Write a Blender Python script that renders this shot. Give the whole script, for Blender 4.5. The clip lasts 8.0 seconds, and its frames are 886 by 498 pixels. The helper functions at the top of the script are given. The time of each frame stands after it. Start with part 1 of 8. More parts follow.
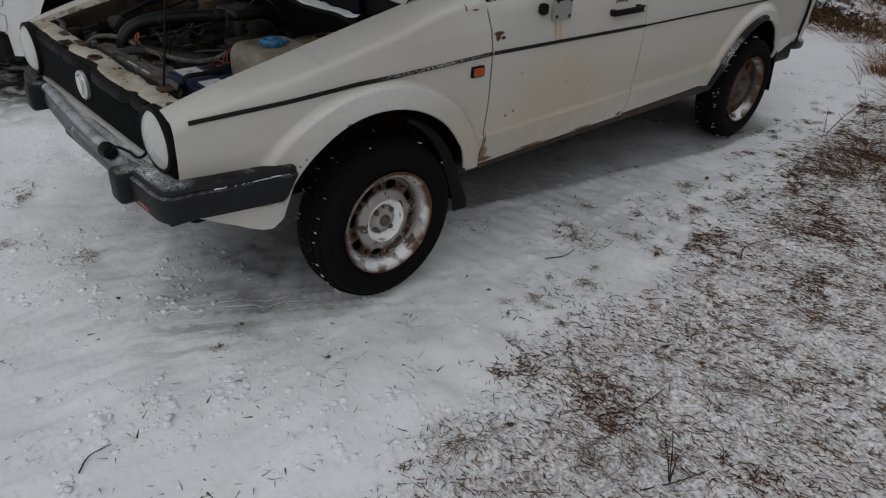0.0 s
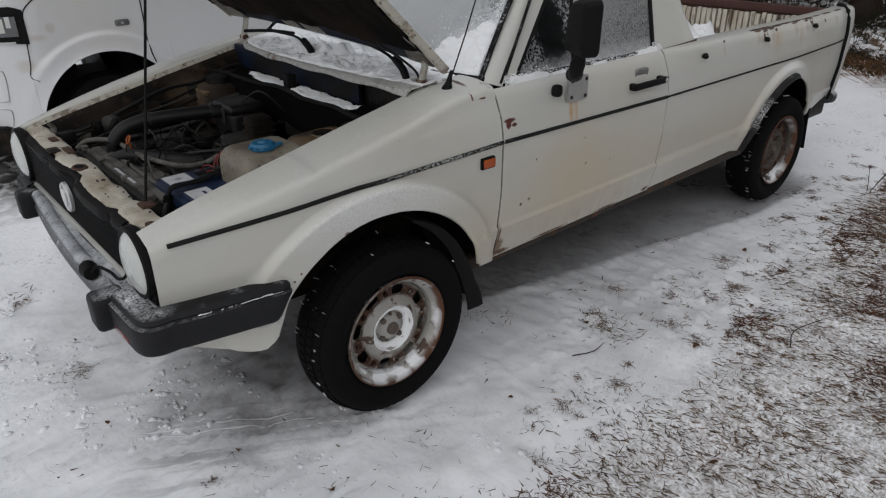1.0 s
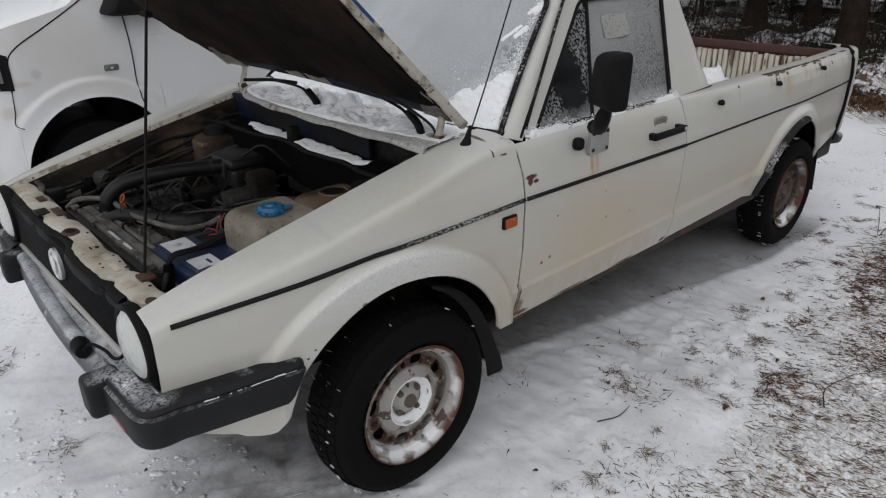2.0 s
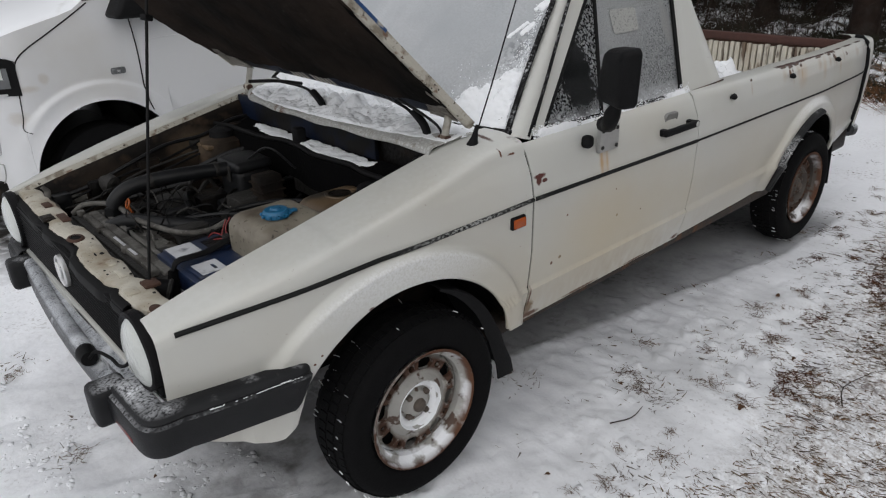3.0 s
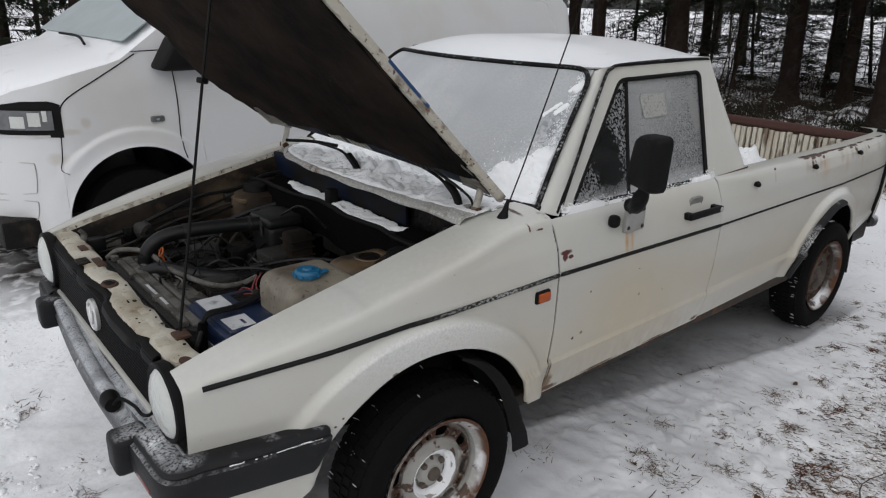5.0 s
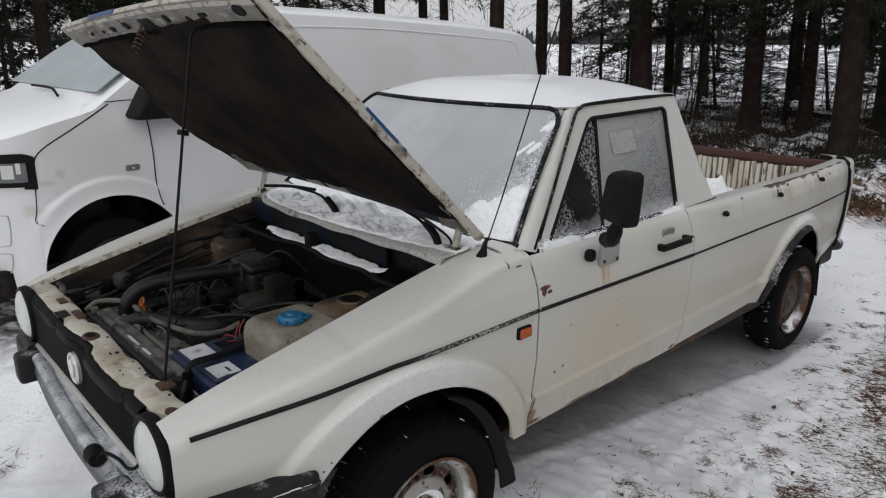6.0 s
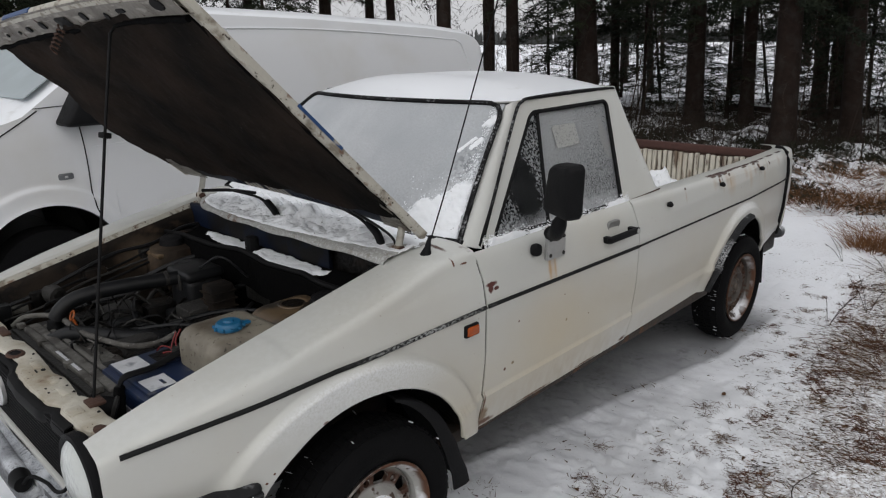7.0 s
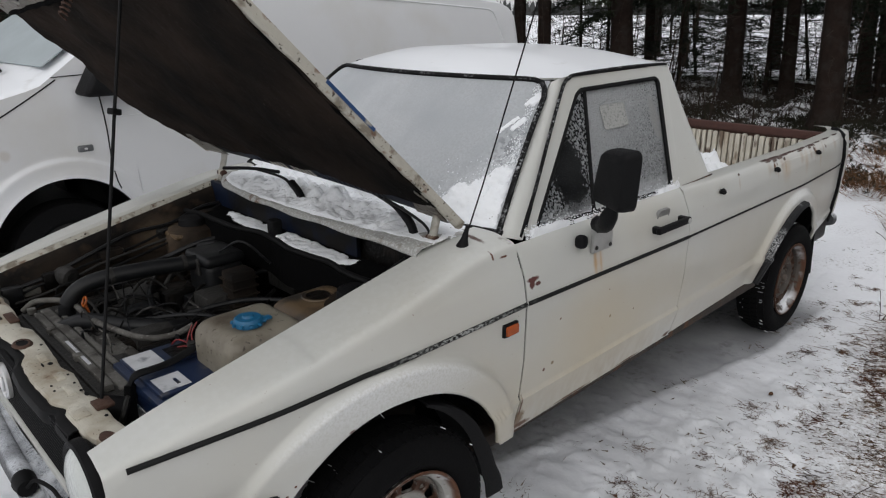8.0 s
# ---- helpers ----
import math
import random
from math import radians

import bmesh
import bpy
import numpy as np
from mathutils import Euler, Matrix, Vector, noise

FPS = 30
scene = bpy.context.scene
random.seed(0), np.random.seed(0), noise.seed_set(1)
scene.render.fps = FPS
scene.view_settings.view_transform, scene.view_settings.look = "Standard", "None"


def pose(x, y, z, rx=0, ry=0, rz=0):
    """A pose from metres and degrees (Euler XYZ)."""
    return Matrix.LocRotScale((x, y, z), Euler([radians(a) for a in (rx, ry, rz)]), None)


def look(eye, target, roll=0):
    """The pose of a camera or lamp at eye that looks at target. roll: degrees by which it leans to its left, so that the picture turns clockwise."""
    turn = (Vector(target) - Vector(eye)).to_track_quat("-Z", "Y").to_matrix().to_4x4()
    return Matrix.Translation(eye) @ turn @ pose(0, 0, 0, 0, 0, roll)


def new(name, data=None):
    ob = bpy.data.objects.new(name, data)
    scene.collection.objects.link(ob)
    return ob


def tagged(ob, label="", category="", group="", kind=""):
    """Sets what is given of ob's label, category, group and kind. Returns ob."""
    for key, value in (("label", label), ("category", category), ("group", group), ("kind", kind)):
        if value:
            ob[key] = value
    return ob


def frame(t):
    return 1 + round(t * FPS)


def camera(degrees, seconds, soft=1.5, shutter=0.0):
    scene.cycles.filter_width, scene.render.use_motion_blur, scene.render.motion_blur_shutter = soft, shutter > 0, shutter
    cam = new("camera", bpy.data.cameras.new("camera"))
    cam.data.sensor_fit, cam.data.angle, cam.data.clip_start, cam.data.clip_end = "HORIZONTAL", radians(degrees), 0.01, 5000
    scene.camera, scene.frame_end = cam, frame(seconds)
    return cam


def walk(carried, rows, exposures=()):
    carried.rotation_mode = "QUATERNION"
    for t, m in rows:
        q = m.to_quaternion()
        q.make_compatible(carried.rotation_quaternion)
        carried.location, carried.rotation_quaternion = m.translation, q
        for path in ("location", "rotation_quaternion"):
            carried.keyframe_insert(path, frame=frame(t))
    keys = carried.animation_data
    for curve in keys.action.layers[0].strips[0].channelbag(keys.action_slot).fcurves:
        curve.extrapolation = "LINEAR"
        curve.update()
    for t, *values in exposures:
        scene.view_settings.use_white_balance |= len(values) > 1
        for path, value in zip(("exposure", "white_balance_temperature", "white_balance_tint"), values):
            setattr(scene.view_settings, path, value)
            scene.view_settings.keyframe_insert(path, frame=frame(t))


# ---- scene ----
cam = camera(65.0, 8.0, soft=1.2)
EXPOSURE = -0.25
PATH = [
    (0, (-1.307, -2.458, 1.411), (-0.116, -1.205, 0.406), 2.9),
    (0.5, (-1.185, -2.398, 1.441), (0.02, -1.097, 0.516), 2.0),
    (1, (-1.084, -2.29, 1.473), (0.086, -0.932, 0.587), -0.6),
    (1.5, (-1.072, -2.129, 1.498), (0.165, -0.792, 0.671), -0.2),
    (2.8, (-1.015, -2.079, 1.51), (0.186, -0.697, 0.706), -1.6),
    (3, (-1.019, -2.075, 1.509), (0.183, -0.701, 0.691), -1.8),
    (3.5, (-1.028, -2.066, 1.52), (0.175, -0.65, 0.779), -0.6),
    (4, (-1.05, -2.062, 1.533), (0.188, -0.656, 0.832), 1.2),
    (4.5, (-1.062, -2.057, 1.527), (0.159, -0.629, 0.844), 2.2),
    (4.7, (-1.063, -2.055, 1.536), (0.153, -0.622, 0.853), 1.9),
    (5.8, (-1.088, -2.077, 1.573), (0.16, -0.628, 0.989), 0.3),
    (6, (-1.095, -2.072, 1.575), (0.195, -0.652, 1.008), 0.2),
    (6.5, (-1.111, -2.094, 1.581), (0.249, -0.725, 1.054), -0.4),
    (7, (-1.04, -2.073, 1.553), (0.339, -0.738, 0.991), -0.8),
    (7.5, (-0.929, -1.992, 1.539), (0.422, -0.652, 0.923), -0.3),
    (8, (-0.94, -1.919, 1.553), (0.375, -0.554, 0.916), -0.2),
]
walk(cam, [(t, look(eye, target, roll)) for t, eye, target, roll in PATH],
     exposures=[(0.0, EXPOSURE - 0.68), (0.5, EXPOSURE - 0.52), (1.0, EXPOSURE - 0.28), (1.5, EXPOSURE - 0.16), (3.0, EXPOSURE), (8.0, EXPOSURE)])

# ---- light: an even overcast winter sky ----
world = bpy.data.worlds.new("overcast")
scene.world = world
world.use_nodes = True
wn, wl = world.node_tree.nodes, world.node_tree.links
wn.clear()
sky = wn.new("ShaderNodeTexSky")
sky.sky_type = "NISHITA"
sky.sun_disc = False
sky.sun_elevation, sky.sun_rotation = radians(28), radians(200)
sky.air_density, sky.dust_density, sky.ozone_density = 1.0, 6.0, 1.0
grey = wn.new("ShaderNodeHueSaturation")
grey.inputs["Saturation"].default_value = 0.25
cloud = wn.new("ShaderNodeMix")
cloud.data_type = "RGBA"
cloud.inputs[0].default_value = 0.75
cloud.inputs[7].default_value = (6.70, 6.74, 7.0, 1)
bg = wn.new("ShaderNodeBackground")
bg.inputs["Strength"].default_value = 0.13
wo = wn.new("ShaderNodeOutputWorld")
wl.new(sky.outputs[0], grey.inputs["Color"])
wl.new(grey.outputs[0], cloud.inputs[6])
# an overcast sky is brightest overhead
co, up, rise = wn.new("ShaderNodeTexCoord"), wn.new("ShaderNodeSeparateXYZ"), wn.new("ShaderNodeMapRange")
rise.inputs[1].default_value, rise.inputs[2].default_value = 0.0, 1.0
rise.inputs[3].default_value, rise.inputs[4].default_value = 1.02, 1.26
dome = wn.new("ShaderNodeVectorMath")
dome.operation = "SCALE"
wl.new(co.outputs["Generated"], up.inputs[0])
wl.new(up.outputs["Z"], rise.inputs[0])
wl.new(cloud.outputs[2], dome.inputs[0])
wl.new(rise.outputs[0], dome.inputs["Scale"])
wl.new(dome.outputs[0], bg.inputs["Color"])
wl.new(bg.outputs[0], wo.inputs[0])
sun_data = bpy.data.lights.new("sun", "SUN")
sun_data.energy, sun_data.angle, sun_data.color = 0.6, radians(40), (1.0, 0.98, 0.95)
sun = new("sun", sun_data)
sun.matrix_world = look((-8, -2.5, 6.5), (0, 0, 0))

# ---- materials ----
def material(name, colour, rough=0.6, metal=0.0, vary=0.15, scale=30.0, bump=0.1, bump_scale=200.0, bump_detail=4.0, second=None, second_scale=4.0,
             second_cut=(0.55, 0.7), spec=0.5, coat=0.0, detail=6.0):
    """A surface with grain and stains: second is a stain's colour, laid on where a broad noise passes second_cut."""
    m = bpy.data.materials.new(name)
    m.use_nodes = True
    n, l = m.node_tree.nodes, m.node_tree.links
    b = n["Principled BSDF"]
    b.inputs["Roughness"].default_value, b.inputs["Metallic"].default_value = rough, metal
    b.inputs["Specular IOR Level"].default_value = spec
    b.inputs["Coat Weight"].default_value = coat
    b.inputs["Coat Roughness"].default_value = 0.12
    geo = n.new("ShaderNodeNewGeometry")
    pos = geo.outputs["Position"]
    fine = n.new("ShaderNodeTexNoise")
    fine.inputs["Scale"].default_value, fine.inputs["Detail"].default_value = scale, detail
    l.new(pos, fine.inputs["Vector"])
    ramp = n.new("ShaderNodeMix")
    ramp.data_type = "RGBA"
    ramp.inputs[6].default_value = (*[c * (1 - vary) for c in colour], 1)
    ramp.inputs[7].default_value = (*[min(1, c * (1 + vary)) for c in colour], 1)
    l.new(fine.outputs["Fac"], ramp.inputs[0])
    out = ramp.outputs[2]
    if second:
        out = stain(m, out, noise_mask(m, second_scale, *second_cut), second)
    l.new(out, b.inputs["Base Color"])
    if bump:
        grain = n.new("ShaderNodeTexNoise")
        grain.inputs["Scale"].default_value, grain.inputs["Detail"].default_value = bump_scale, bump_detail
        l.new(pos, grain.inputs["Vector"])
        bm_ = n.new("ShaderNodeBump")
        bm_.inputs["Strength"].default_value, bm_.inputs["Distance"].default_value = bump, 0.01
        l.new(grain.outputs["Fac"], bm_.inputs["Height"])
        l.new(bm_.outputs[0], b.inputs["Normal"])
    return m


def noise_mask(m, scale, lo, hi, detail=5.0, stretch=(1, 1, 1), turn=0.0):
    n, l = m.node_tree.nodes, m.node_tree.links
    geo, mp, tex, ramp = n.new("ShaderNodeNewGeometry"), n.new("ShaderNodeMapping"), n.new("ShaderNodeTexNoise"), n.new("ShaderNodeMapRange")
    mp.inputs["Scale"].default_value = stretch
    place = geo.outputs["Position"]
    if turn:
        # the grain runs aslant: turn the ground first, stretch it after
        spin = n.new("ShaderNodeMapping")
        spin.inputs["Rotation"].default_value = (0, 0, radians(turn))
        l.new(place, spin.inputs["Vector"])
        place = spin.outputs[0]
    tex.inputs["Scale"].default_value, tex.inputs["Detail"].default_value = scale, detail
    ramp.inputs[1].default_value, ramp.inputs[2].default_value = lo, hi
    l.new(place, mp.inputs["Vector"])
    l.new(mp.outputs[0], tex.inputs["Vector"])
    l.new(tex.outputs["Fac"], ramp.inputs[0])
    return ramp.outputs[0]


def times(m, a, b, op="MULTIPLY"):
    n, l = m.node_tree.nodes, m.node_tree.links
    k = n.new("ShaderNodeMath")
    k.operation, k.use_clamp = op, True
    for i, v in enumerate((a, b)):
        if isinstance(v, (int, float)):
            k.inputs[i].default_value = v
        else:
            l.new(v, k.inputs[i])
    return k.outputs[0]


def stain(m, base, mask, colour):
    n, l = m.node_tree.nodes, m.node_tree.links
    mix = n.new("ShaderNodeMix")
    mix.data_type = "RGBA"
    l.new(mask, mix.inputs[0])
    l.new(base, mix.inputs[6])
    mix.inputs[7].default_value = (*colour, 1)
    return mix.outputs[2]


def blot(m, centre, radii, edge=0.5, rough=25.0):
    """A mask that is 1 round a place, with a ragged edge."""
    n, l = m.node_tree.nodes, m.node_tree.links
    geo, sub, div, length, tex, add, ramp = [n.new("ShaderNode" + k) for k in (
        "NewGeometry", "VectorMath", "VectorMath", "VectorMath", "TexNoise", "Math", "MapRange")]
    sub.operation, div.operation, length.operation = "SUBTRACT", "DIVIDE", "LENGTH"
    sub.inputs[1].default_value, div.inputs[1].default_value = centre, radii
    tex.inputs["Scale"].default_value, tex.inputs["Detail"].default_value = rough, 6
    add.operation = "ADD"
    ramp.inputs[1].default_value, ramp.inputs[2].default_value = 1.5 + edge * 0.2, 1.5 - edge
    l.new(geo.outputs["Position"], sub.inputs[0])
    l.new(sub.outputs[0], div.inputs[0])
    l.new(div.outputs[0], length.inputs[0])
    l.new(geo.outputs["Position"], tex.inputs["Vector"])
    l.new(length.outputs["Value"], add.inputs[0])
    l.new(tex.outputs["Fac"], add.inputs[1])
    l.new(add.outputs[0], ramp.inputs[0])
    return ramp.outputs[0]


def upward(m, lo, hi):
    """1 where a face looks up: there snow lies."""
    n, l = m.node_tree.nodes, m.node_tree.links
    geo, sep, ramp = n.new("ShaderNodeNewGeometry"), n.new("ShaderNodeSeparateXYZ"), n.new("ShaderNodeMapRange")
    ramp.inputs[1].default_value, ramp.inputs[2].default_value = lo, hi
    l.new(geo.outputs["Normal"], sep.inputs[0])
    l.new(sep.outputs["Z"], ramp.inputs[0])
    return ramp.outputs[0]


def base_link(m):
    return m.node_tree.nodes["Principled BSDF"].inputs["Base Color"].links[0].from_socket


def lay(m, mask, colour, rough=None):
    """Lays a stain, rust or frost over a material."""
    l, b = m.node_tree.links, m.node_tree.nodes["Principled BSDF"]
    l.new(stain(m, base_link(m), mask, colour), b.inputs["Base Color"])
    if rough is not None:
        mix = m.node_tree.nodes.new("ShaderNodeMix")
        mix.inputs[2].default_value, mix.inputs[3].default_value = b.inputs["Roughness"].default_value, rough
        if b.inputs["Roughness"].links:
            l.new(b.inputs["Roughness"].links[0].from_socket, mix.inputs[2])
        l.new(mask, mix.inputs[0])
        l.new(mix.outputs[0], b.inputs["Roughness"])
    return m


SNOW = (0.82, 0.84, 0.87)
RUST = (0.16, 0.06, 0.025)


def white_paint(name, dirty):
    m = material(name, (0.53, 0.535, 0.507), rough=0.32, vary=0.04, scale=3, bump=0.015, bump_scale=9, coat=0.5)
    lay(m, times(m, noise_mask(m, 1.6, 0.42, 0.75), dirty), (0.46, 0.43, 0.36), 0.6)
    lay(m, times(m, noise_mask(m, 90, 0.72, 0.76), 0.8 * dirty), RUST, 0.8)
    return m


TRUCK_WHITE = white_paint("aged_white_paint", 0.55)
for place, size in (((0.468, -0.80, 0.41), (0.030, 0.06, 0.045)), ((0.44, -0.70, 0.965), (0.02, 0.05, 0.008)),
                    ((0.38, -0.66, 0.97), (0.012, 0.05, 0.012)), ((2.22, -0.75, 0.915), (0.014, 0.06, 0.016)), ((2.77, -0.75, 0.915), (0.014, 0.06, 0.016)),
                    ((2.95, -0.735, 0.91), (0.012, 0.03, 0.014)),
                    ((2.98, -0.72, 0.948), (0.04, 0.03, 0.005)), ((0.90, -0.80, 0.62), (0.006, 0.05, 0.006)), ((0.60, -0.80, 0.56), (0.01, 0.05, 0.008))):
    lay(TRUCK_WHITE, blot(TRUCK_WHITE, place, size, edge=0.35, rough=45), (0.075, 0.032, 0.02), 0.85)
for place, size in (((2.36, -0.75, 0.88), (0.05, 0.06, 0.06)), ((2.62, -0.75, 0.88), (0.03, 0.06, 0.06)),
                    ((2.85, -0.74, 0.87), (0.02, 0.06, 0.05))):
    lay(TRUCK_WHITE, times(TRUCK_WHITE, blot(TRUCK_WHITE, place, size, edge=1.0, rough=12), 0.45), (0.45, 0.27, 0.10), 0.6)
lay(TRUCK_WHITE, times(TRUCK_WHITE, times(TRUCK_WHITE, upward(TRUCK_WHITE, 0.6, 0.95), noise_mask(TRUCK_WHITE, 60, 0.42, 0.66, 8)), 0.07), SNOW, 0.9)
rail_rnd = random.Random(41)


def side_line(x):
    """How far the bed's side stands out, from the cab to the tail."""
    return 0.785 - 0.0225 * (x - 1.8)


for x, z, w, h in ((1.845, 0.936, 0.008, 0.007), (2.17, 0.943, 0.026, 0.005), (2.235, 0.938, 0.020, 0.009), (2.30, 0.940, 0.024, 0.006), (2.345, 0.930, 0.012, 0.010), (2.25, 0.915, 0.007, 0.016), (2.56, 0.938, 0.03, 0.004), (2.70, 0.935, 0.022, 0.007), (2.78, 0.936, 0.018, 0.006), (2.755, 0.922, 0.006, 0.018), (2.90, 0.934, 0.012, 0.004), (3.12, 0.932, 0.030, 0.005), (3.24, 0.930, 0.020, 0.007)):
    face = side_line(x) - 0.03
    lay(TRUCK_WHITE, blot(TRUCK_WHITE, (x, -face, z), (w * 1.5, 0.016, h), edge=0.4, rough=60), (0.060, 0.030, 0.02), 0.85)
    lay(TRUCK_WHITE, times(TRUCK_WHITE, blot(TRUCK_WHITE, (x + rail_rnd.uniform(-0.01, 0.01), -face - 0.01, z - 0.03), (w * 0.9, 0.06, 0.034), edge=1.0, rough=26), 0.42), (0.34, 0.19, 0.075), 0.7)
# runs of rust below the mirror plate and a faint yellow bloom on the door
for x, w, k in ((0.792, 0.010, 0.75), (0.822, 0.008, 0.55), (0.808, 0.028, 0.30)):
    lay(TRUCK_WHITE, times(TRUCK_WHITE, blot(TRUCK_WHITE, (x, -0.80, 0.832), (w, 0.06, 0.055), edge=0.9, rough=20), k), (0.46, 0.25, 0.07), 0.6)
lay(TRUCK_WHITE, times(TRUCK_WHITE, blot(TRUCK_WHITE, (0.82, -0.80, 0.66), (0.16, 0.08, 0.17), edge=1.2, rough=5), 0.30), (0.50, 0.40, 0.24), 0.5)
lay(TRUCK_WHITE, times(TRUCK_WHITE, blot(TRUCK_WHITE, (0.95, -0.80, 0.55), (0.55, 0.12, 0.22), edge=1.2, rough=3), 0.66), (0.53, 0.44, 0.27), 0.45)
lay(TRUCK_WHITE, times(TRUCK_WHITE, blot(TRUCK_WHITE, (2.05, -0.77, 0.52), (0.75, 0.14, 0.24), edge=1.2, rough=3), 0.40), (0.53, 0.45, 0.30), 0.45)
lay(TRUCK_WHITE, times(TRUCK_WHITE, blot(TRUCK_WHITE, (0.30, -0.80, 0.46), (0.20, 0.14, 0.22), edge=1.2, rough=4), 0.45), (0.50, 0.43, 0.29), 0.45)
# splashed mud dried on the lower door and a rusted seam at its foot
lay(TRUCK_WHITE, times(TRUCK_WHITE, times(TRUCK_WHITE, blot(TRUCK_WHITE, (0.95, -0.78, 0.40), (0.75, 0.12, 0.12), edge=1.1, rough=4), noise_mask(TRUCK_WHITE, 26, 0.36, 0.70, 8, (1, 1, 0.4))), 0.45), (0.36, 0.27, 0.16), 0.7)
for place, size in (((0.49, -0.78, 0.385), (0.05, 0.06, 0.012)), ((0.75, -0.78, 0.378), (0.12, 0.06, 0.007)), ((1.10, -0.78, 0.377), (0.10, 0.06, 0.006)), ((1.37, -0.78, 0.385), (0.03, 0.06, 0.012)), ((0.463, -0.79, 0.46), (0.006, 0.05, 0.05))):
    lay(TRUCK_WHITE, times(TRUCK_WHITE, blot(TRUCK_WHITE, place, size, edge=0.5, rough=60), 0.95), (0.10, 0.042, 0.020), 0.85)
# chips: bare rust in small ragged spots
for place, size in (((0.395, -0.745, 0.940), (0.016, 0.06, 0.004)), ((0.355, -0.74, 0.948), (0.005, 0.06, 0.012)),
                    ((0.62, -0.80, 0.70), (0.004, 0.05, 0.004)), ((0.88, -0.80, 0.72), (0.003, 0.05, 0.003)), ((0.56, -0.80, 0.55), (0.007, 0.05, 0.007)), ((1.05, -0.80, 0.60), (0.003, 0.05, 0.003)), ((-0.15, -0.82, 0.665), (0.009, 0.06, 0.006)), ((-0.29, -0.80, 0.58), (0.004, 0.06, 0.004)), ((-0.31, -0.80, 0.56), (0.005, 0.06, 0.004)), ((-0.36, -0.79, 0.52), (0.006, 0.06, 0.006))):
    lay(TRUCK_WHITE, blot(TRUCK_WHITE, place, size, edge=0.3, rough=90), (0.11, 0.04, 0.02), 0.85)
# rust along the outer edge of the bed rail and a dark dent at the door's front edge
for place, size in (                    ((2.16, -0.735, 0.948), (0.07, 0.010, 0.007)), ((2.26, -0.735, 0.945), (0.09, 0.012, 0.009)), ((2.36, -0.733, 0.944), (0.08, 0.010, 0.006)), ((2.47, -0.73, 0.946), (0.10, 0.009, 0.005)), ((2.60, -0.728, 0.944), (0.10, 0.009, 0.005)), ((2.74, -0.722, 0.942), (0.09, 0.011, 0.008)), ((2.88, -0.712, 0.942), (0.10, 0.009, 0.005)), ((3.04, -0.70, 0.940), (0.12, 0.009, 0.005)), ((3.20, -0.685, 0.938), (0.10, 0.009, 0.005))):
    lay(TRUCK_WHITE, blot(TRUCK_WHITE, place, size, edge=0.35, rough=70), (0.050, 0.020, 0.014), 0.85)
for place, size in (((0.488, -0.79, 0.858), (0.026, 0.06, 0.009)), ((0.482, -0.79, 0.846), (0.012, 0.06, 0.016)), ((0.510, -0.79, 0.842), (0.013, 0.06, 0.007))):
    lay(TRUCK_WHITE, blot(TRUCK_WHITE, place, size, edge=0.3, rough=60), (0.085, 0.020, 0.014), 0.85)
# powder on the shoulder of the front arch
for cx, cz, r, low, high in ((-0.03, 0.295, 0.470, 0.63, 0.75), (2.555, 0.30, 0.455, 0.64, 0.74)):
    n, l = TRUCK_WHITE.node_tree.nodes, TRUCK_WHITE.node_tree.links
    geo, flat, gap, edge, sep, tall = [n.new("ShaderNode" + k) for k in ("NewGeometry", "VectorMath", "VectorMath", "MapRange", "SeparateXYZ", "MapRange")]
    flat.operation, flat.inputs[1].default_value = "MULTIPLY", (1, 0, 1)
    gap.operation, gap.inputs[1].default_value = "DISTANCE", (cx, 0, cz)
    edge.inputs[1].default_value, edge.inputs[2].default_value = r + 0.006, r - 0.006
    tall.inputs[1].default_value, tall.inputs[2].default_value = low, high
    l.new(geo.outputs["Position"], flat.inputs[0])
    l.new(flat.outputs[0], gap.inputs[0])
    l.new(gap.outputs["Value"], edge.inputs[0])
    l.new(geo.outputs["Position"], sep.inputs[0])
    l.new(sep.outputs["Z"], tall.inputs[0])
    powder = times(TRUCK_WHITE, times(TRUCK_WHITE, edge.outputs[0], tall.outputs[0]), times(TRUCK_WHITE, noise_mask(TRUCK_WHITE, 170, 0.25, 0.60, 8), 0.55))
    lay(TRUCK_WHITE, powder, SNOW, 0.9)
ROOF_WHITE = white_paint("frosted_white_roof_paint", 0.2)
lay(ROOF_WHITE, times(ROOF_WHITE, upward(ROOF_WHITE, 0.2, 0.7), noise_mask(ROOF_WHITE, 12, 0.12, 0.34, 8)), SNOW, 0.95)
WORN_WHITE = material("chipped_rusty_cream_paint", (0.50, 0.475, 0.405), 0.6, vary=0.12, scale=40, second=(0.33, 0.29, 0.22), second_scale=9, second_cut=(0.46, 0.66), bump=0.25, bump_scale=80)
lay(WORN_WHITE, times(WORN_WHITE, noise_mask(WORN_WHITE, 15, 0.60, 0.70, 9), 0.85), (0.17, 0.095, 0.05), 0.8)
lay(WORN_WHITE, noise_mask(WORN_WHITE, 30, 0.67, 0.71, 9), (0.045, 0.030, 0.022), 0.8)
lay(WORN_WHITE, times(WORN_WHITE, noise_mask(WORN_WHITE, 120, 0.66, 0.70, 6), 0.8), (0.07, 0.045, 0.03), 0.8)
VAN_WHITE = material("white_van_paint", (0.62, 0.63, 0.645), rough=0.3, vary=0.02, scale=2, bump=0.0, coat=0.4, second=(0.54, 0.53, 0.50), second_scale=1.5, second_cut=(0.5, 0.8))
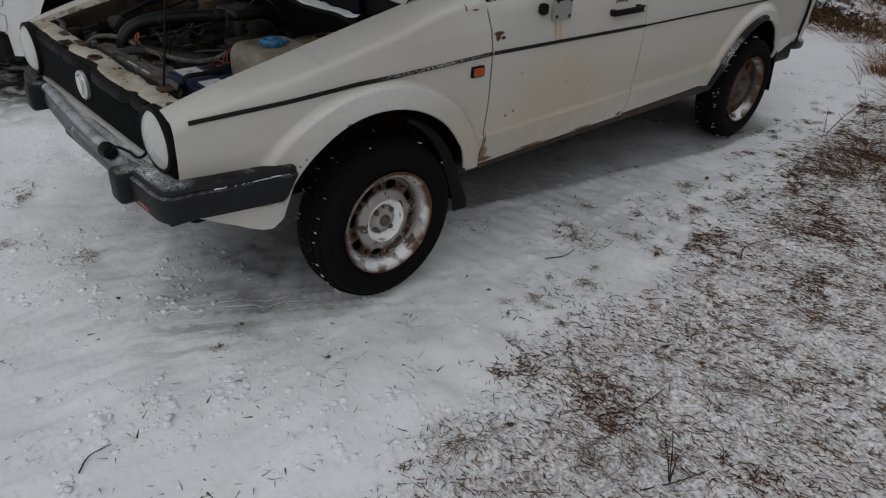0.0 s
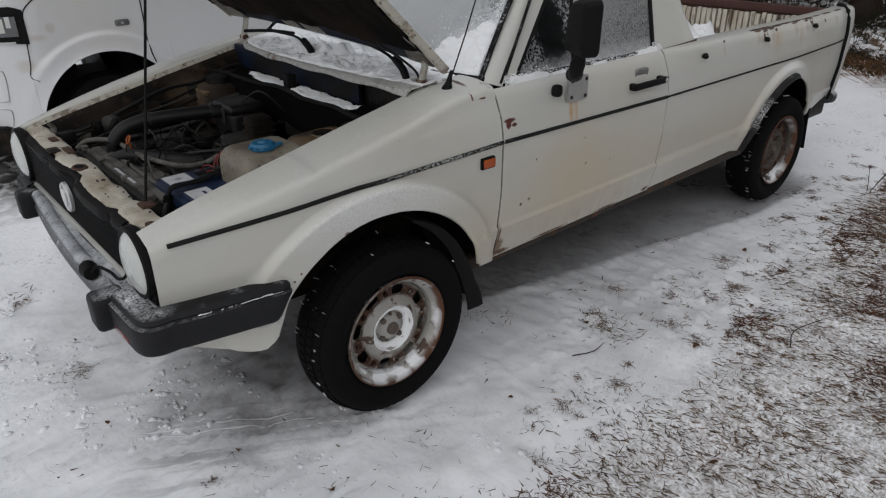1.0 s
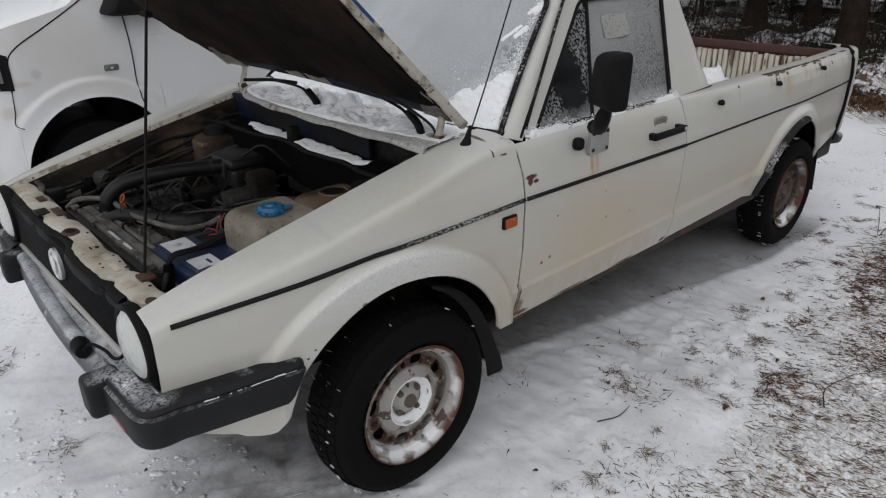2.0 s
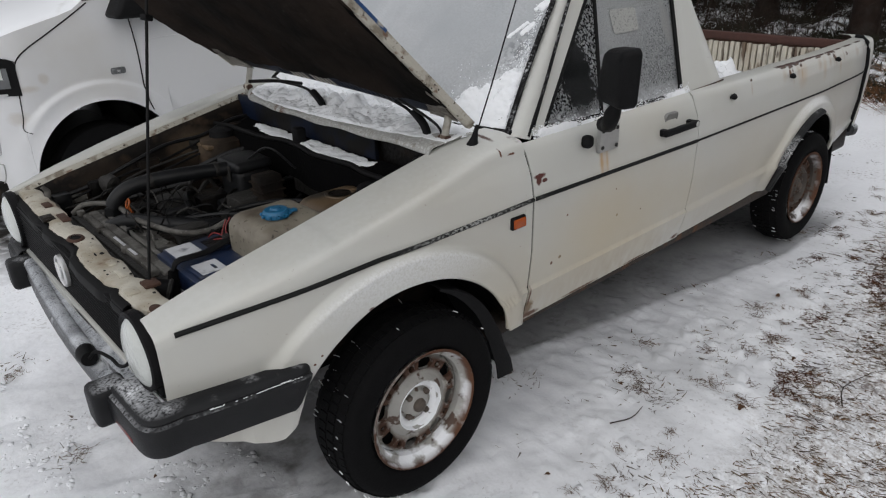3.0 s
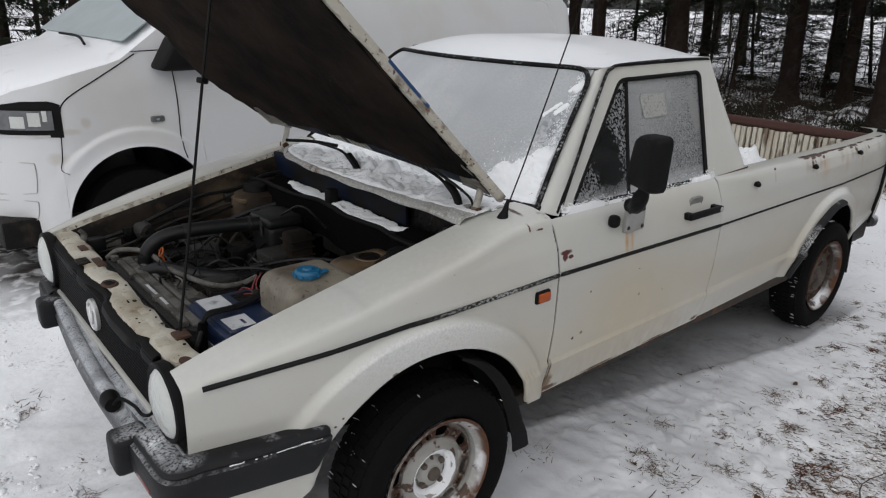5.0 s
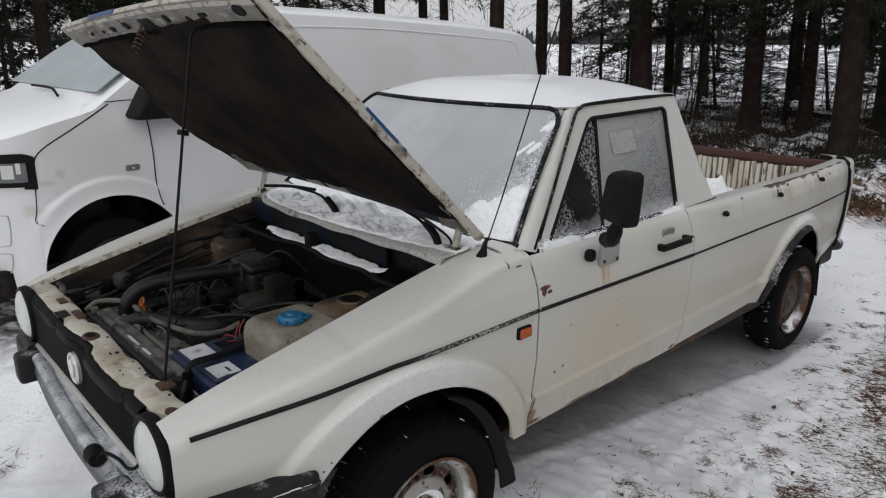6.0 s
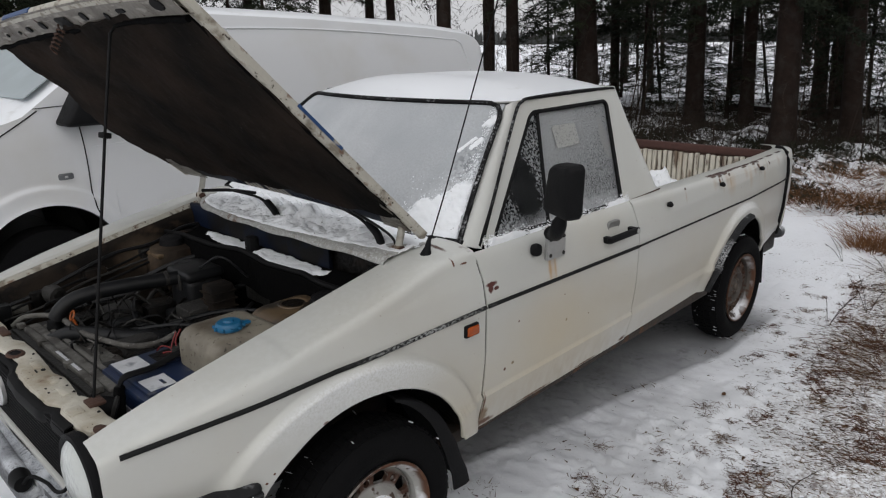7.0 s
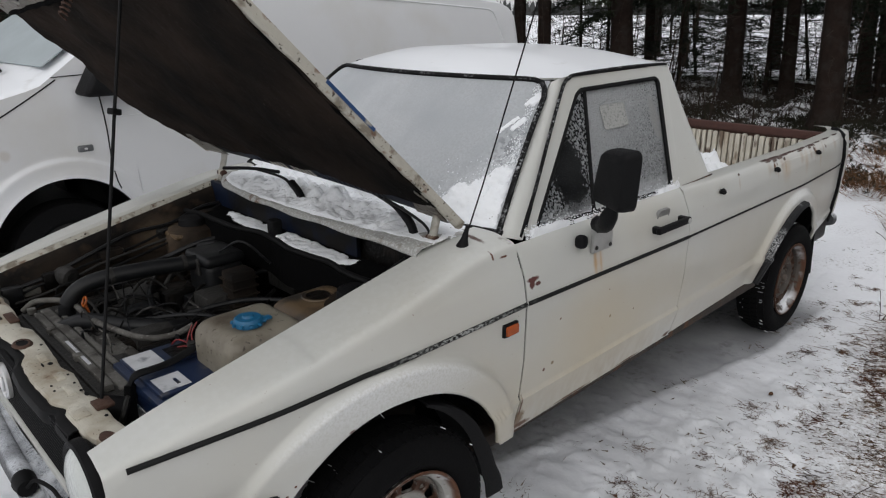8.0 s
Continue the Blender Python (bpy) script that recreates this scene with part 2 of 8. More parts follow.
lay(VAN_WHITE, times(VAN_WHITE, upward(VAN_WHITE, 0.25, 0.7), noise_mask(VAN_WHITE, 7, 0.2, 0.4)), SNOW, 0.9)
for place, size in (((-0.22, 2.0, 0.86), (0.05, 0.2, 0.02)), ((-0.14, 2.0, 0.90), (0.03, 0.2, 0.03)), ((-0.30, 2.0, 0.72), (0.05, 0.2, 0.04))):
    lay(VAN_WHITE, times(VAN_WHITE, blot(VAN_WHITE, place, size, edge=0.5, rough=22), 0.30), (0.36, 0.28, 0.19), 0.6)
BLACK = material("black_plastic", (0.0065, 0.0065, 0.0072), 0.6, spec=0.13, vary=0.3, bump=0.15, bump_scale=350)
FROSTED_BLACK = material("frosted_black_plastic", (0.0125, 0.013, 0.0145), 0.55, spec=0.22, vary=0.3, bump=0.15, bump_scale=300)
lay(FROSTED_BLACK, times(FROSTED_BLACK, upward(FROSTED_BLACK, 0.72, 0.96), times(FROSTED_BLACK, noise_mask(FROSTED_BLACK, 150, 0.36, 0.56, 9), times(FROSTED_BLACK, times(FROSTED_BLACK, noise_mask(FROSTED_BLACK, 15, 0.56, 0.74, 7), 0.45), times(FROSTED_BLACK, blot(FROSTED_BLACK, (-0.680, -0.58, 0.57), (0.09, 0.15, 0.08), edge=1.0, rough=26), 0.7), "ADD"))), SNOW, 0.95)
lay(FROSTED_BLACK, times(FROSTED_BLACK, blot(FROSTED_BLACK, (2.24, -0.80, 0.58), (0.07, 0.2, 0.11), edge=0.8, rough=20), times(FROSTED_BLACK, noise_mask(FROSTED_BLACK, 150, 0.44, 0.56, 6), 0.6)), SNOW, 0.95)
DULL_CHROME = material("dull_frosted_bumper_metal", (0.070, 0.072, 0.077), 0.45, metal=0.4, vary=0.3, scale=40, bump=0.2, bump_scale=150)
lay(DULL_CHROME, times(DULL_CHROME, upward(DULL_CHROME, 0.25, 0.75), times(DULL_CHROME, noise_mask(DULL_CHROME, 420, 0.22, 0.55, 6), times(DULL_CHROME, noise_mask(DULL_CHROME, 9, 0.22, 0.50, 7), 0.80))), (0.66, 0.69, 0.73), 0.95)
lay(DULL_CHROME, times(DULL_CHROME, noise_mask(DULL_CHROME, 120, 0.52, 0.60, 6), times(DULL_CHROME, noise_mask(DULL_CHROME, 14, 0.44, 0.60, 4), 0.7)), (0.035, 0.037, 0.042), 0.6)
lay(DULL_CHROME, times(DULL_CHROME, noise_mask(DULL_CHROME, 11, 0.56, 0.66, 6), 0.55), SNOW, 0.95)
SEAL = material("black_rubber_seal", (0.0048, 0.0048, 0.0052), 0.65, spec=0.15, bump=0.0)
DUSTED_SEAL = material("snow_dusted_black_rubber", (0.0052, 0.0052, 0.0056), 0.65, spec=0.15, bump=0.0)
lay(DUSTED_SEAL, times(DUSTED_SEAL, times(DUSTED_SEAL, upward(DUSTED_SEAL, 0.05, 0.75), noise_mask(DUSTED_SEAL, 90, 0.50, 0.66, 6)), times(DUSTED_SEAL, noise_mask(DUSTED_SEAL, 9, 0.46, 0.66, 4), 0.55)), SNOW, 0.95)
TRIM = material("worn_black_trim_strip", (0.007, 0.0075, 0.0075), 0.6, vary=0.2, spec=0.2, bump=0)
lay(TRIM, times(TRIM, blot(TRIM, (0.21, -0.80, 0.78), (0.25, 0.2, 0.2), edge=0.9), times(TRIM, noise_mask(TRIM, 190, 0.45, 0.60, 4, stretch=(0.5, 1, 1)), 0.75)), (0.42, 0.43, 0.42), 0.7)
RUBBER = material("black_tyre_rubber", (0.0048, 0.0048, 0.0052), 0.85, spec=0.09, vary=0.3, scale=60, bump=0.2, bump_scale=120)
def radial(m, r, width):
    """1 on a ring of that radius round the wheel's own axle."""
    n, l = m.node_tree.nodes, m.node_tree.links
    co, flat, size, diff, ramp = n.new("ShaderNodeTexCoord"), n.new("ShaderNodeVectorMath"), n.new("ShaderNodeVectorMath"), n.new("ShaderNodeMath"), n.new("ShaderNodeMapRange")
    flat.operation, size.operation, diff.operation = "MULTIPLY", "LENGTH", "COMPARE"
    flat.inputs[1].default_value = (1, 0, 1)
    l.new(co.outputs["Object"], flat.inputs[0])
    l.new(flat.outputs[0], size.inputs[0])
    diff.operation = "SUBTRACT"
    l.new(size.outputs["Value"], diff.inputs[0])
    diff.inputs[1].default_value = r
    far = n.new("ShaderNodeMath")
    far.operation = "ABSOLUTE"
    l.new(diff.outputs[0], far.inputs[0])
    ramp.inputs[1].default_value, ramp.inputs[2].default_value = width, width * 0.4
    l.new(far.outputs[0], ramp.inputs[0])
    return ramp.outputs[0]


def sector(m, at, width):
    """1 within so many degrees of a bearing round the wheel's own axle."""
    n, l = m.node_tree.nodes, m.node_tree.links
    co, dot, size, div, ramp = [n.new("ShaderNode" + k) for k in ("TexCoord", "VectorMath", "VectorMath", "Math", "MapRange")]
    dot.operation, size.operation, div.operation = "DOT_PRODUCT", "LENGTH", "DIVIDE"
    dot.inputs[1].default_value = (math.cos(radians(at)), 0, math.sin(radians(at)))
    l.new(co.outputs["Object"], dot.inputs[0])
    l.new(co.outputs["Object"], size.inputs[0])
    l.new(dot.outputs["Value"], div.inputs[0])
    l.new(size.outputs["Value"], div.inputs[1])
    ramp.inputs[1].default_value, ramp.inputs[2].default_value = math.cos(radians(width)) - 0.1, math.cos(radians(width)) + 0.2
    l.new(div.outputs[0], ramp.inputs[0])
    return ramp.outputs[0]


def wheel_paint(name, base, rust):
    m = material(name, base, 0.6, vary=0.18, scale=24, bump=0.2, bump_scale=90)
    worn = (0.060, 0.028, 0.016)
    lay(m, times(m, noise_mask(m, 26, 0.69 - rust * 0.14, 0.73 - rust * 0.13, 9), 0.9), worn, 0.9)
    lay(m, times(m, radial(m, 0.134, 0.030), noise_mask(m, 34, 0.44 - rust * 0.1, 0.48, 9)), worn, 0.9)
    lay(m, times(m, radial(m, 0.190, 0.011), noise_mask(m, 12, 0.40 - rust * 0.16, 0.46, 9)), (0.070, 0.030, 0.016), 0.9)
    lay(m, times(m, radial(m, 0.192, 0.016), times(m, sector(m, 15, 75), noise_mask(m, 24, 0.30, 0.50, 8))), (0.10, 0.042, 0.02), 0.9)
    lay(m, times(m, radial(m, 0.172, 0.020), times(m, sector(m, 235, 80), noise_mask(m, 17, 0.44, 0.54, 8))), SNOW, 0.9)
    lay(m, times(m, radial(m, 0.176, 0.012), times(m, noise_mask(m, 9, 0.50, 0.60, 8), 2.15 - 1.8 * rust)), SNOW, 0.9)
    return m


RIM, RIM_BROWN = wheel_paint("dirty_cream_wheel_paint", (0.34, 0.335, 0.315), 0.75), wheel_paint("rusted_wheel_paint", (0.060, 0.050, 0.042), 1.0)
HUB = material("grey_brown_hub_metal", (0.085, 0.068, 0.055), 0.75, vary=0.4, scale=40, bump=0.4, bump_scale=100)
SILL = material("dirt_brown_sill", (0.035, 0.027, 0.022), 0.85, vary=0.4, scale=25, second=(0.10, 0.045, 0.02), second_scale=14, second_cut=(0.55, 0.68), bump=0.3, bump_scale=80)
CREAM_TUBE = material("dirty_cream_tube_paint", (0.33, 0.32, 0.285), 0.5, vary=0.15, scale=60, second=(0.17, 0.14, 0.10), second_scale=24, second_cut=(0.5, 0.66), bump=0.1)
HOOD_INNER = material("dirty_worn_inner_paint", (0.155, 0.140, 0.118), 0.45, vary=0.25, scale=60, second=(0.075, 0.062, 0.048), second_scale=11, second_cut=(0.46, 0.62), bump=0.25, bump_scale=70)
lay(HOOD_INNER, times(HOOD_INNER, noise_mask(HOOD_INNER, 55, 0.56, 0.64, 9, (1, 0.25, 1)), 0.7), (0.36, 0.34, 0.30), 0.6)
lay(HOOD_INNER, noise_mask(HOOD_INNER, 46, 0.64, 0.68, 9), (0.06, 0.03, 0.018), 0.85)
HOOD_LIP = material("scuffed_cream_hood_edge", (0.43, 0.41, 0.355), 0.55, vary=0.12, scale=40, second=(0.20, 0.175, 0.135), second_scale=24, second_cut=(0.52, 0.64), bump=0.15, bump_scale=90)
lay(HOOD_LIP, noise_mask(HOOD_LIP, 70, 0.62, 0.67, 9), (0.05, 0.04, 0.03), 0.85)
lay(HOOD_LIP, times(HOOD_LIP, noise_mask(HOOD_LIP, 30, 0.60, 0.68, 9), 0.8), (0.13, 0.06, 0.03), 0.85)
RUSTY = material("rusty_steel", (0.055, 0.026, 0.016), 0.85, vary=0.4, scale=40, bump=0.4, bump_scale=100)
BROWN_RAIL = material("red_brown_rusted_rail", (0.055, 0.021, 0.015), 0.8, vary=0.35, scale=30, bump=0.3, bump_scale=80)
BED_PAINT = material("rust_streaked_cream_paint", (0.47, 0.44, 0.37), 0.65, vary=0.15, scale=30, bump=0.2)
lay(BED_PAINT, times(BED_PAINT, noise_mask(BED_PAINT, 22, 0.55, 0.64, 9, (1, 1, 0.35)), 0.9), (0.075, 0.045, 0.03), 0.85)
lay(BED_PAINT, times(BED_PAINT, noise_mask(BED_PAINT, 8, 0.50, 0.70, 6, (1, 1, 0.4)), 0.5), (0.26, 0.19, 0.12), 0.8)
MAT_DARK = material("black_insulation_mat", (0.007, 0.0065, 0.006), 0.95, spec=0.06, vary=0.6, scale=22, second=(0.027, 0.0195, 0.0155), second_scale=3.2, second_cut=(0.38, 0.66), bump=0.6, bump_scale=25)
lay(MAT_DARK, noise_mask(MAT_DARK, 120, 0.66, 0.72, 4), (0.035, 0.032, 0.028), 0.9)
lay(MAT_DARK, times(MAT_DARK, blot(MAT_DARK, (0.015, -0.36, 1.365), (0.05, 0.12, 0.05), edge=0.5, rough=30), times(MAT_DARK, noise_mask(MAT_DARK, 110, 0.62, 0.67, 6), 0.7)), (0.15, 0.14, 0.12), 0.9)
BLUE_PAINT = material("dark_blue_paint", (0.0045, 0.009, 0.024), 0.55, vary=0.3, spec=0.12, scale=20, second=(0.006, 0.0055, 0.005), second_scale=7, second_cut=(0.42, 0.6))
BRIGHT_BLUE = material("blue_paint", (0.012, 0.05, 0.15), 0.4, vary=0.2, scale=25, second=(0.4, 0.38, 0.33), second_scale=18, second_cut=(0.6, 0.66))
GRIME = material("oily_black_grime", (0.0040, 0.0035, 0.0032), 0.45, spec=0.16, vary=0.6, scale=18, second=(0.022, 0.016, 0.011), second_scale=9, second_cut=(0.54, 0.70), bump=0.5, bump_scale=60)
TRAY_BLACK = material("near_black_tray", (0.0036, 0.0036, 0.0038), 0.9, spec=0.03, vary=0.4, scale=30, bump=0.3, bump_scale=60)
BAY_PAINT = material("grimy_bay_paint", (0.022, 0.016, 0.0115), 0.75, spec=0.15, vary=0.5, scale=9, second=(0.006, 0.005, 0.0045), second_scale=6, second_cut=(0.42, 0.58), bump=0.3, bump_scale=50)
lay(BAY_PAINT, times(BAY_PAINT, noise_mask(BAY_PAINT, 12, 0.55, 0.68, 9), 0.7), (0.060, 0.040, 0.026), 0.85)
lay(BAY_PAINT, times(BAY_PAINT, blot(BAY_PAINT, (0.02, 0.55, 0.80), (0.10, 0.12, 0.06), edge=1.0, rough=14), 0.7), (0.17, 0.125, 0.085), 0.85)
DUSTY = material("dusty_grey_metal", (0.105, 0.101, 0.092), 0.8, vary=0.3, scale=50, second=(0.045, 0.041, 0.036), second_scale=15, second_cut=(0.46, 0.60), bump=0.3)
lay(DUSTY, noise_mask(DUSTY, 90, 0.62, 0.68, 8), (0.17, 0.165, 0.155), 0.85)
CAST = material("dirty_cast_metal", (0.018, 0.017, 0.0155), 0.7, metal=0.1, vary=0.5, scale=30, bump=0.5, bump_scale=90)
HOSE = material("grey_black_rubber_hose", (0.0080, 0.0085, 0.0095), 0.42, spec=0.26, vary=0.3, scale=30, bump=0.1)
TANK = material("yellowed_translucent_plastic", (0.215, 0.195, 0.155), 0.5, vary=0.25, scale=14, second=(0.075, 0.058, 0.04), second_scale=9, second_cut=(0.46, 0.72), bump=0.15, bump_scale=40)
lay(TANK, noise_mask(TANK, 70, 0.62, 0.70, 8), (0.05, 0.04, 0.03), 0.8)
TANK_DARK = material("brown_stained_plastic", (0.105, 0.070, 0.038), 0.5, vary=0.35, scale=14, second=(0.025, 0.02, 0.015), second_scale=10, second_cut=(0.48, 0.66), bump=0.1)
CYAN = material("turquoise_cap_plastic", (0.006, 0.10, 0.21), 0.45, vary=0.1, bump=0.05)
BATTERY_BLUE = material("blue_battery_case", (0.0085, 0.018, 0.050), 0.4, vary=0.3, bump=0.05, second=(0.06, 0.06, 0.06), second_scale=30, second_cut=(0.6, 0.75))
LABEL = material("scuffed_white_label", (0.50, 0.51, 0.53), 0.5, vary=0.25, scale=30, bump=0, second=(0.14, 0.15, 0.17), second_scale=22, second_cut=(0.55, 0.7))
ORANGE = material("orange_plastic", (0.30, 0.07, 0.01), 0.4, vary=0.1, bump=0)
AMBER = material("amber_lens", (0.36, 0.07, 0.012), 0.25, vary=0.2, scale=80, bump=0.3, bump_scale=120)
RED_LENS = material("red_lens", (0.16, 0.016, 0.012), 0.25, bump=0)
RED_WIRE = material("red_wire", (0.17, 0.012, 0.012), 0.5, bump=0)
ALU = material("bare_aluminium_plate", (0.42, 0.42, 0.41), 0.45, metal=0.6, vary=0.15, scale=60, bump=0.1)
CUP_GREY = material("dull_grey_plastic", (0.20, 0.20, 0.195), 0.5, vary=0.2, scale=60, bump=0.1)
LAMP_GLASS = material("frosted_headlamp_glass", (0.50, 0.52, 0.50), 0.25, vary=0.12, scale=14, bump=0.5, bump_scale=55, coat=0.5)
SILVER = material("silver_plastic", (0.6, 0.6, 0.6), 0.3, metal=0.7, bump=0)
SNOW_MAT = material("clumped_snow", (0.84, 0.86, 0.885), 0.9, vary=0.05, scale=30, bump=0.28, bump_scale=70, bump_detail=7.0, spec=0.2)
lay(SNOW_MAT, times(SNOW_MAT, noise_mask(SNOW_MAT, 75, 0.70, 0.74, 3), 0.8), (0.10, 0.085, 0.07), 0.9)
CLEAR_LENS = material("clear_lens", (0.10, 0.105, 0.11), 0.12, vary=0.5, scale=22, bump=0.1, coat=0.6)
STICKER = material("faded_sticker_under_frost", (0.33, 0.335, 0.32), 0.7, vary=0.12, scale=90, second=(0.20, 0.205, 0.20), second_scale=130, second_cut=(0.54, 0.62), bump=0.3, bump_scale=160)
SEAT = material("dark_seat_cloth", (0.03, 0.03, 0.032), 0.9, vary=0.2, bump=0.2)


def frost_glass(name, frost, lo, hi, scale, base, clear=()):
    """Dark glass under a crust of frost."""
    m = material(name, (0.02, 0.022, 0.024), 0.08, vary=0.1, bump=0.0)
    grains = noise_mask(m, scale, lo, hi, 3)
    crust = times(m, base, times(m, grains, 1 - base), "ADD")
    for c, r in clear:
        crust = times(m, crust, times(m, 1.0, blot(m, c, r, edge=0.3, rough=40), "SUBTRACT"))
    lay(m, crust, frost, 0.85)
    n, l, b = m.node_tree.nodes, m.node_tree.links, m.node_tree.nodes["Principled BSDF"]
    bump = n.new("ShaderNodeBump")
    bump.inputs["Strength"].default_value, bump.inputs["Distance"].default_value = 0.5, 0.004
    l.new(crust, bump.inputs["Height"])
    l.new(bump.outputs[0], b.inputs["Normal"])
    clear_mix = n.new("ShaderNodeMapRange")
    clear_mix.inputs[3].default_value, clear_mix.inputs[4].default_value = 0.75, 0.0
    l.new(crust, clear_mix.inputs[0])
    l.new(clear_mix.outputs[0], b.inputs["Transmission Weight"])
    return m


WINDSHIELD = frost_glass("snow_frosted_windscreen_glass", (0.48, 0.50, 0.52), 0.30, 0.62, 140, 0.74)
lay(WINDSHIELD, times(WINDSHIELD, blot(WINDSHIELD, (0.60, 0.30, 1.18), (0.6, 0.62, 0.40), edge=1.1, rough=3), 0.6), (0.68, 0.70, 0.73), 0.9)
SIDE_GLASS = frost_glass("speckled_frost_side_glass", (0.50, 0.52, 0.53), 0.36, 0.62, 215, 0.10)
# frost thins towards the foot and the rear edge
lay(SIDE_GLASS, times(SIDE_GLASS, times(SIDE_GLASS, blot(SIDE_GLASS, (1.05, -0.62, 1.28), (0.34, 0.4, 0.24), edge=1.3, rough=5), noise_mask(SIDE_GLASS, 190, 0.22, 0.56, 5)), 0.9), (0.48, 0.50, 0.51), 0.8)
lay(SIDE_GLASS, times(SIDE_GLASS, noise_mask(SIDE_GLASS, 130, 0.44, 0.60, 4, (1, 1, 0.8)), times(SIDE_GLASS, blot(SIDE_GLASS, (1.27, -0.66, 1.06), (0.26, 0.4, 0.17), edge=1.2, rough=6), 0.85)), (0.018, 0.019, 0.021), 0.25)
lay(SIDE_GLASS, times(SIDE_GLASS, blot(SIDE_GLASS, (1.395, -0.62, 1.19), (0.028, 0.3, 0.085), edge=0.3, rough=14), 0.8), (0.34, 0.345, 0.335), 0.5)
VENT_GLASS = frost_glass("patchy_frost_vent_glass", (0.40, 0.42, 0.43), 0.44, 0.64, 120, 0.0, clear=(((0.815, -0.66, 1.08), (0.085, 0.4, 0.15)),))
VENT_GLASS.node_tree.nodes["Principled BSDF"].inputs["Specular IOR Level"].default_value = 0.2
for wide, grain in ((2.6, 0.45), (9.0, 0.30)):
    lay(WINDSHIELD, times(WINDSHIELD, noise_mask(WINDSHIELD, wide, 0.46, 0.66, 7, (1, 1, 0.6)), grain), (0.36, 0.385, 0.41), 0.6)
# a granular drift of powder thins out from the foot of the pillar; rime keeps to the edges
for spot, size, k, fine in (((0.50, -0.62, 1.03), (0.16, 0.17, 0.13), 1.0, 180), ((0.58, -0.62, 1.12), (0.16, 0.10, 0.16), 0.8, 120), ((0.42, -0.30, 0.99), (0.12, 0.45, 0.05), 0.8, 180)):
    lay(WINDSHIELD, times(WINDSHIELD, times(WINDSHIELD, blot(WINDSHIELD, spot, size, edge=1.0, rough=16), noise_mask(WINDSHIELD, fine, 0.36, 0.58, 6)), k), SNOW, 0.9)
lay(WINDSHIELD, times(WINDSHIELD, blot(WINDSHIELD, (0.66, -0.56, 1.16), (0.12, 0.06, 0.17), edge=0.8, rough=20), times(WINDSHIELD, noise_mask(WINDSHIELD, 70, 0.46, 0.60, 5), 0.7)), (0.12, 0.13, 0.14), 0.4)
for glass in (SIDE_GLASS, VENT_GLASS):
    # powder banked up along the lower edge
    lay(glass, times(glass, blot(glass, (1.0, -0.72, 0.955), (0.9, 0.4, 0.050), edge=0.9, rough=26), noise_mask(glass, 240, 0.30, 0.55, 6)), (0.62, 0.64, 0.66), 0.9)
VAN_GLASS = frost_glass("frosted_van_glass", (0.40, 0.45, 0.47), 0.3, 0.8, 6, 0.86)


# ---- mesh tools ----
def part(name, bm, mat, parent=None, label="", smooth=True, solid=0.0, flip=False):
    """Links a bmesh as one mesh object."""
    bmesh.ops.recalc_face_normals(bm, faces=bm.faces)
    if flip:
        bmesh.ops.reverse_faces(bm, faces=bm.faces)
    me = bpy.data.meshes.new(name)
    bm.edges.index_update()
    rim = [e.index for e in bm.edges if e.is_boundary]
    bm.to_mesh(me)
    bm.free()
    me.materials.append(mat)
    if smooth:
        me.shade_smooth()
        me.set_sharp_from_angle(angle=radians(38))
        if solid:
            for k in rim:
                me.edges[k].use_edge_sharp = True
    ob = new(name, me)
    if parent:
        ob.parent = parent
    if label:
        ob["label"] = label
    if solid:
        mod = ob.modifiers.new("thickness", "SOLIDIFY")
        mod.thickness, mod.offset = solid, -1.0 if not flip else 1.0
    return ob


def thing(name, label, category, at=(0, 0, 0), group="", kind=""):
    ob = new(name)
    ob.location = at
    ob.empty_display_size = 0.1
    return tagged(ob, label, category, group, kind)


def sheet(rows, bm=None):
    """A surface through rows of points."""
    bm = bm or bmesh.new()
    grid = [[bm.verts.new(p) for p in row] for row in rows]
    for a, b in zip(grid, grid[1:]):
        for i in range(len(a) - 1):
            try:
                bm.faces.new((a[i], a[i + 1], b[i + 1], b[i]))
            except ValueError:
                pass
    return bm


def box(x0, x1, y0, y1, z0, z1, bevel=0.004, bm=None, seg=2, m=None):
    bm = bm or bmesh.new()
    made = bmesh.ops.create_cube(bm, size=1.0, matrix=Matrix.LocRotScale(((x0 + x1) / 2, (y0 + y1) / 2, (z0 + z1) / 2), None, (x1 - x0, y1 - y0, z1 - z0)))
    vs = made["verts"]
    if bevel:
        es = list({e for v in vs for e in v.link_edges})
        vs = list({v for f in bmesh.ops.bevel(bm, geom=es, offset=bevel, segments=seg, profile=0.5, affect="EDGES")["faces"] for v in f.verts} | {v for v in vs if v.is_valid})
    if m:
        bmesh.ops.transform(bm, matrix=m, verts=vs)
    return bm


def smooth_line(pts, n=6):
    """A Catmull-Rom line through points."""
    p = [Vector(q) for q in pts]
    p = [2 * p[0] - p[1], *p, 2 * p[-1] - p[-2]]
    out = []
    for i in range(1, len(p) - 2):
        for k in range(n):
            t = k / n
            out.append(0.5 * (2 * p[i] + (p[i + 1] - p[i - 1]) * t + (2 * p[i - 1] - 5 * p[i] + 4 * p[i + 1] - p[i + 2]) * t * t
                              + (3 * p[i] - p[i - 1] - 3 * p[i + 1] + p[i + 2]) * t ** 3))
    out.append(p[-2])
    return out


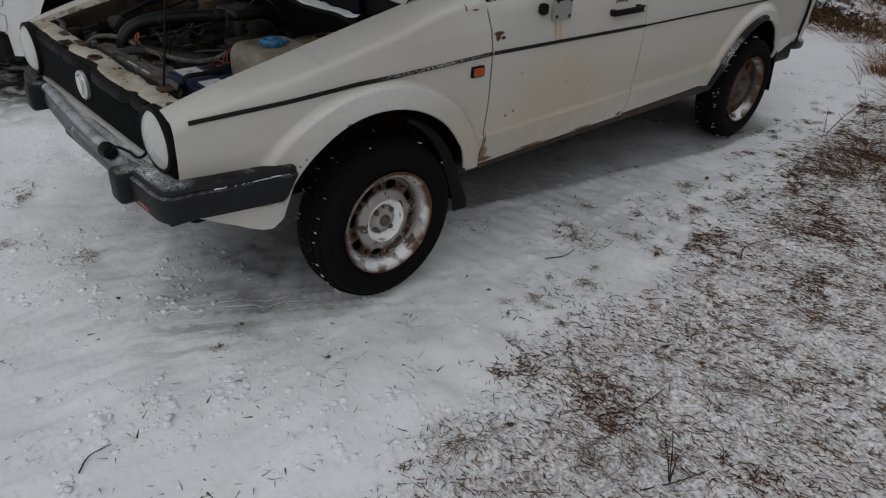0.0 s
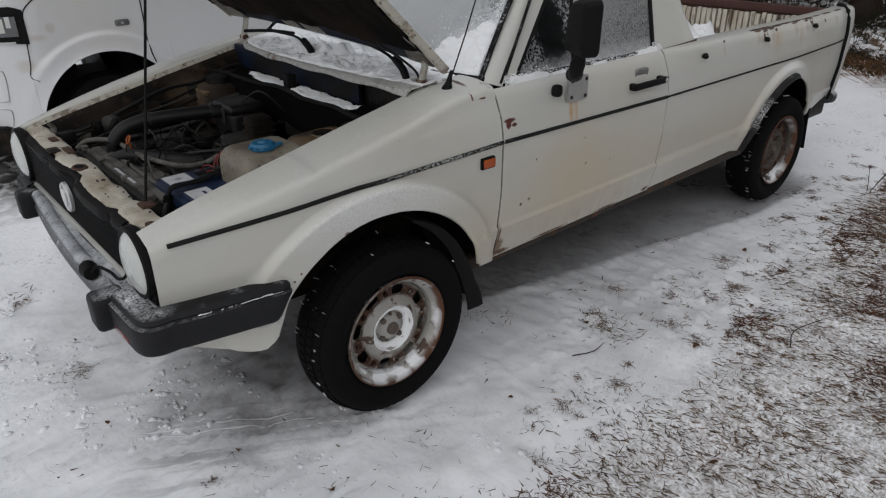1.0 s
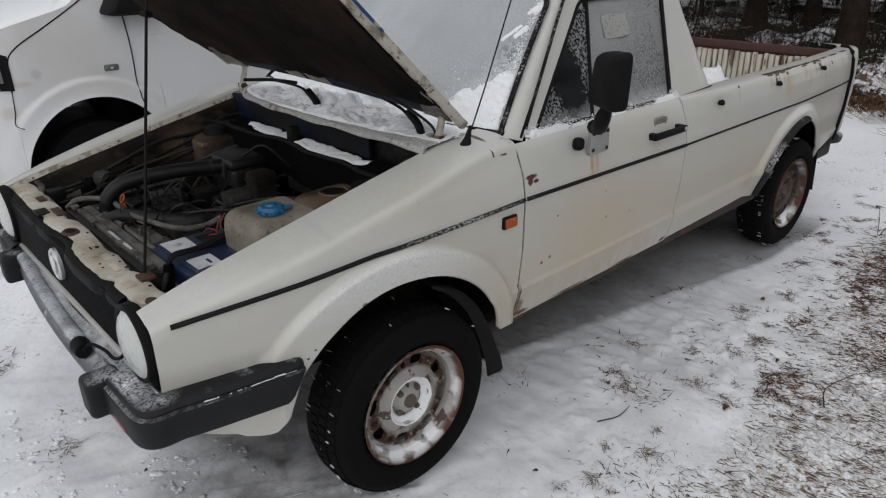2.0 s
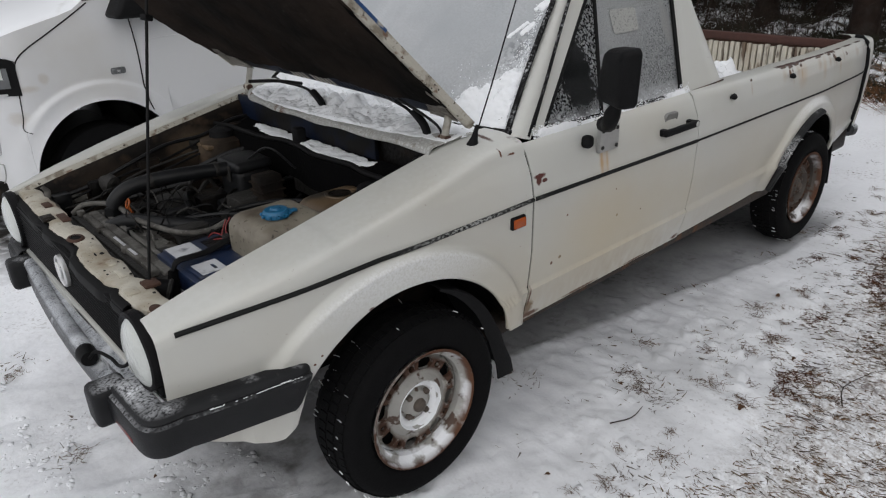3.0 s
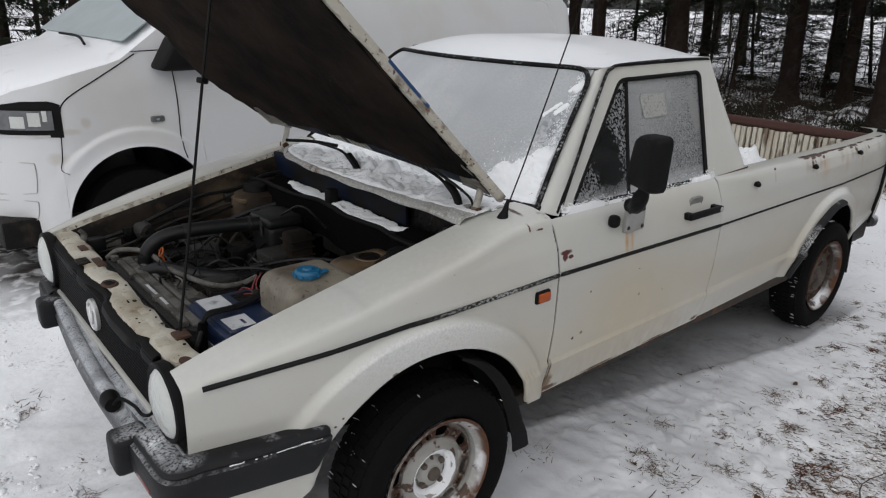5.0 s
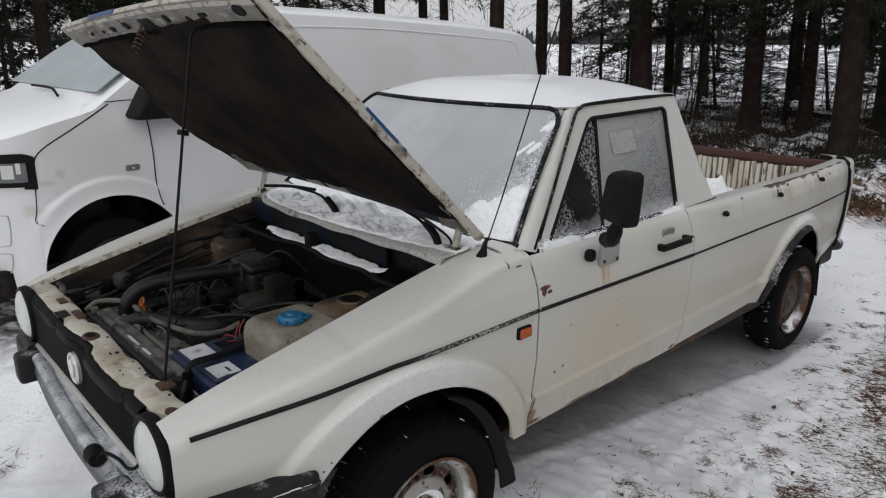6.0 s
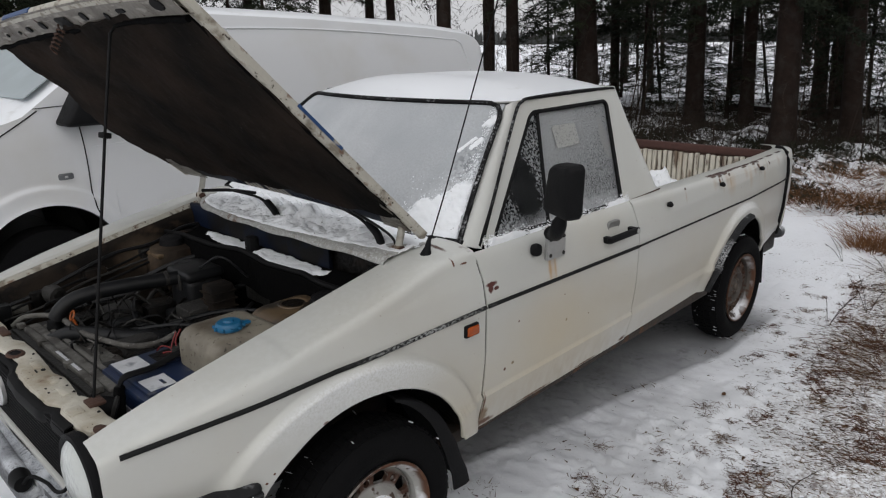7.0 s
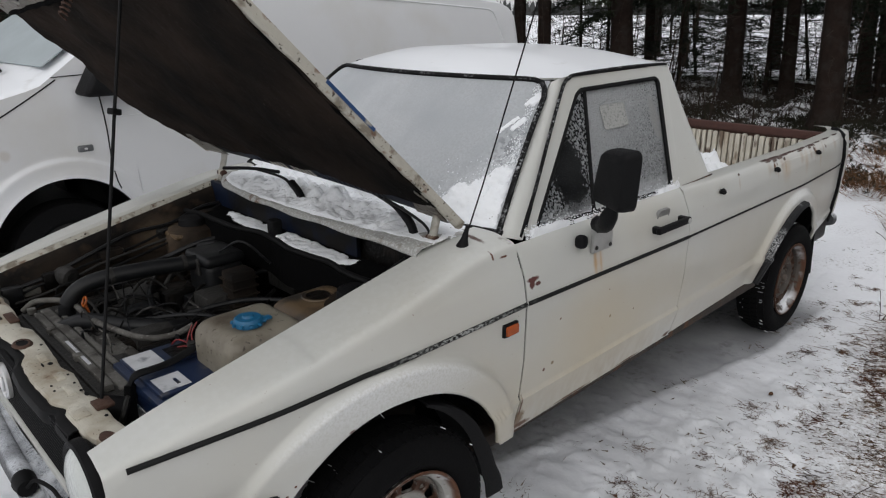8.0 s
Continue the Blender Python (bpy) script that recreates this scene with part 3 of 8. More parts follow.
def tube(pts, r, bm=None, sides=8, curve=6, flat=1.0):
    """A round or flattened rod along points; r may be a list, a radius for each point of the finished line."""
    bm = bm or bmesh.new()
    line = smooth_line(pts, curve) if curve else [Vector(p) for p in pts]
    rings, up = [], Vector((0, 0, 1))
    for i, p in enumerate(line):
        d = (line[min(i + 1, len(line) - 1)] - line[max(i - 1, 0)]).normalized()
        if abs(d.z) > 0.95:
            side = d.cross(Vector((0, 1, 0))).normalized()
        else:
            side = d.cross(up).normalized()
        over = side.cross(d)
        rr = r[min(i, len(r) - 1)] if isinstance(r, (list, tuple)) else r
        rings.append([bm.verts.new(p + rr * (math.cos(a) * side + flat * math.sin(a) * over)) for a in (2 * math.pi * k / sides for k in range(sides))])
    for a, b in zip(rings, rings[1:]):
        for k in range(sides):
            bm.faces.new((a[k], a[(k + 1) % sides], b[(k + 1) % sides], b[k]))
    bm.faces.new(rings[0])
    bm.faces.new(rings[-1])
    return bm


def lathe(profile, sides=48, bm=None, m=None, close=False):
    """Turns (radius, height) pairs about the y axis; height runs along -y."""
    bm = bm or bmesh.new()
    rings = []
    for r, h in profile:
        if r < 1e-5:
            rings.append([bm.verts.new((0, -h, 0))] * sides)
        else:
            rings.append([bm.verts.new((r * math.cos(a), -h, r * math.sin(a))) for a in (2 * math.pi * k / sides for k in range(sides))])
    for a, b in zip(rings, rings[1:] + ([rings[0]] if close else [])):
        for k in range(sides):
            q = [a[k], a[(k + 1) % sides], b[(k + 1) % sides], b[k]]
            q = list(dict.fromkeys(q))
            if len(q) > 2:
                bm.faces.new(q)
    if m:
        bmesh.ops.transform(bm, matrix=m, verts=bm.verts)
    return bm


def lerp(x, table):
    xs, ys = zip(*table)
    return float(np.interp(x, xs, ys))


def ease(x, table):
    """Like lerp, but rounded at the knots."""
    return (lerp(x - 0.05, table) + 2 * lerp(x, table) + lerp(x + 0.05, table)) / 4

# ---- the white pickup ----
# x runs from the front axle to the tail, the driver's side lies at -y, z = 0 is the snow under the tyres.
truck = thing("pickup_truck", "old white pickup truck, hood open, rusty and frosted, on snow", "truck")
BELT = [(-0.70, 0.675), (-0.60, 0.700), (-0.30, 0.765), (0.0, 0.797), (0.45, 0.806), (1.4, 0.794), (2.6, 0.765), (3.2, 0.722), (3.40, 0.690)]
INSET = [(0.30, 0.060), (0.372, 0.040), (0.488, 0.010), (0.500, 0.017), (0.62, 0.003), (0.80, 0.0), (0.87, 0.012), (0.93, 0.038), (0.96, 0.062)]
FRONT_ARCH, REAR_ARCH = (-0.024, 0.295, 0.398), (2.555, 0.30, 0.383)


def side_y(x, z):
    """Half the body's width at a place on its flank, with flared arches."""
    # the bed's side stands straighter than the doors
    upright = 1 - 0.45 * max(0.0, min(1.0, (x - 1.40) / 0.15)) * (z > 0.80)
    inset = lerp(z, INSET) * upright
    if z < 0.46:
        # ahead of the front wheel the fender hangs straighter
        inset *= 1 - 0.7 * max(0.0, min(1.0, (-0.30 - x) / 0.08))
    y = ease(x, BELT) - inset
    for cx, cz, r in (FRONT_ARCH, REAR_ARCH):
        d = math.hypot(x - cx, z - cz) - r
        reach, fall = (0.062, 0.028) if cx < 1 else (0.040, 0.035)
        if -0.06 < d < reach + fall:
            q = max(0.0, min(1.0, (d - reach) / fall))
            y += 0.026 * (1 - q * q * (3 - 2 * q)) * max(0.15, min(1.0, 1.25 - 0.55 * (cx - x) / r if x < cx else 1.25 - 0.3 * (x - cx) / r))
    return y


def arch_z(x, floor, arch):
    cx, cz, r = arch
    # the front arch is a little flatter ahead of its axle
    wide = r if cx > 1 else 0.360 if x < cx else 0.404
    return max(floor, cz + r * math.sqrt(max(1 - ((x - cx) / wide) ** 2, 0))) if abs(x - cx) < wide else floor


def arch_columns(x0, x1, arch, n=60):
    cx, cz, r = arch
    wide, back = (0.360, 0.404) if cx < 1 else (r, r)
    xs = {round(cx - (wide if k < 18 else back) * math.cos(math.pi * k / 36), 5) for k in range(37)} | {cx - wide - 1e-3, cx + back + 1e-3}
    xs |= {x0 + (x1 - x0) * k / n for k in range(n + 1)}
    return sorted(min(x, x1) for x in xs if x0 <= x <= x1 + 1e-6)


HOOD_EDGE = [(-0.70, 0.735), (-0.64, 0.757), (-0.50, 0.797), (0.0, 0.908), (0.30, 0.972), (0.46, 0.985)]


def front_fender(sign):
    rows = []
    for x in arch_columns(-0.640, 0.450, FRONT_ARCH):
        top = ease(x, HOOD_EDGE)
        zs, zb = top - 0.055, arch_z(x, 0.375 if x > 0 else lerp(x, [(-0.64, 0.462), (-0.52, 0.405), (-0.43, 0.372), (-0.40, 0.372), (-0.38, 0.392)]), FRONT_ARCH)
        row = [(x, sign * side_y(x, zb + (zs - zb) * k / 44), zb + (zs - zb) * k / 44) for k in range(45)]
        y0, y1 = side_y(x, zs), 0.615
        row += [(x, sign * (y0 - 0.004), top - 0.036), (x, sign * (y0 - 0.009), top - 0.024), (x, sign * (y0 - 0.017), top - 0.018), (x, sign * (y0 - 0.03), top - 0.014)]
        row += [(x, sign * (y0 - 0.03 + (y1 - y0 + 0.03) * t), top - 0.014 * (1 - t) + 0.003 * math.sin(math.pi * t)) for t in (0.4, 0.75, 1.0)]
        row += [(x, sign * 0.606, top - 0.008), (x, sign * 0.604, top - 0.035)]
        rows.append(row)
    return sheet(rows)


TRIM_LINE = [(-0.6, 0.735), (-0.1, 0.780), (0.45, 0.797), (1.4, 0.780), (3.3, 0.766)]

for sign in (-1, 1):
    fender = part("front_fender", front_fender(sign), TRUCK_WHITE, truck, "cream-white fender with frost and rust dots", solid=0.004)
    # rolled lip of the arch
    cx, cz, r = FRONT_ARCH
    lip = [(x, sign * (side_y(x, z) - 0.008), z) for x, z in ((cx + (0.404 if a < math.pi / 2 else 0.360) * math.cos(a), cz + r * math.sin(a)) for a in np.linspace(0.24, math.pi - 0.27, 40))]
    part("arch_lip", tube(lip, 0.008, curve=0), TRUCK_WHITE, fender)
    # liner of the wheel well
    well = []
    for a in np.linspace(0.30, math.pi - 0.30, 24):
        well.append([(cx + (r + 0.02) * math.cos(a), sign * y, cz + (r + 0.02) * math.sin(a)) for y in (side_y(cx + (r + 0.02) * math.cos(a), cz + (r + 0.02) * math.sin(a)) - 0.02, 0.68, 0.6, 0.5)])
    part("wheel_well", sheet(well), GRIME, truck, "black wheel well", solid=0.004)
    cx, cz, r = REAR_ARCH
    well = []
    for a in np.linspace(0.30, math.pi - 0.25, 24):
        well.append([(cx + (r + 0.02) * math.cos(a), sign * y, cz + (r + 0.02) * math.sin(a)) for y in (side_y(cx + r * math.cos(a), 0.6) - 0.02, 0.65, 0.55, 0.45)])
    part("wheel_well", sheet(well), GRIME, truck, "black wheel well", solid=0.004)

    # door skin
    rows = []
    for x in np.linspace(0.457, 1.397, 22):
        rows.append([(x, sign * side_y(x, z), z) for z in (0.372, 0.40, 0.43, 0.470, 0.484, 0.488, 0.500, 0.504, 0.52, 0.56, 0.64, 0.72, 0.80, 0.84, 0.87, 0.90, 0.93, 0.945, 0.955)])
    door = part("door", sheet(rows), TRUCK_WHITE, truck, "white door with rust streak under the mirror", solid=0.012)

    # flank of the bed, with the rear arch
    rows = []
    for x in arch_columns(1.4005, 3.335, REAR_ARCH, 60):
        zb = arch_z(x, 0.38 if x < 2.6 else 0.41, REAR_ARCH)
        zs = [zb + (0.925 - zb) * k / 40 for k in range(41)]
        row = [(x, sign * side_y(x, z), z) for z in zs]
        y0 = side_y(x, 0.925)
        # the rail falls a little towards the tail
        fall = 0.018 * max(0.0, (x - 1.65) / 1.68)
        row = [(a, b, min(c, 0.925 - fall)) for a, b, c in row[:-1]] + [(x, row[-1][1], 0.9255 - fall)]
        row += [(x, sign * (y0 - 0.008), 0.945 - fall), (x, sign * (y0 - 0.020), 0.955 - fall), (x, sign * (y0 - 0.075), 0.957 - fall), (x, sign * (y0 - 0.082), 0.950 - fall), (x, sign * (y0 - 0.082), 0.60)]
        rows.append(row)
    bed_side = part("bed_side", sheet(rows), TRUCK_WHITE, truck, "white bed side with rusted rail", solid=0.004)
    lip = [(cx + r * math.cos(a), sign * (side_y(cx + r * math.cos(a), cz + r * math.sin(a)) - 0.006), cz + r * math.sin(a)) for a in np.linspace(0.3, math.pi - 0.25, 40)]
    part("arch_lip", tube(lip, 0.009, curve=0), TRUCK_WHITE, bed_side)
    flare = [(cx + (r + 0.006) * math.cos(a), sign * (side_y(cx + r * math.cos(a), cz + r * math.sin(a)) + 0.006), cz + (r + 0.006) * math.sin(a)) for a in np.linspace(math.pi * 0.50, math.pi - 0.20, 28)]
    part("flare_trim", tube(flare, 0.026, curve=0, flat=0.6), FROSTED_BLACK, bed_side, "frosted black rubber flare")

    # black strips in the gaps at both door ends, put in as their shade
    for x in (0.4535, 1.3990):
        part("door_gap", tube([(x, sign * (side_y(x, z) - 0.0065), z) for z in np.linspace(0.385, 0.945, 24)], 0.0042, curve=0, sides=6), SEAL, truck)
    # sill
    part("sill", box(0.33, 2.24, min(sign * 0.68, sign * 0.745), max(sign * 0.68, sign * 0.745), 0.335, 0.385, 0.012), SILL, truck, "dirty dark sill")

    # trim strips
    for x0, x1 in ((-0.60, 0.450), (0.461, 1.393), (1.403, 3.32)):
        line = [(x, sign * (side_y(x, lerp(x, TRIM_LINE)) + 0.002),
                 lerp(x, TRIM_LINE)) for x in np.linspace(x0, x1, 24)]
        w = 0.0064 if x0 < 1.2 else 0.0042
        part("trim_strip", tube(line, w, curve=0, sides=10), TRIM, truck, "worn black trim strip")


# cab above the belt
def cab_y(z):
    return 0.728 - (z - 0.95) * 0.42


def cab(x, z, sign=-1, out=0.0):
    """A place on the cab's side, which leans in and back above the belt line."""
    # the shift back with the lean is set to fit the camera's view
    lean = max(0.0, z - 0.95)
    return Vector((x + (x + 1.05) * 0.086 * lean, sign * (cab_y(z) + out), z - 0.012 * lean))


def loop_points(corners, n=8, round_=0.03):
    """A closed outline in x and z with rounded corners."""
    out = []
    c = [Vector(p) for p in corners]
    for i, p in enumerate(c):
        a, b = (c[i - 1] - p).normalized(), (c[(i + 1) % len(c)] - p).normalized()
        p0, p1 = p + a * round_, p + b * round_
        for k in range(n):
            t = k / (n - 1)
            out.append((1 - t) ** 2 * p0 + 2 * t * (1 - t) * p + t * t * p1)
    return out


DOOR_GLASS = [(0.585, 0.962), (0.905, 1.325), (1.395, 1.335), (1.365, 0.955)]
DOOR_FRAME = [(0.520, 0.952), (0.850, 1.372), (1.455, 1.382), (1.425, 0.948)]
for sign in (-1, 1):
    inner, outer = loop_points(DOOR_GLASS), loop_points(DOOR_FRAME, round_=0.04)
    rows = [[cab(p.x, p.y, sign, o) for p in ring] + [cab(ring[0].x, ring[0].y, sign, o)]
            for ring, o in ((outer, -0.012), (outer, 0.0), ([(a * 0.5 + b * 0.5) for a, b in zip(inner, outer)], 0.002), (inner, 0.0), (inner, -0.02))]
    frame_ob = part("door_frame", sheet(rows), TRUCK_WHITE, truck, "white window frame", solid=0.003)
    seal = [cab(p.x, p.y, sign, -0.004) for p in inner]
    part("window_seal", tube(seal + [seal[0]], 0.0082, curve=0), SEAL, frame_ob, "black rubber seal")
    # panes: quarter window, divider and main pane
    top_x, bottom_x = 0.945, 0.880
    bm = bmesh.new()
    bm.faces.new([bm.verts.new(cab(x, z, sign, -0.012)) for x, z in ((0.588, 0.962), (0.905, 1.322), (top_x, 1.322), (bottom_x, 0.958))])
    part("vent_pane", bm, VENT_GLASS, truck, "patchily frosted quarter window", solid=0.004)
    bm = bmesh.new()
    bm.faces.new([bm.verts.new(cab(x, z, sign, -0.012)) for x, z in ((bottom_x, 0.958), (top_x, 1.322), (1.392, 1.332), (1.362, 0.957))])
    part("side_pane", bm, SIDE_GLASS, truck, "side window crusted with speckled frost", solid=0.004)
    if sign < 0:
        # a faded sticker shows through the frost
        bm = bmesh.new()
        bm.faces.new([bm.verts.new(cab(1.090 + p.x, 1.232 + p.y, sign, -0.0085)) for p in loop_points([(-0.078, 0.037), (0.068, 0.037), (0.078, -0.039), (-0.066, -0.041)], n=5, round_=0.010)])
        part("window_sticker", bm, STICKER, truck, "faded pale sticker under the frost", solid=0.0004)
    part("window_divider", tube([cab(bottom_x, 0.955, sign, -0.006), cab(top_x, 1.328, sign, -0.006)], 0.0075, curve=0), SEAL, truck)
    # sail panel behind the door
    rows = []
    for t in np.linspace(0, 1, 10):
        z0 = 0.950 + t * 0.437
        x0, x1 = lerp(z0, [(0.95, 1.400), (1.382, 1.440)]), lerp(z0, [(0.95, 1.674), (1.387, 1.480)])
        rows.append([cab(x0 + (x1 - x0) * k / 6, z0, sign, 0.0 if k < 6 else -0.012) for k in range(7)] + [cab(x1 + 0.002, z0, sign, -0.06)])
    part("panel_seam", tube([cab(1.43, 0.953, sign, 0.002), cab(1.55, 0.956, sign, 0.002), cab(1.672, 0.960, sign, 0.0)], 0.0028, curve=0, sides=6), SILL, truck)
    part("sail_panel", sheet(rows), TRUCK_WHITE, truck, "white panel behind the cab door", solid=0.004)
    # drip rail and pillar seal
    rail = [Vector((0.515, sign * 0.722, 0.958)), cab(0.598, 1.06, sign, 0.006), cab(0.735, 1.235, sign, 0.008), cab(0.825, 1.345, sign, 0.008), cab(0.860, 1.366, sign, 0.008), cab(0.91, 1.376, sign, 0.008), cab(1.2, 1.384, sign, 0.008), cab(1.43, 1.382, sign, 0.004), cab(1.470, 1.378, sign, -0.004)]
    part("drip_rail", tube(rail, 0.0056, sides=8), DUSTED_SEAL, truck, "black drip rail dusted with snow")
    gap = [cab(p.x, p.y, sign, 0.001) for p in loop_points(DOOR_FRAME, round_=0.05)[6:18]]
    part("frame_gap", tube(gap, 0.0045, curve=0, sides=6), SEAL, truck)
    # pillar between windscreen and door
    rows = []
    for t in np.linspace(0, 1, 12):
        a = Vector((0.452, sign * 0.690, 0.968)).lerp(Vector((0.864, sign * 0.538, 1.352)), t)
        b = Vector((0.520, sign * 0.728, 0.950)).lerp(Vector((0.918, sign * 0.552, 1.364)), t)
        mid = (a + b) / 2 + Vector((-0.008, sign * 0.008, 0.004))
        rows.append([a + Vector((0.03, -sign * 0.01, 0)), a, (a + mid) / 2 + Vector((-0.003, sign * 0.003, 0)), mid, (b + mid) / 2 + Vector((-0.003, sign * 0.003, 0)), b])
    part("windscreen_pillar", sheet(rows), TRUCK_WHITE, truck, "white windscreen pillar", solid=0.003)

# roof
rows = []
for t in np.linspace(0, 1, 22):
    row = []
    for u in np.linspace(-1, 1, 33):
        front, back = 0.856 - 0.100 * (1 - u * u) + 0.045 * max(0.0, (abs(u) - 0.84) / 0.16) ** 2, 1.588 + 0.05 * (1 - u * u)
        x = front + (back - front) * t
        crown = 0.064 * (1 - abs(u) ** 2.6)
        ends = 1 - max(0, (t - 0.70) / 0.30) ** 2 * 0.55
        rise = math.sin(min(1.0, t / 0.30) * math.pi / 2)
        row.append((x, 0.553 * u, 1.364 + (0.014 + crown) * rise * ends - 0.03 * max(0, (t - 0.93) / 0.07) ** 2))
    rows.append(row)
part("roof", sheet(rows), ROOF_WHITE, truck, "white cab roof under thin snow", solid=0.006)
# back wall of the cab
rows = []
for t in np.linspace(0, 1, 6):
    z = 0.62 + t * 0.765
    x = lerp(z, [(0.62, 1.655), (0.95, 1.655), (1.39, 1.580)])
    w = cab_y(max(z, 0.95)) - 0.06
    rows.append([(x, w * u, z) for u in np.linspace(-1, 1, 5)])
part("cab_back", sheet(rows), TRUCK_WHITE, truck, "white rear cab wall", solid=0.006)

# windscreen
def screen(u, t, out=0.0):
    base, top = Vector((0.465 - 0.085 * (1 - u * u), 0.700 * u, 0.975)), Vector((0.866 - 0.105 * (1 - u * u), 0.551 * u, 1.362))
    return base.lerp(top, t) + Vector((-0.77, 0, 0.63)) * (out + 0.010 * math.sin(math.pi * t))


part("windscreen", sheet([[screen(u, t) for u in np.linspace(-0.98, 0.98, 33)] for t in np.linspace(0.01, 0.985, 12)]), WINDSHIELD, truck, "windscreen frosted over with snow", solid=0.005)
edge = [screen(u, 0.0, 0.002) for u in np.linspace(-1, 1, 20)] + [screen(0.985, t, 0.003) for t in np.linspace(0.05, 0.86, 10)] + [screen(0.972, 0.92, 0.003), screen(0.945, 0.965, 0.003), screen(0.90, 0.985, 0.003)] + [screen(u, 0.99, 0.002) for u in np.linspace(0.84, -0.84, 24)] + [screen(-0.90, 0.985, 0.003), screen(-0.945, 0.965, 0.003), screen(-0.972, 0.92, 0.003)] + [screen(-0.985, t, 0.003) for t in np.linspace(0.86, 0, 10)]
part("windscreen_seal", tube(edge, 0.0090, curve=0), DUSTED_SEAL, truck, "snow-dusted black windscreen rubber")

# cowl under the windscreen: its front edge bows and runs back into the far corner
COWL_EDGE = [(-0.64, 0.202), (-0.40, 0.196), (-0.10, 0.187), (0.20, 0.190), (0.36, 0.200), (0.46, 0.218), (0.54, 0.250), (0.60, 0.295), (0.64, 0.330)]
COWL_PAINT = material("rust_edged_cowl_paint", (0.36, 0.36, 0.34), 0.5, vary=0.12, scale=40, second=(0.22, 0.20, 0.165), second_scale=30, second_cut=(0.52, 0.72), bump=0.2, bump_scale=90)
lay(COWL_PAINT, times(COWL_PAINT, noise_mask(COWL_PAINT, 11, 0.58, 0.66, 9), 0.9), (0.115, 0.058, 0.030), 0.85)
lay(COWL_PAINT, times(COWL_PAINT, noise_mask(COWL_PAINT, 160, 0.50, 0.62, 4), 0.35), SNOW, 0.9)


def cowl_edge(y):
    return ease(y, COWL_EDGE)


rows = []
for y in np.linspace(-0.63, 0.63, 41):
    x, back, wave = cowl_edge(y), 0.475 - 0.085 * (1 - (y / 0.69) ** 2), 0.003 * math.sin(y * 23)
    rows.append([(x + 0.030, y, 0.949), (x + 0.010, y, 0.951 + wave), (x + 0.001, y, 0.954 + wave), (x, y, 0.959 + wave), (x + 0.005, y, 0.966 + wave), (x + 0.020, y, 0.972), (x + 0.10, y, 0.980), (back, y, 0.978)])
part("cowl", sheet(rows), COWL_PAINT, truck, "chipped white cowl panel with a rusty rolled edge", solid=0.004)

# mirror on its bare plate
def shell(outline, profile, m):
    """A rounded housing: an outline in x and z, scaled and set back in y step by step."""
    bm = bmesh.new()
    rings = [[bm.verts.new((p.x * s, y, p.y * s)) for p in outline] for s, y in profile]
    for a, b in zip(rings, rings[1:]):
        for k in range(len(a)):
            bm.faces.new((a[k], a[(k + 1) % len(a)], b[(k + 1) % len(b)], b[k]))
    bm.faces.new(rings[0])
    bm.faces.new(rings[-1])
    bmesh.ops.transform(bm, matrix=m, verts=bm.verts)
    return bm


MIRROR_EDGE = loop_points([(-0.100, 0.082), (0.030, 0.082), (0.108, -0.070), (-0.055, -0.084)], n=7, round_=0.026)
MIRROR_AT = pose(0.640, -0.945, 1.140, -4, 5, 62)
mirror = part("door_mirror", shell(MIRROR_EDGE, [(0.70, 0.036), (0.90, 0.031), (0.97, 0.022), (1.0, 0.008), (1.0, -0.016), (0.96, -0.020)], MIRROR_AT), BLACK, truck, "black plastic door mirror")
part("mirror_glass", shell(MIRROR_EDGE, [(0.93, -0.0195), (0.93, -0.0215)], MIRROR_AT), SILVER, mirror, "mirror glass")
part("mirror_arm", tube([(0.650, -0.935, 1.075), (0.665, -0.905, 1.010), (0.735, -0.85, 0.975), (0.765, -0.812, 0.965)], [0.014, 0.016, 0.018, 0.022, 0.024], sides=10), BLACK, mirror)
plate = part("mirror_plate", box(0.765, 0.865, -0.805, -0.790, 0.868, 0.950, 0.003, m=pose(0, 0, 0, 0, 0, 0)), ALU, mirror, "bare aluminium plate")
for x, z in ((0.778, 0.884), (0.852, 0.880), (0.852, 0.938), (0.778, 0.938)):
    part("screw", lathe([(0, 0.004), (0.006, 0.003), (0.007, 0)], 10, m=pose(x, -0.805, z)), CAST, mirror)
part("door_lock", box(0.698, 0.732, -0.810, -0.775, 0.895, 0.936, 0.013, seg=3), BLACK, truck, "black oval lock cover")
# handle of the driver's door
handle = part("door_handle", box(1.130, 1.348, -0.822, -0.804, 0.848, 0.872, 0.006, seg=3), BLACK, truck, "black pull handle with a key button")
part("handle_bracket", box(1.136, 1.165, -0.815, -0.770, 0.846, 0.870, 0.005), BLACK, handle)
part("handle_bracket", box(1.315, 1.345, -0.815, -0.770, 0.848, 0.872, 0.005), BLACK, handle)
part("key_button", lathe([(0, 0.004), (0.004, 0.004), (0.005, 0.003), (0.009, 0.004), (0.0105, 0.0)], 20, m=pose(1.332, -0.8215, 0.860)), ALU, handle, "small metal key button")
part("handle_cup", shell(loop_points([(-0.040, 0.026), (0.040, 0.026), (0.036, -0.022), (-0.044, -0.022)], n=6, round_=0.018), [(1.0, 0.010), (1.0, -0.001), (0.90, -0.002), (0.80, 0.001)], pose(1.225, -side_y(1.225, 0.888), 0.888, 8)), CUP_GREY, handle, "bare grey handle recess")
# side marker
part("side_marker", box(0.360, 0.408, -0.820, -0.800, 0.731, 0.759, 0.004, seg=2), AMBER, truck, "orange side indicator")
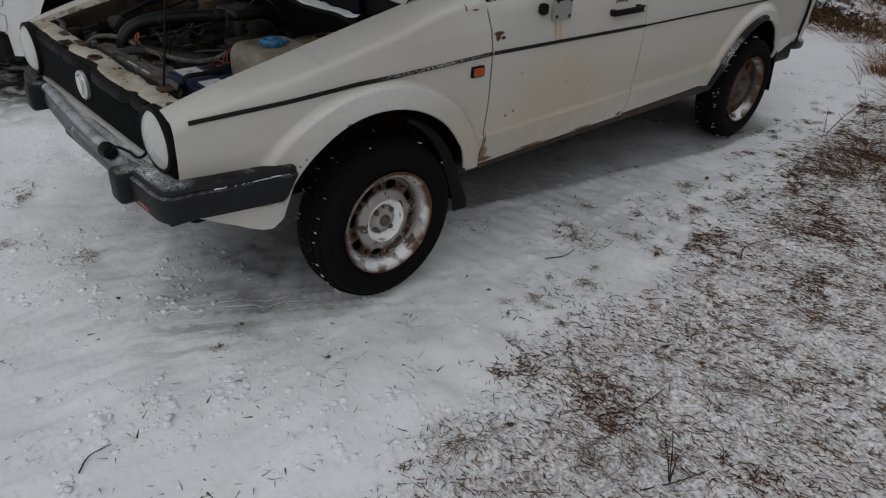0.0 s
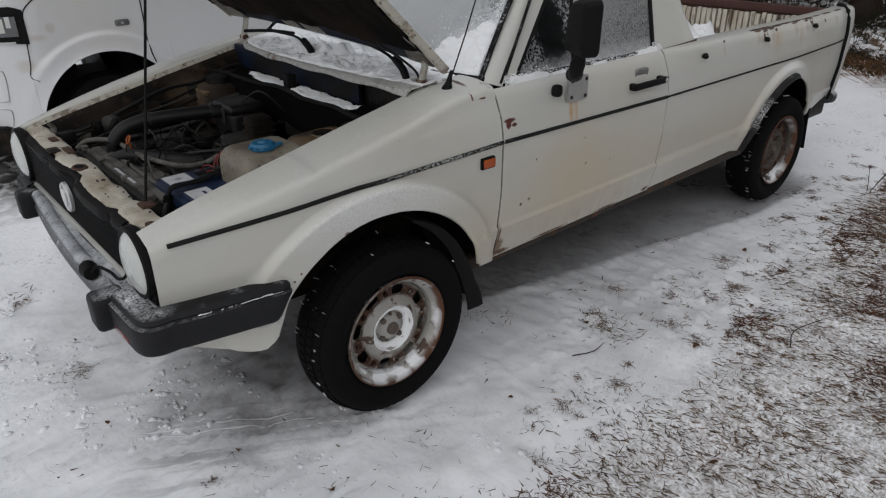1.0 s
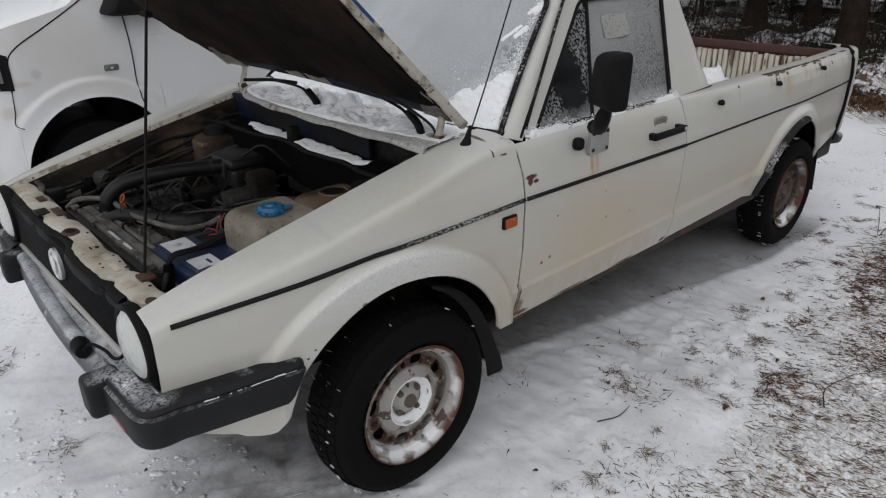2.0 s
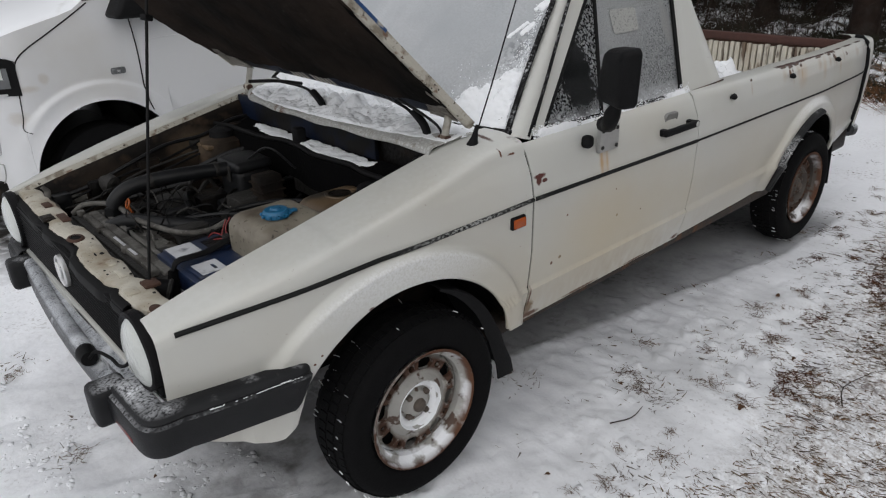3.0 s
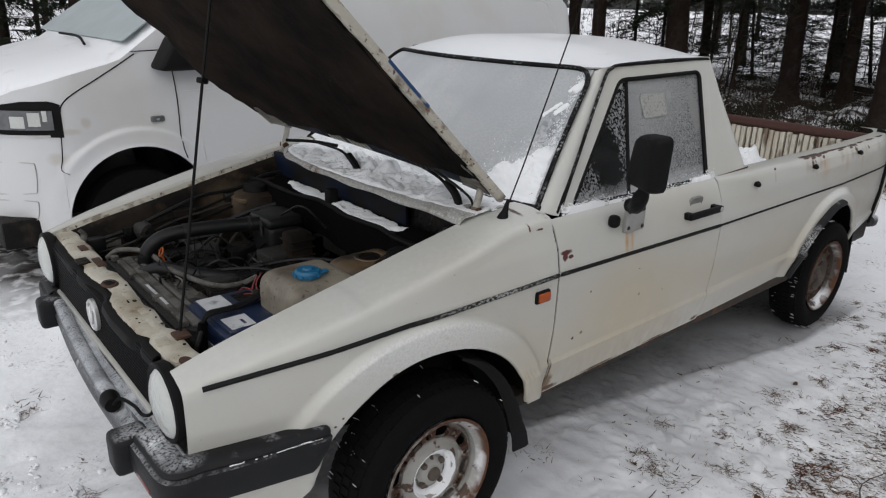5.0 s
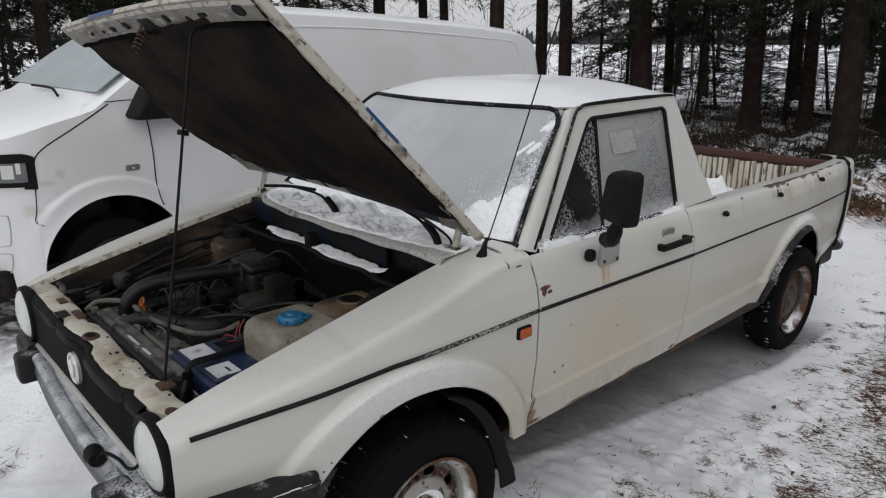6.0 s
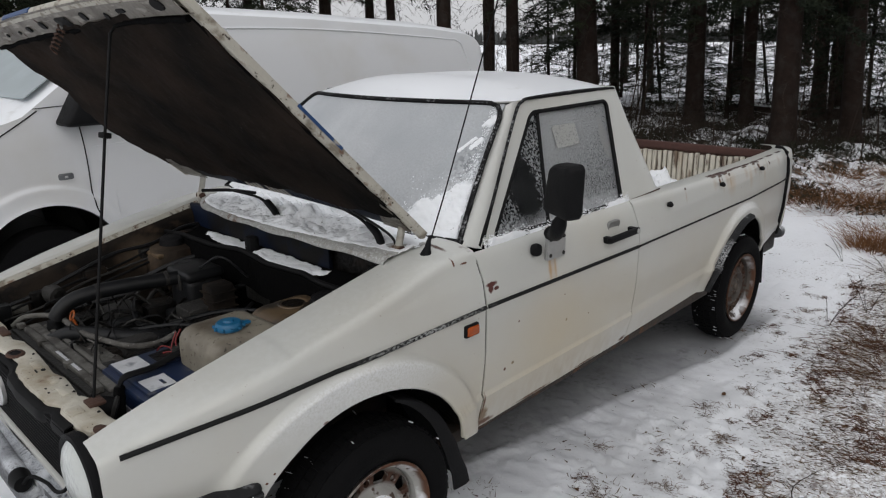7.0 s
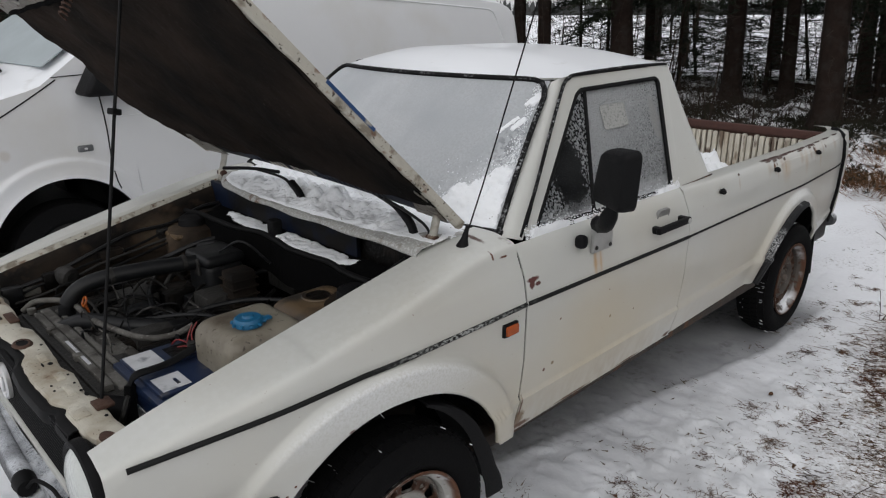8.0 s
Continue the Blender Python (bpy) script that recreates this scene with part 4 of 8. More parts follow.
part("marker_frame", box(0.355, 0.413, -0.8135, -0.798, 0.726, 0.764, 0.004, seg=2), SEAL, truck)
# rubber buttons and hooks along the bed
for x in (1.66, 2.22, 2.78):
    part("lashing_hook", tube([(x - 0.012, -side_y(x, 0.90) - 0.004, 0.905), (x, -side_y(x, 0.90) - 0.016, 0.90), (x + 0.012, -side_y(x, 0.9) - 0.004, 0.905)], 0.009), SEAL, truck, "black lashing hook")
# aerial
aerial = part("aerial", tube([(0.333, -0.680, 0.975), (0.40, -0.682, 1.12), (0.552, -0.690, 1.488), (0.72, -0.70, 1.9)], 0.0022, curve=0, sides=6), BLACK, truck, "thin black aerial")
part("aerial_foot", tube([(0.325, -0.678, 0.955), (0.334, -0.680, 0.985), (0.345, -0.680, 1.02)], [0.022, 0.021, 0.018, 0.016, 0.014, 0.012, 0.010, 0.009, 0.008, 0.007, 0.006, 0.005, 0.004], sides=12), BLACK, aerial)

# ---- open hood ----
HOOD_CORNERS = [Vector(p) for p in ((0.355, -0.660, 1.022), (0.275, 0.655, 1.075), (-0.330, -0.635, 1.690), (-0.372, 0.630, 1.640))]
HOOD_LENGTH = 0.95
HOOD_ALONG = ((HOOD_CORNERS[2] + HOOD_CORNERS[3]) - (HOOD_CORNERS[0] + HOOD_CORNERS[1])).normalized()
HOOD_ACROSS = (HOOD_CORNERS[1] - HOOD_CORNERS[0]).normalized()
HOOD_UP = HOOD_ACROSS.cross(HOOD_ALONG).normalized()
if HOOD_UP.z < 0:
    HOOD_UP = -HOOD_UP


def hood_half(s):
    return 0.66 - 0.03 * s / HOOD_LENGTH


def hood_at(s, v, n=0.0):
    """A place on the hood: s metres from the hinge edge, v metres across, n metres above its skin."""
    t, u = s / HOOD_LENGTH, 0.5 + 0.5 * v / hood_half(s)
    rear, front = HOOD_CORNERS[0].lerp(HOOD_CORNERS[1], u), HOOD_CORNERS[2].lerp(HOOD_CORNERS[3], u)
    return rear.lerp(front, t) + HOOD_UP * (n + (0.016 + 0.018 * t) * (1 - (2 * u - 1) ** 2))


rows = []
for s in np.linspace(0, HOOD_LENGTH, 20):
    f = s / HOOD_LENGTH
    w = hood_half(s)
    drop = 0.022 * max(0, (f - 0.9) / 0.1) ** 2
    rows.append([hood_at(s, w * u, -drop) for u in np.linspace(-1, 1, 25)])
hood = part("hood", sheet(rows), TRUCK_WHITE, truck, "open white hood propped on a rod", solid=0.003)
# folded rim round the underside
for sign in (-1, 1):
    rows = []
    for s in np.linspace(0.0, HOOD_LENGTH, 16):
        w = hood_half(s)
        rows.append([hood_at(s, sign * w, 0.0), hood_at(s, sign * w, -0.018), hood_at(s, sign * (w - 0.006), -0.024), hood_at(s, sign * (w - 0.020), -0.025), hood_at(s, sign * (w - 0.030), -0.012)])
    part("hood_rim", sheet(rows), HOOD_LIP, hood, "dirty worn hood edge", solid=0.003)
rows = []
for u in np.linspace(-1, 1, 24):
    w = hood_half(HOOD_LENGTH)
    rows.append([hood_at(HOOD_LENGTH + 0.003, w * u, -0.018), hood_at(HOOD_LENGTH, w * u, -0.034), hood_at(HOOD_LENGTH - 0.012, w * u, -0.034), hood_at(HOOD_LENGTH - 0.026, w * u, -0.036), hood_at(HOOD_LENGTH - 0.075 - 0.015 * u, w * u, -0.036), hood_at(HOOD_LENGTH - 0.095 - 0.015 * u, w * u, -0.012)])
rail = part("hood_front_rail", sheet(rows), HOOD_INNER, hood, "dirty worn inner rail with oval holes", solid=0.003)
rows = []
for u in np.linspace(-1, 1, 30):
    w = hood_half(HOOD_LENGTH)
    rows.append([hood_at(HOOD_LENGTH + a, w * u, n) for a, n in ((0.004, -0.016), (0.005, -0.024), (0.002, -0.031), (-0.006, -0.0345), (-0.018, -0.035), (-0.021, -0.030))])
part("hood_lip", sheet(rows), HOOD_LIP, hood, "scuffed cream hood lip", solid=0.003)
for v, s, a, b, square in ((-0.545, 0.030, 0.026, 0.017, 2), (-0.33, 0.040, 0.022, 0.006, 8), (-0.23, 0.052, 0.012, 0.012, 1.2), (-0.10, 0.043, 0.016, 0.014, 2.4), (0.05, 0.050, 0.044, 0.017, 6), (0.19, 0.047, 0.017, 0.013, 4), (0.295, 0.050, 0.015, 0.010, 5), (0.37, 0.052, 0.006, 0.006, 2), (0.46, 0.050, 0.008, 0.006, 2)):
    bm = lathe([(0, 0.004), (0.9, 0.004), (1.0, 0.001)], 24)
    for p in bm.verts:
        c = math.hypot(p.co.x, p.co.z)
        if c > 1e-6:
            f = (abs(p.co.x / c) ** square + abs(p.co.z / c) ** square) ** (-1 / square)
            p.co.x, p.co.z = p.co.x * f * b, p.co.z * f * a
    turn = Matrix((HOOD_ALONG, HOOD_UP, HOOD_ALONG.cross(HOOD_UP))).transposed().to_4x4()
    bmesh.ops.transform(bm, matrix=Matrix.Translation(hood_at(HOOD_LENGTH - s, v, -0.0365)) @ turn, verts=bm.verts)
    part("rail_hole", bm, SEAL, hood, "dark hole")
rows = []
for u in np.linspace(-1, 1, 24):
    w = hood_half(0) - 0.03
    rows.append([hood_at(0.0, w * u, -0.002), hood_at(0.004, w * u, -0.010), hood_at(0.07, w * u, -0.014), hood_at(0.10, w * u, -0.008)])
part("hood_rear_rail", sheet(rows), BLUE_PAINT, hood, "dark blue rear hood edge with grille slots", solid=0.003)
# vent slots of the rear edge
for k in range(26):
    v = -0.36 + k * 0.026
    part("vent_slot", box(-0.022, 0.022, -0.006, 0.006, -0.002, 0.002, 0.0, m=Matrix.Translation(hood_at(0.035, v, -0.014)) @ Matrix((HOOD_ALONG, HOOD_UP.cross(HOOD_ALONG), HOOD_UP)).transposed().to_4x4()), WORN_WHITE if 12 < k < 23 and k % 6 else BLUE_PAINT, hood)
rows = [[hood_at(s, v, -0.024) for v in np.linspace(0.46 + 0.6 * s, 0.63, 6)] for s in np.linspace(0.02, 0.16, 6)]
part("hood_corner_plate", sheet(rows), HOOD_INNER, hood, "dirty white hood corner", solid=0.003)
rows = [[hood_at(s, -v, -0.024) for v in np.linspace(0.50 + 0.5 * s, 0.632, 6)] for s in np.linspace(0.03, 0.19, 6)]
part("hood_corner_plate", sheet(rows), HOOD_INNER, hood, "dirty white hood corner", solid=0.003)
# latch spring under the front rail
spring = [hood_at(HOOD_LENGTH - 0.062 - 0.0011 * k + 0.012 * math.cos(k * 1.05), 0.075 + 0.002 * k + 0.012 * math.sin(k * 1.05), -0.045 - 0.0014 * k) for k in range(34)]
part("latch_spring", tube(spring, 0.0028, curve=0, sides=6), RUSTY, hood, "rusty latch spring")
# insulation mat, sagging a little, with a ragged outline
rows = []
for i, s in enumerate(np.linspace(0.10, HOOD_LENGTH - 0.066, 40)):
    w = hood_half(s) - 0.014
    row = []
    for u in np.linspace(-1, 1, 41):
        ragged = 0.02 * noise.noise((s * 9, 3.0 * np.sign(u), 0)) if abs(u) > 0.97 else 0
        sag = 0.020 + 0.014 * (1 - u * u) + 0.013 * noise.noise((s * 6, u * 4, 2)) + 0.006 * noise.noise((s * 22, u * 14, 5)) + 0.026 * math.exp(-((s - 0.38) / 0.2) ** 2) * max(0.0, u) ** 3
        row.append(hood_at(s - 0.020 * u * (i / 39) ** 4 + (0.018 * noise.noise((u * 7, 1, 4)) if i in (0, 39) else 0), (w + ragged) * u, -sag))
    rows.append(row)
mat = part("insulation_mat", sheet(rows), MAT_DARK, hood, "black sagging insulation mat", solid=0.006)
roll = [hood_at(HOOD_LENGTH - 0.082 - 0.008 * u + 0.006 * noise.noise((u * 9, 2, 4)), (hood_half(HOOD_LENGTH) - 0.016) * u, -0.034 - 0.007 * abs(noise.noise((u * 7, 1, 9)))) for u in np.linspace(-1, 1, 40)]
part("mat_roll", tube(roll, [0.0075 + 0.004 * noise.noise((k * 0.5, 3, 1)) for k in range(40)], curve=0, sides=8), TRAY_BLACK, mat, "black rolled edge of the mat")
# dark strips paint the shaded gaps between the mat and the rim
for sign in (-1, 1):
    gap_strip = [hood_at(s, sign * (hood_half(s) - 0.024 + 0.004 * noise.noise((s * 16, sign, 6))), -0.022 - 0.005 * abs(noise.noise((s * 19, sign, 2)))) for s in np.linspace(0.16, HOOD_LENGTH - 0.06, 36)]
    part("mat_hem", tube(gap_strip, [0.0062 + 0.003 * noise.noise((k * 0.6, 5, sign)) for k in range(36)], curve=0, sides=8), TRAY_BLACK, mat, "dark strip in the gap beside the mat")
# patches of blue on the outer edge of the skin
for s0, s1 in ((0.40, 0.57),):
    rows = [[hood_at(s, -hood_half(s) - 0.0012, n) for n in (0.002, -0.007)] for s in np.linspace(s0, s1, 8)]
    part("paint_patch", sheet(rows), BRIGHT_BLUE, hood, "blue paint showing through", solid=0.002)
rows = [[hood_at(HOOD_LENGTH + a, v, n - 0.010) for a, n in ((0.0068, -0.006), (0.0078, -0.014), (0.0045, -0.0225))] for v in np.linspace(0.20, 0.40, 8)]
part("paint_patch", sheet(rows), BRIGHT_BLUE, hood, "blue paint showing through", solid=0.003)
# hinges
for y in (-0.600, 0.600):
    arm = part("hood_hinge", tube([(0.284, y, 0.905), (0.285, y, 0.935), (0.292, y, 0.980), (0.306, y, 1.030), (0.309, y, 1.060), (0.300, y, 1.085 if y > 0 else 1.062)], 0.0115, sides=12), CREAM_TUBE, hood, "cream-painted hinge arm")
    part("hinge_pin", tube([(0.291, y - 0.018, 0.974), (0.291, y + 0.018, 0.974)], 0.0125, curve=0, sides=12), RUSTY, arm)
    part("hinge_band", tube([(0.2915, y, 0.966), (0.2935, y, 0.986)], 0.0150, curve=0, sides=14), BED_PAINT, arm)
part("washer_hose", tube([(0.145, -0.575, 1.112), (0.218, -0.58, 1.063), (0.282, -0.582, 1.011), (0.294, -0.584, 0.974), (0.278, -0.58, 0.945), (0.205, -0.575, 0.930), (0.158, -0.57, 0.905), (0.160, -0.565, 0.86)], 0.0042, sides=8), HOSE, truck, "thin black washer hose")
# prop rod
prop = part("prop_rod", tube([(-0.550, -0.434, 0.755), (-0.385, -0.300, 1.354), (-0.316, -0.243, 1.592), (-0.304, -0.243, 1.606), (-0.285, -0.243, 1.612)], 0.0038, curve=0), SEAL, truck, "thin dark hood prop rod")
part("rod_clip", box(-0.014, 0.014, -0.009, 0.009, -0.007, 0.007, 0.003, m=pose(-0.385, -0.300, 1.354, 0, 14, 30)), BLACK, prop)

# ---- nose ----
# worn panel over the grille
SLAM_FRONT = [(-0.615, -0.598), (-0.56, -0.618), (-0.42, -0.622), (-0.395, -0.611), (-0.36, -0.630), (-0.20, -0.634), (-0.10, -0.626), (-0.07, -0.611), (-0.04, -0.605), (0.03, -0.607), (0.10, -0.622), (0.17, -0.624), (0.22, -0.612), (0.26, -0.622), (0.615, -0.612)]
SLAM_BACK = [(-0.615, -0.546), (-0.50, -0.552), (-0.40, -0.548), (-0.36, -0.561), (-0.24, -0.549), (-0.19, -0.561), (0.0, -0.547), (0.10, -0.549), (0.14, -0.566), (0.26, -0.550), (0.615, -0.550)]
rows = []
for y in np.linspace(-0.615, 0.615, 120):
    j = lerp(y, SLAM_FRONT) + 0.003 * noise.noise((y * 30, 3, 0))
    k = lerp(y, SLAM_BACK) + 0.003 * noise.noise((y * 26, 9, 0))
    rows.append([(j + 0.006, y, 0.715), (j - 0.001, y, 0.742), (j + 0.003, y, 0.750), (j + 0.012, y, 0.753), (j * 0.5 + k * 0.5, y, 0.752), (k - 0.010, y, 0.752), (k, y, 0.746), (k + 0.004, y, 0.69)])
slam = part("slam_panel", sheet(rows), WORN_WHITE, truck, "chipped rusty cream lock panel", solid=0.004)
for x, y, a, b in ((-0.562, -0.035, 0.0035, 0.006), (-0.555, -0.163, 0.0035, 0.006), (-0.564, -0.252, 0.003, 0.004), (-0.566, -0.304, 0.003, 0.004), (-0.611, -0.313, 0.003, 0.004), (-0.609, -0.284, 0.003, 0.004), (-0.566, -0.351, 0.004, 0.005), (-0.563, -0.499, 0.004, 0.005), (-0.577, -0.163, 0.006, 0.008), (-0.563, -0.376, 0.004, 0.01), (-0.593, -0.159, 0.0025, 0.012)):
    part("panel_hole", lathe([(0, 0.0012), (0.9, 0.0012), (1.0, 0.0)], 14, m=pose(x, y, 0.7525, -90) @ Matrix.Diagonal((a, 1, b, 1))), SEAL, slam)
for x, y, a, b in ((-0.581, -0.119, 0.01, 0.026), (-0.581, -0.248, 0.01, 0.022), (-0.585, -0.332, 0.009, 0.028), (-0.6, -0.454, 0.016, 0.022)):
    part("pressed_step", box(x - a, x + a, y - b, y + b, 0.748, 0.7555, 0.003, seg=2), WORN_WHITE, slam)
part("black_patch", box(-0.628, -0.592, 0.215, 0.275, 0.750, 0.7555, 0.001), GRIME, slam, "black taped patch")
part("rusty_clip", box(-0.585, -0.560, 0.165, 0.245, 0.751, 0.758, 0.003), RUSTY, slam, "rusty clip")
part("rusty_clip", box(-0.590, -0.565, 0.345, 0.40, 0.751, 0.757, 0.003), RUSTY, slam, "rusty clip")
part("rod_bracket", box(-0.572, -0.533, -0.470, -0.425, 0.750, 0.760, 0.004, seg=2), RUSTY, slam, "rusty prop rod bracket")
part("rust_hollow", lathe([(0, 0.0012), (0.9, 0.0014), (1.0, 0.0)], 20, m=pose(-0.590, -0.585, 0.7525, -90) @ Matrix.Diagonal((0.016, 1, 0.028, 1))), RUSTY, slam, "rusty hollow")
part("lock_ring", lathe([(0.58, 0.0035), (0.70, 0.0045), (0.88, 0.003), (1.0, -0.001)], 28, m=pose(-0.596, 0.003, 0.7530, -90) @ Matrix.Diagonal((0.024, 1, 0.034, 1))), RUSTY, slam, "rusty lock ring")
part("lock_hole", lathe([(0, 0.002), (0.6, 0.002)], 24, m=pose(-0.596, 0.003, 0.7535, -90) @ Matrix.Diagonal((0.024, 1, 0.034, 1))), SEAL, slam, "dark lock opening")
# grille: slats in a frame
grille = part("grille", box(-0.636, -0.616, -0.50, 0.50, 0.575, 0.726, 0.004), BLACK, truck, "black slatted grille")
for k in range(14):
    z = 0.584 + k * 0.0112
    part("grille_slat", box(-0.645, -0.630, -0.495, 0.495, z, z + 0.0045, 0.0015, seg=1), BLACK, grille)
rows = [[(lerp(y, SLAM_FRONT) + dx, y, z + 0.004 * noise.noise((y * 14, 1, 1))) for dx, z in ((-0.022, 0.708), (-0.026, 0.722), (-0.021, 0.738), (-0.010, 0.744), (0.004, 0.742))] for y in np.linspace(-0.50, 0.60, 60)]
part("grille_edge", sheet(rows), SEAL, grille, "torn rubber edge", solid=0.004)
badge = part("badge", lathe([(0.0, 0.010), (0.030, 0.010), (0.036, 0.006), (0.038, 0.012), (0.044, 0.014), (0.048, 0.010), (0.048, 0.0)], 32, m=pose(-0.646, -0.004, 0.672, 0, 0, -90)), SILVER, grille, "round silver badge")
for a, b in (((-0.022, 0.02), (0.0, -0.026)), ((0.022, 0.02), (0.0, -0.026))):
    part("badge_bar", tube([(-0.658, -0.004 + a[0], 0.672 + a[1]), (-0.658, -0.004 + b[0], 0.672 + b[1])], 0.004, curve=0), SILVER, grille)
for sign in (-1, 1):
    # round lamp in a black bowl
    ring = part("lamp_surround", lathe([(0.082, 0.002), (0.092, 0.006), (0.097, 0.002), (0.098, -0.02), (0.09, -0.03)], 40, m=pose(-0.652, sign * 0.584, 0.664, 0, 0, -90)), BLACK, truck, "black lamp bowl")
    part("headlight", lathe([(0.0, 0.024), (0.03, 0.0225), (0.058, 0.017), (0.076, 0.009), (0.085, 0.0), (0.085, -0.02)], 40, m=pose(-0.652, sign * 0.590, 0.664, 0, 0, -90)), LAMP_GLASS, truck, "round headlight with milky glass")
    part("nose_side", box(-0.640, -0.60, min(sign * 0.49, sign * 0.655), max(sign * 0.49, sign * 0.655), 0.56, 0.725, 0.008), BLACK, truck, "black lamp panel")
# strip and apron under the grille
part("nose_strip", box(-0.650, -0.615, -0.60, 0.60, 0.552, 0.572, 0.005), TRUCK_WHITE, truck, "white strip under the grille")
rows = []
for u in np.linspace(-1, 1, 21):
    x = -0.655 + 0.03 * u * u
    rows.append([(x, 0.64 * u, 0.56), (x, 0.64 * u, 0.48), (x + 0.03, 0.62 * u, 0.435), (x + 0.10, 0.60 * u, 0.42)])
part("front_apron", sheet(rows), TRUCK_WHITE, truck, "white front apron", solid=0.004)

# bumper: a ribbed bar with plastic corners and two blocks
bumper = part("front_bumper", sheet([[(-0.675 + 0.03 * u * u + dx, 0.60 * u, z) for dx, z in ((0.04, 0.560), (0.005, 0.560), (-0.018, 0.552), (-0.020, 0.540), (-0.014, 0.535), (-0.024, 0.532), (-0.048, 0.524), (-0.056, 0.508), (-0.052, 0.485), (-0.036, 0.468), (0.0, 0.462), (0.03, 0.465))] for u in np.linspace(-1, 1, 31)]), DULL_CHROME, truck, "dull frosted metal bumper bar", solid=0.004)
for sign in (-1, 1):
    pts = []
    for t in np.linspace(0, 1, 26):
        a = min(1, t / 0.4)
        if t < 0.4:
            ang = a * math.pi / 2
            x, y = -0.625 - 0.075 * math.cos(ang) ** 0.5, 0.635 + 0.092 * math.sin(ang) ** 0.5
            nx, ny = -math.cos(ang) ** 0.8, math.sin(ang) ** 0.8
        else:
            f = (t - 0.4) / 0.6
            x = -0.625 + f * 0.280
            y, nx, ny = 0.727 + 0.052 * f ** 0.8, -0.05, 1.0
        pts.append((x, y, nx, ny, t))
    rows = []
    for x, y, nx, ny, t in [(-0.702, 0.52, -1, 0, -0.2)] + pts:
        h = 1.0
        prof = [(-0.05, 0.050), (-0.02, 0.053), (0.000, 0.049), (0.010, 0.042), (0.013, 0.033), (0.011, 0.028), (0.014, 0.025), (0.021, 0.022), (0.024, 0.014), (0.025, -0.046), (0.021, -0.060), (0.008, -0.067), (-0.03, -0.066)]
        if t > 0.999:
            for back, k, q in ((0.0, 0.0, 1.0), (0.012, 0.004, 0.96), (0.020, 0.013, 0.86), (0.024, 0.030, 0.70), (0.024, 0.06, 0.5)):
                rows.append([(x + back + nx * o - 0.55 * max(0.0, 0.02 - dz), sign * (y + ny * max(o - k, -0.05)), 0.526 + 0.88 * dz * q + 0.006) for o, dz in prof])
            continue
        rows.append([(x + nx * o - 0.55 * max(0.0, 0.02 - dz) * max(0.0, (t - 0.4) / 0.6) ** 2, sign * (y + ny * o), 0.526 + 0.88 * dz * h + 0.006 * max(0, t)) for o, dz in prof])
    part("bumper_corner", sheet(rows), FROSTED_BLACK, bumper, "black plastic bumper corner with frost", solid=0.004)
    bm = bmesh.new()
    bits = random.Random(9)
    for _ in range(26):
        f = bits.random() ** 0.7
        long = bits.choice((0.006, 0.012, 0.025, 0.05))
        z, r = 0.5490 + 0.006 * (0.4 + 0.6 * f) + bits.gauss(0, 0.0012), bits.uniform(0.0006, 0.0015)
        line = [(-0.625 + 0.280 * g, sign * (0.727 + 0.052 * max(g, 0.0) ** 0.8 + 0.0125), z + bits.gauss(0, 0.0006)) for g in (f - long, f - 0.4 * long, f + 0.5 * long, f + long)]
        tube(line, [0.3 * r, r, 0.8 * r, 1.1 * r, 0.9 * r, r, 0.3 * r], bm, sides=6, curve=2)
    part("groove_snow", bm, SNOW_MAT, bumper, "broken line of snow in the groove")["kind"] = "stuff"
    part("bumper_block", box(-0.760, -0.67, min(sign * 0.445, sign * 0.525), max(sign * 0.445, sign * 0.525), 0.462, 0.562, 0.016, seg=3), FROSTED_BLACK, bumper, "black rubber bumper block")
    part("corner_reflector", box(-0.7265, -0.69, min(sign * 0.555, sign * 0.655), max(sign * 0.555, sign * 0.655), 0.484, 0.498, 0.003), RED_LENS, bumper, "small red lens")
part("rubbing_bar", tube([(-0.678 + 0.045 * y - 0.012 * (1 - (y / 0.45) ** 2), y, 0.549) for y in np.linspace(0.44, -0.29, 14)], 0.0215, curve=0, sides=16, flat=0.85), DULL_CHROME, bumper, "round rubbing bar under powder snow")
# the far side of the bar is set back to fit the camera's view
for piece in (bumper, *bumper.children):
    if piece.name.startswith("rubbing_bar"):
        continue
    for v in piece.data.vertices:
        v.co.x += max(0.0, 0.018 + 0.037 * v.co.y)
# plug and lead lying on the bumper
plug = part("heater_plug", tube([(-0.702, -0.285, 0.551), (-0.704, -0.300, 0.552), (-0.706, -0.335, 0.553)], [0.024, 0.026, 0.020], curve=0, sides=14), SEAL, truck, "black plug on the bumper")
part("plug_lead", tube([(-0.706, -0.335, 0.556), (-0.69, -0.35, 0.575), (-0.672, -0.40, 0.572), (-0.668, -0.45, 0.570), (-0.658, -0.485, 0.585), (-0.645, -0.495, 0.61)], 0.0045), SEAL, plug)

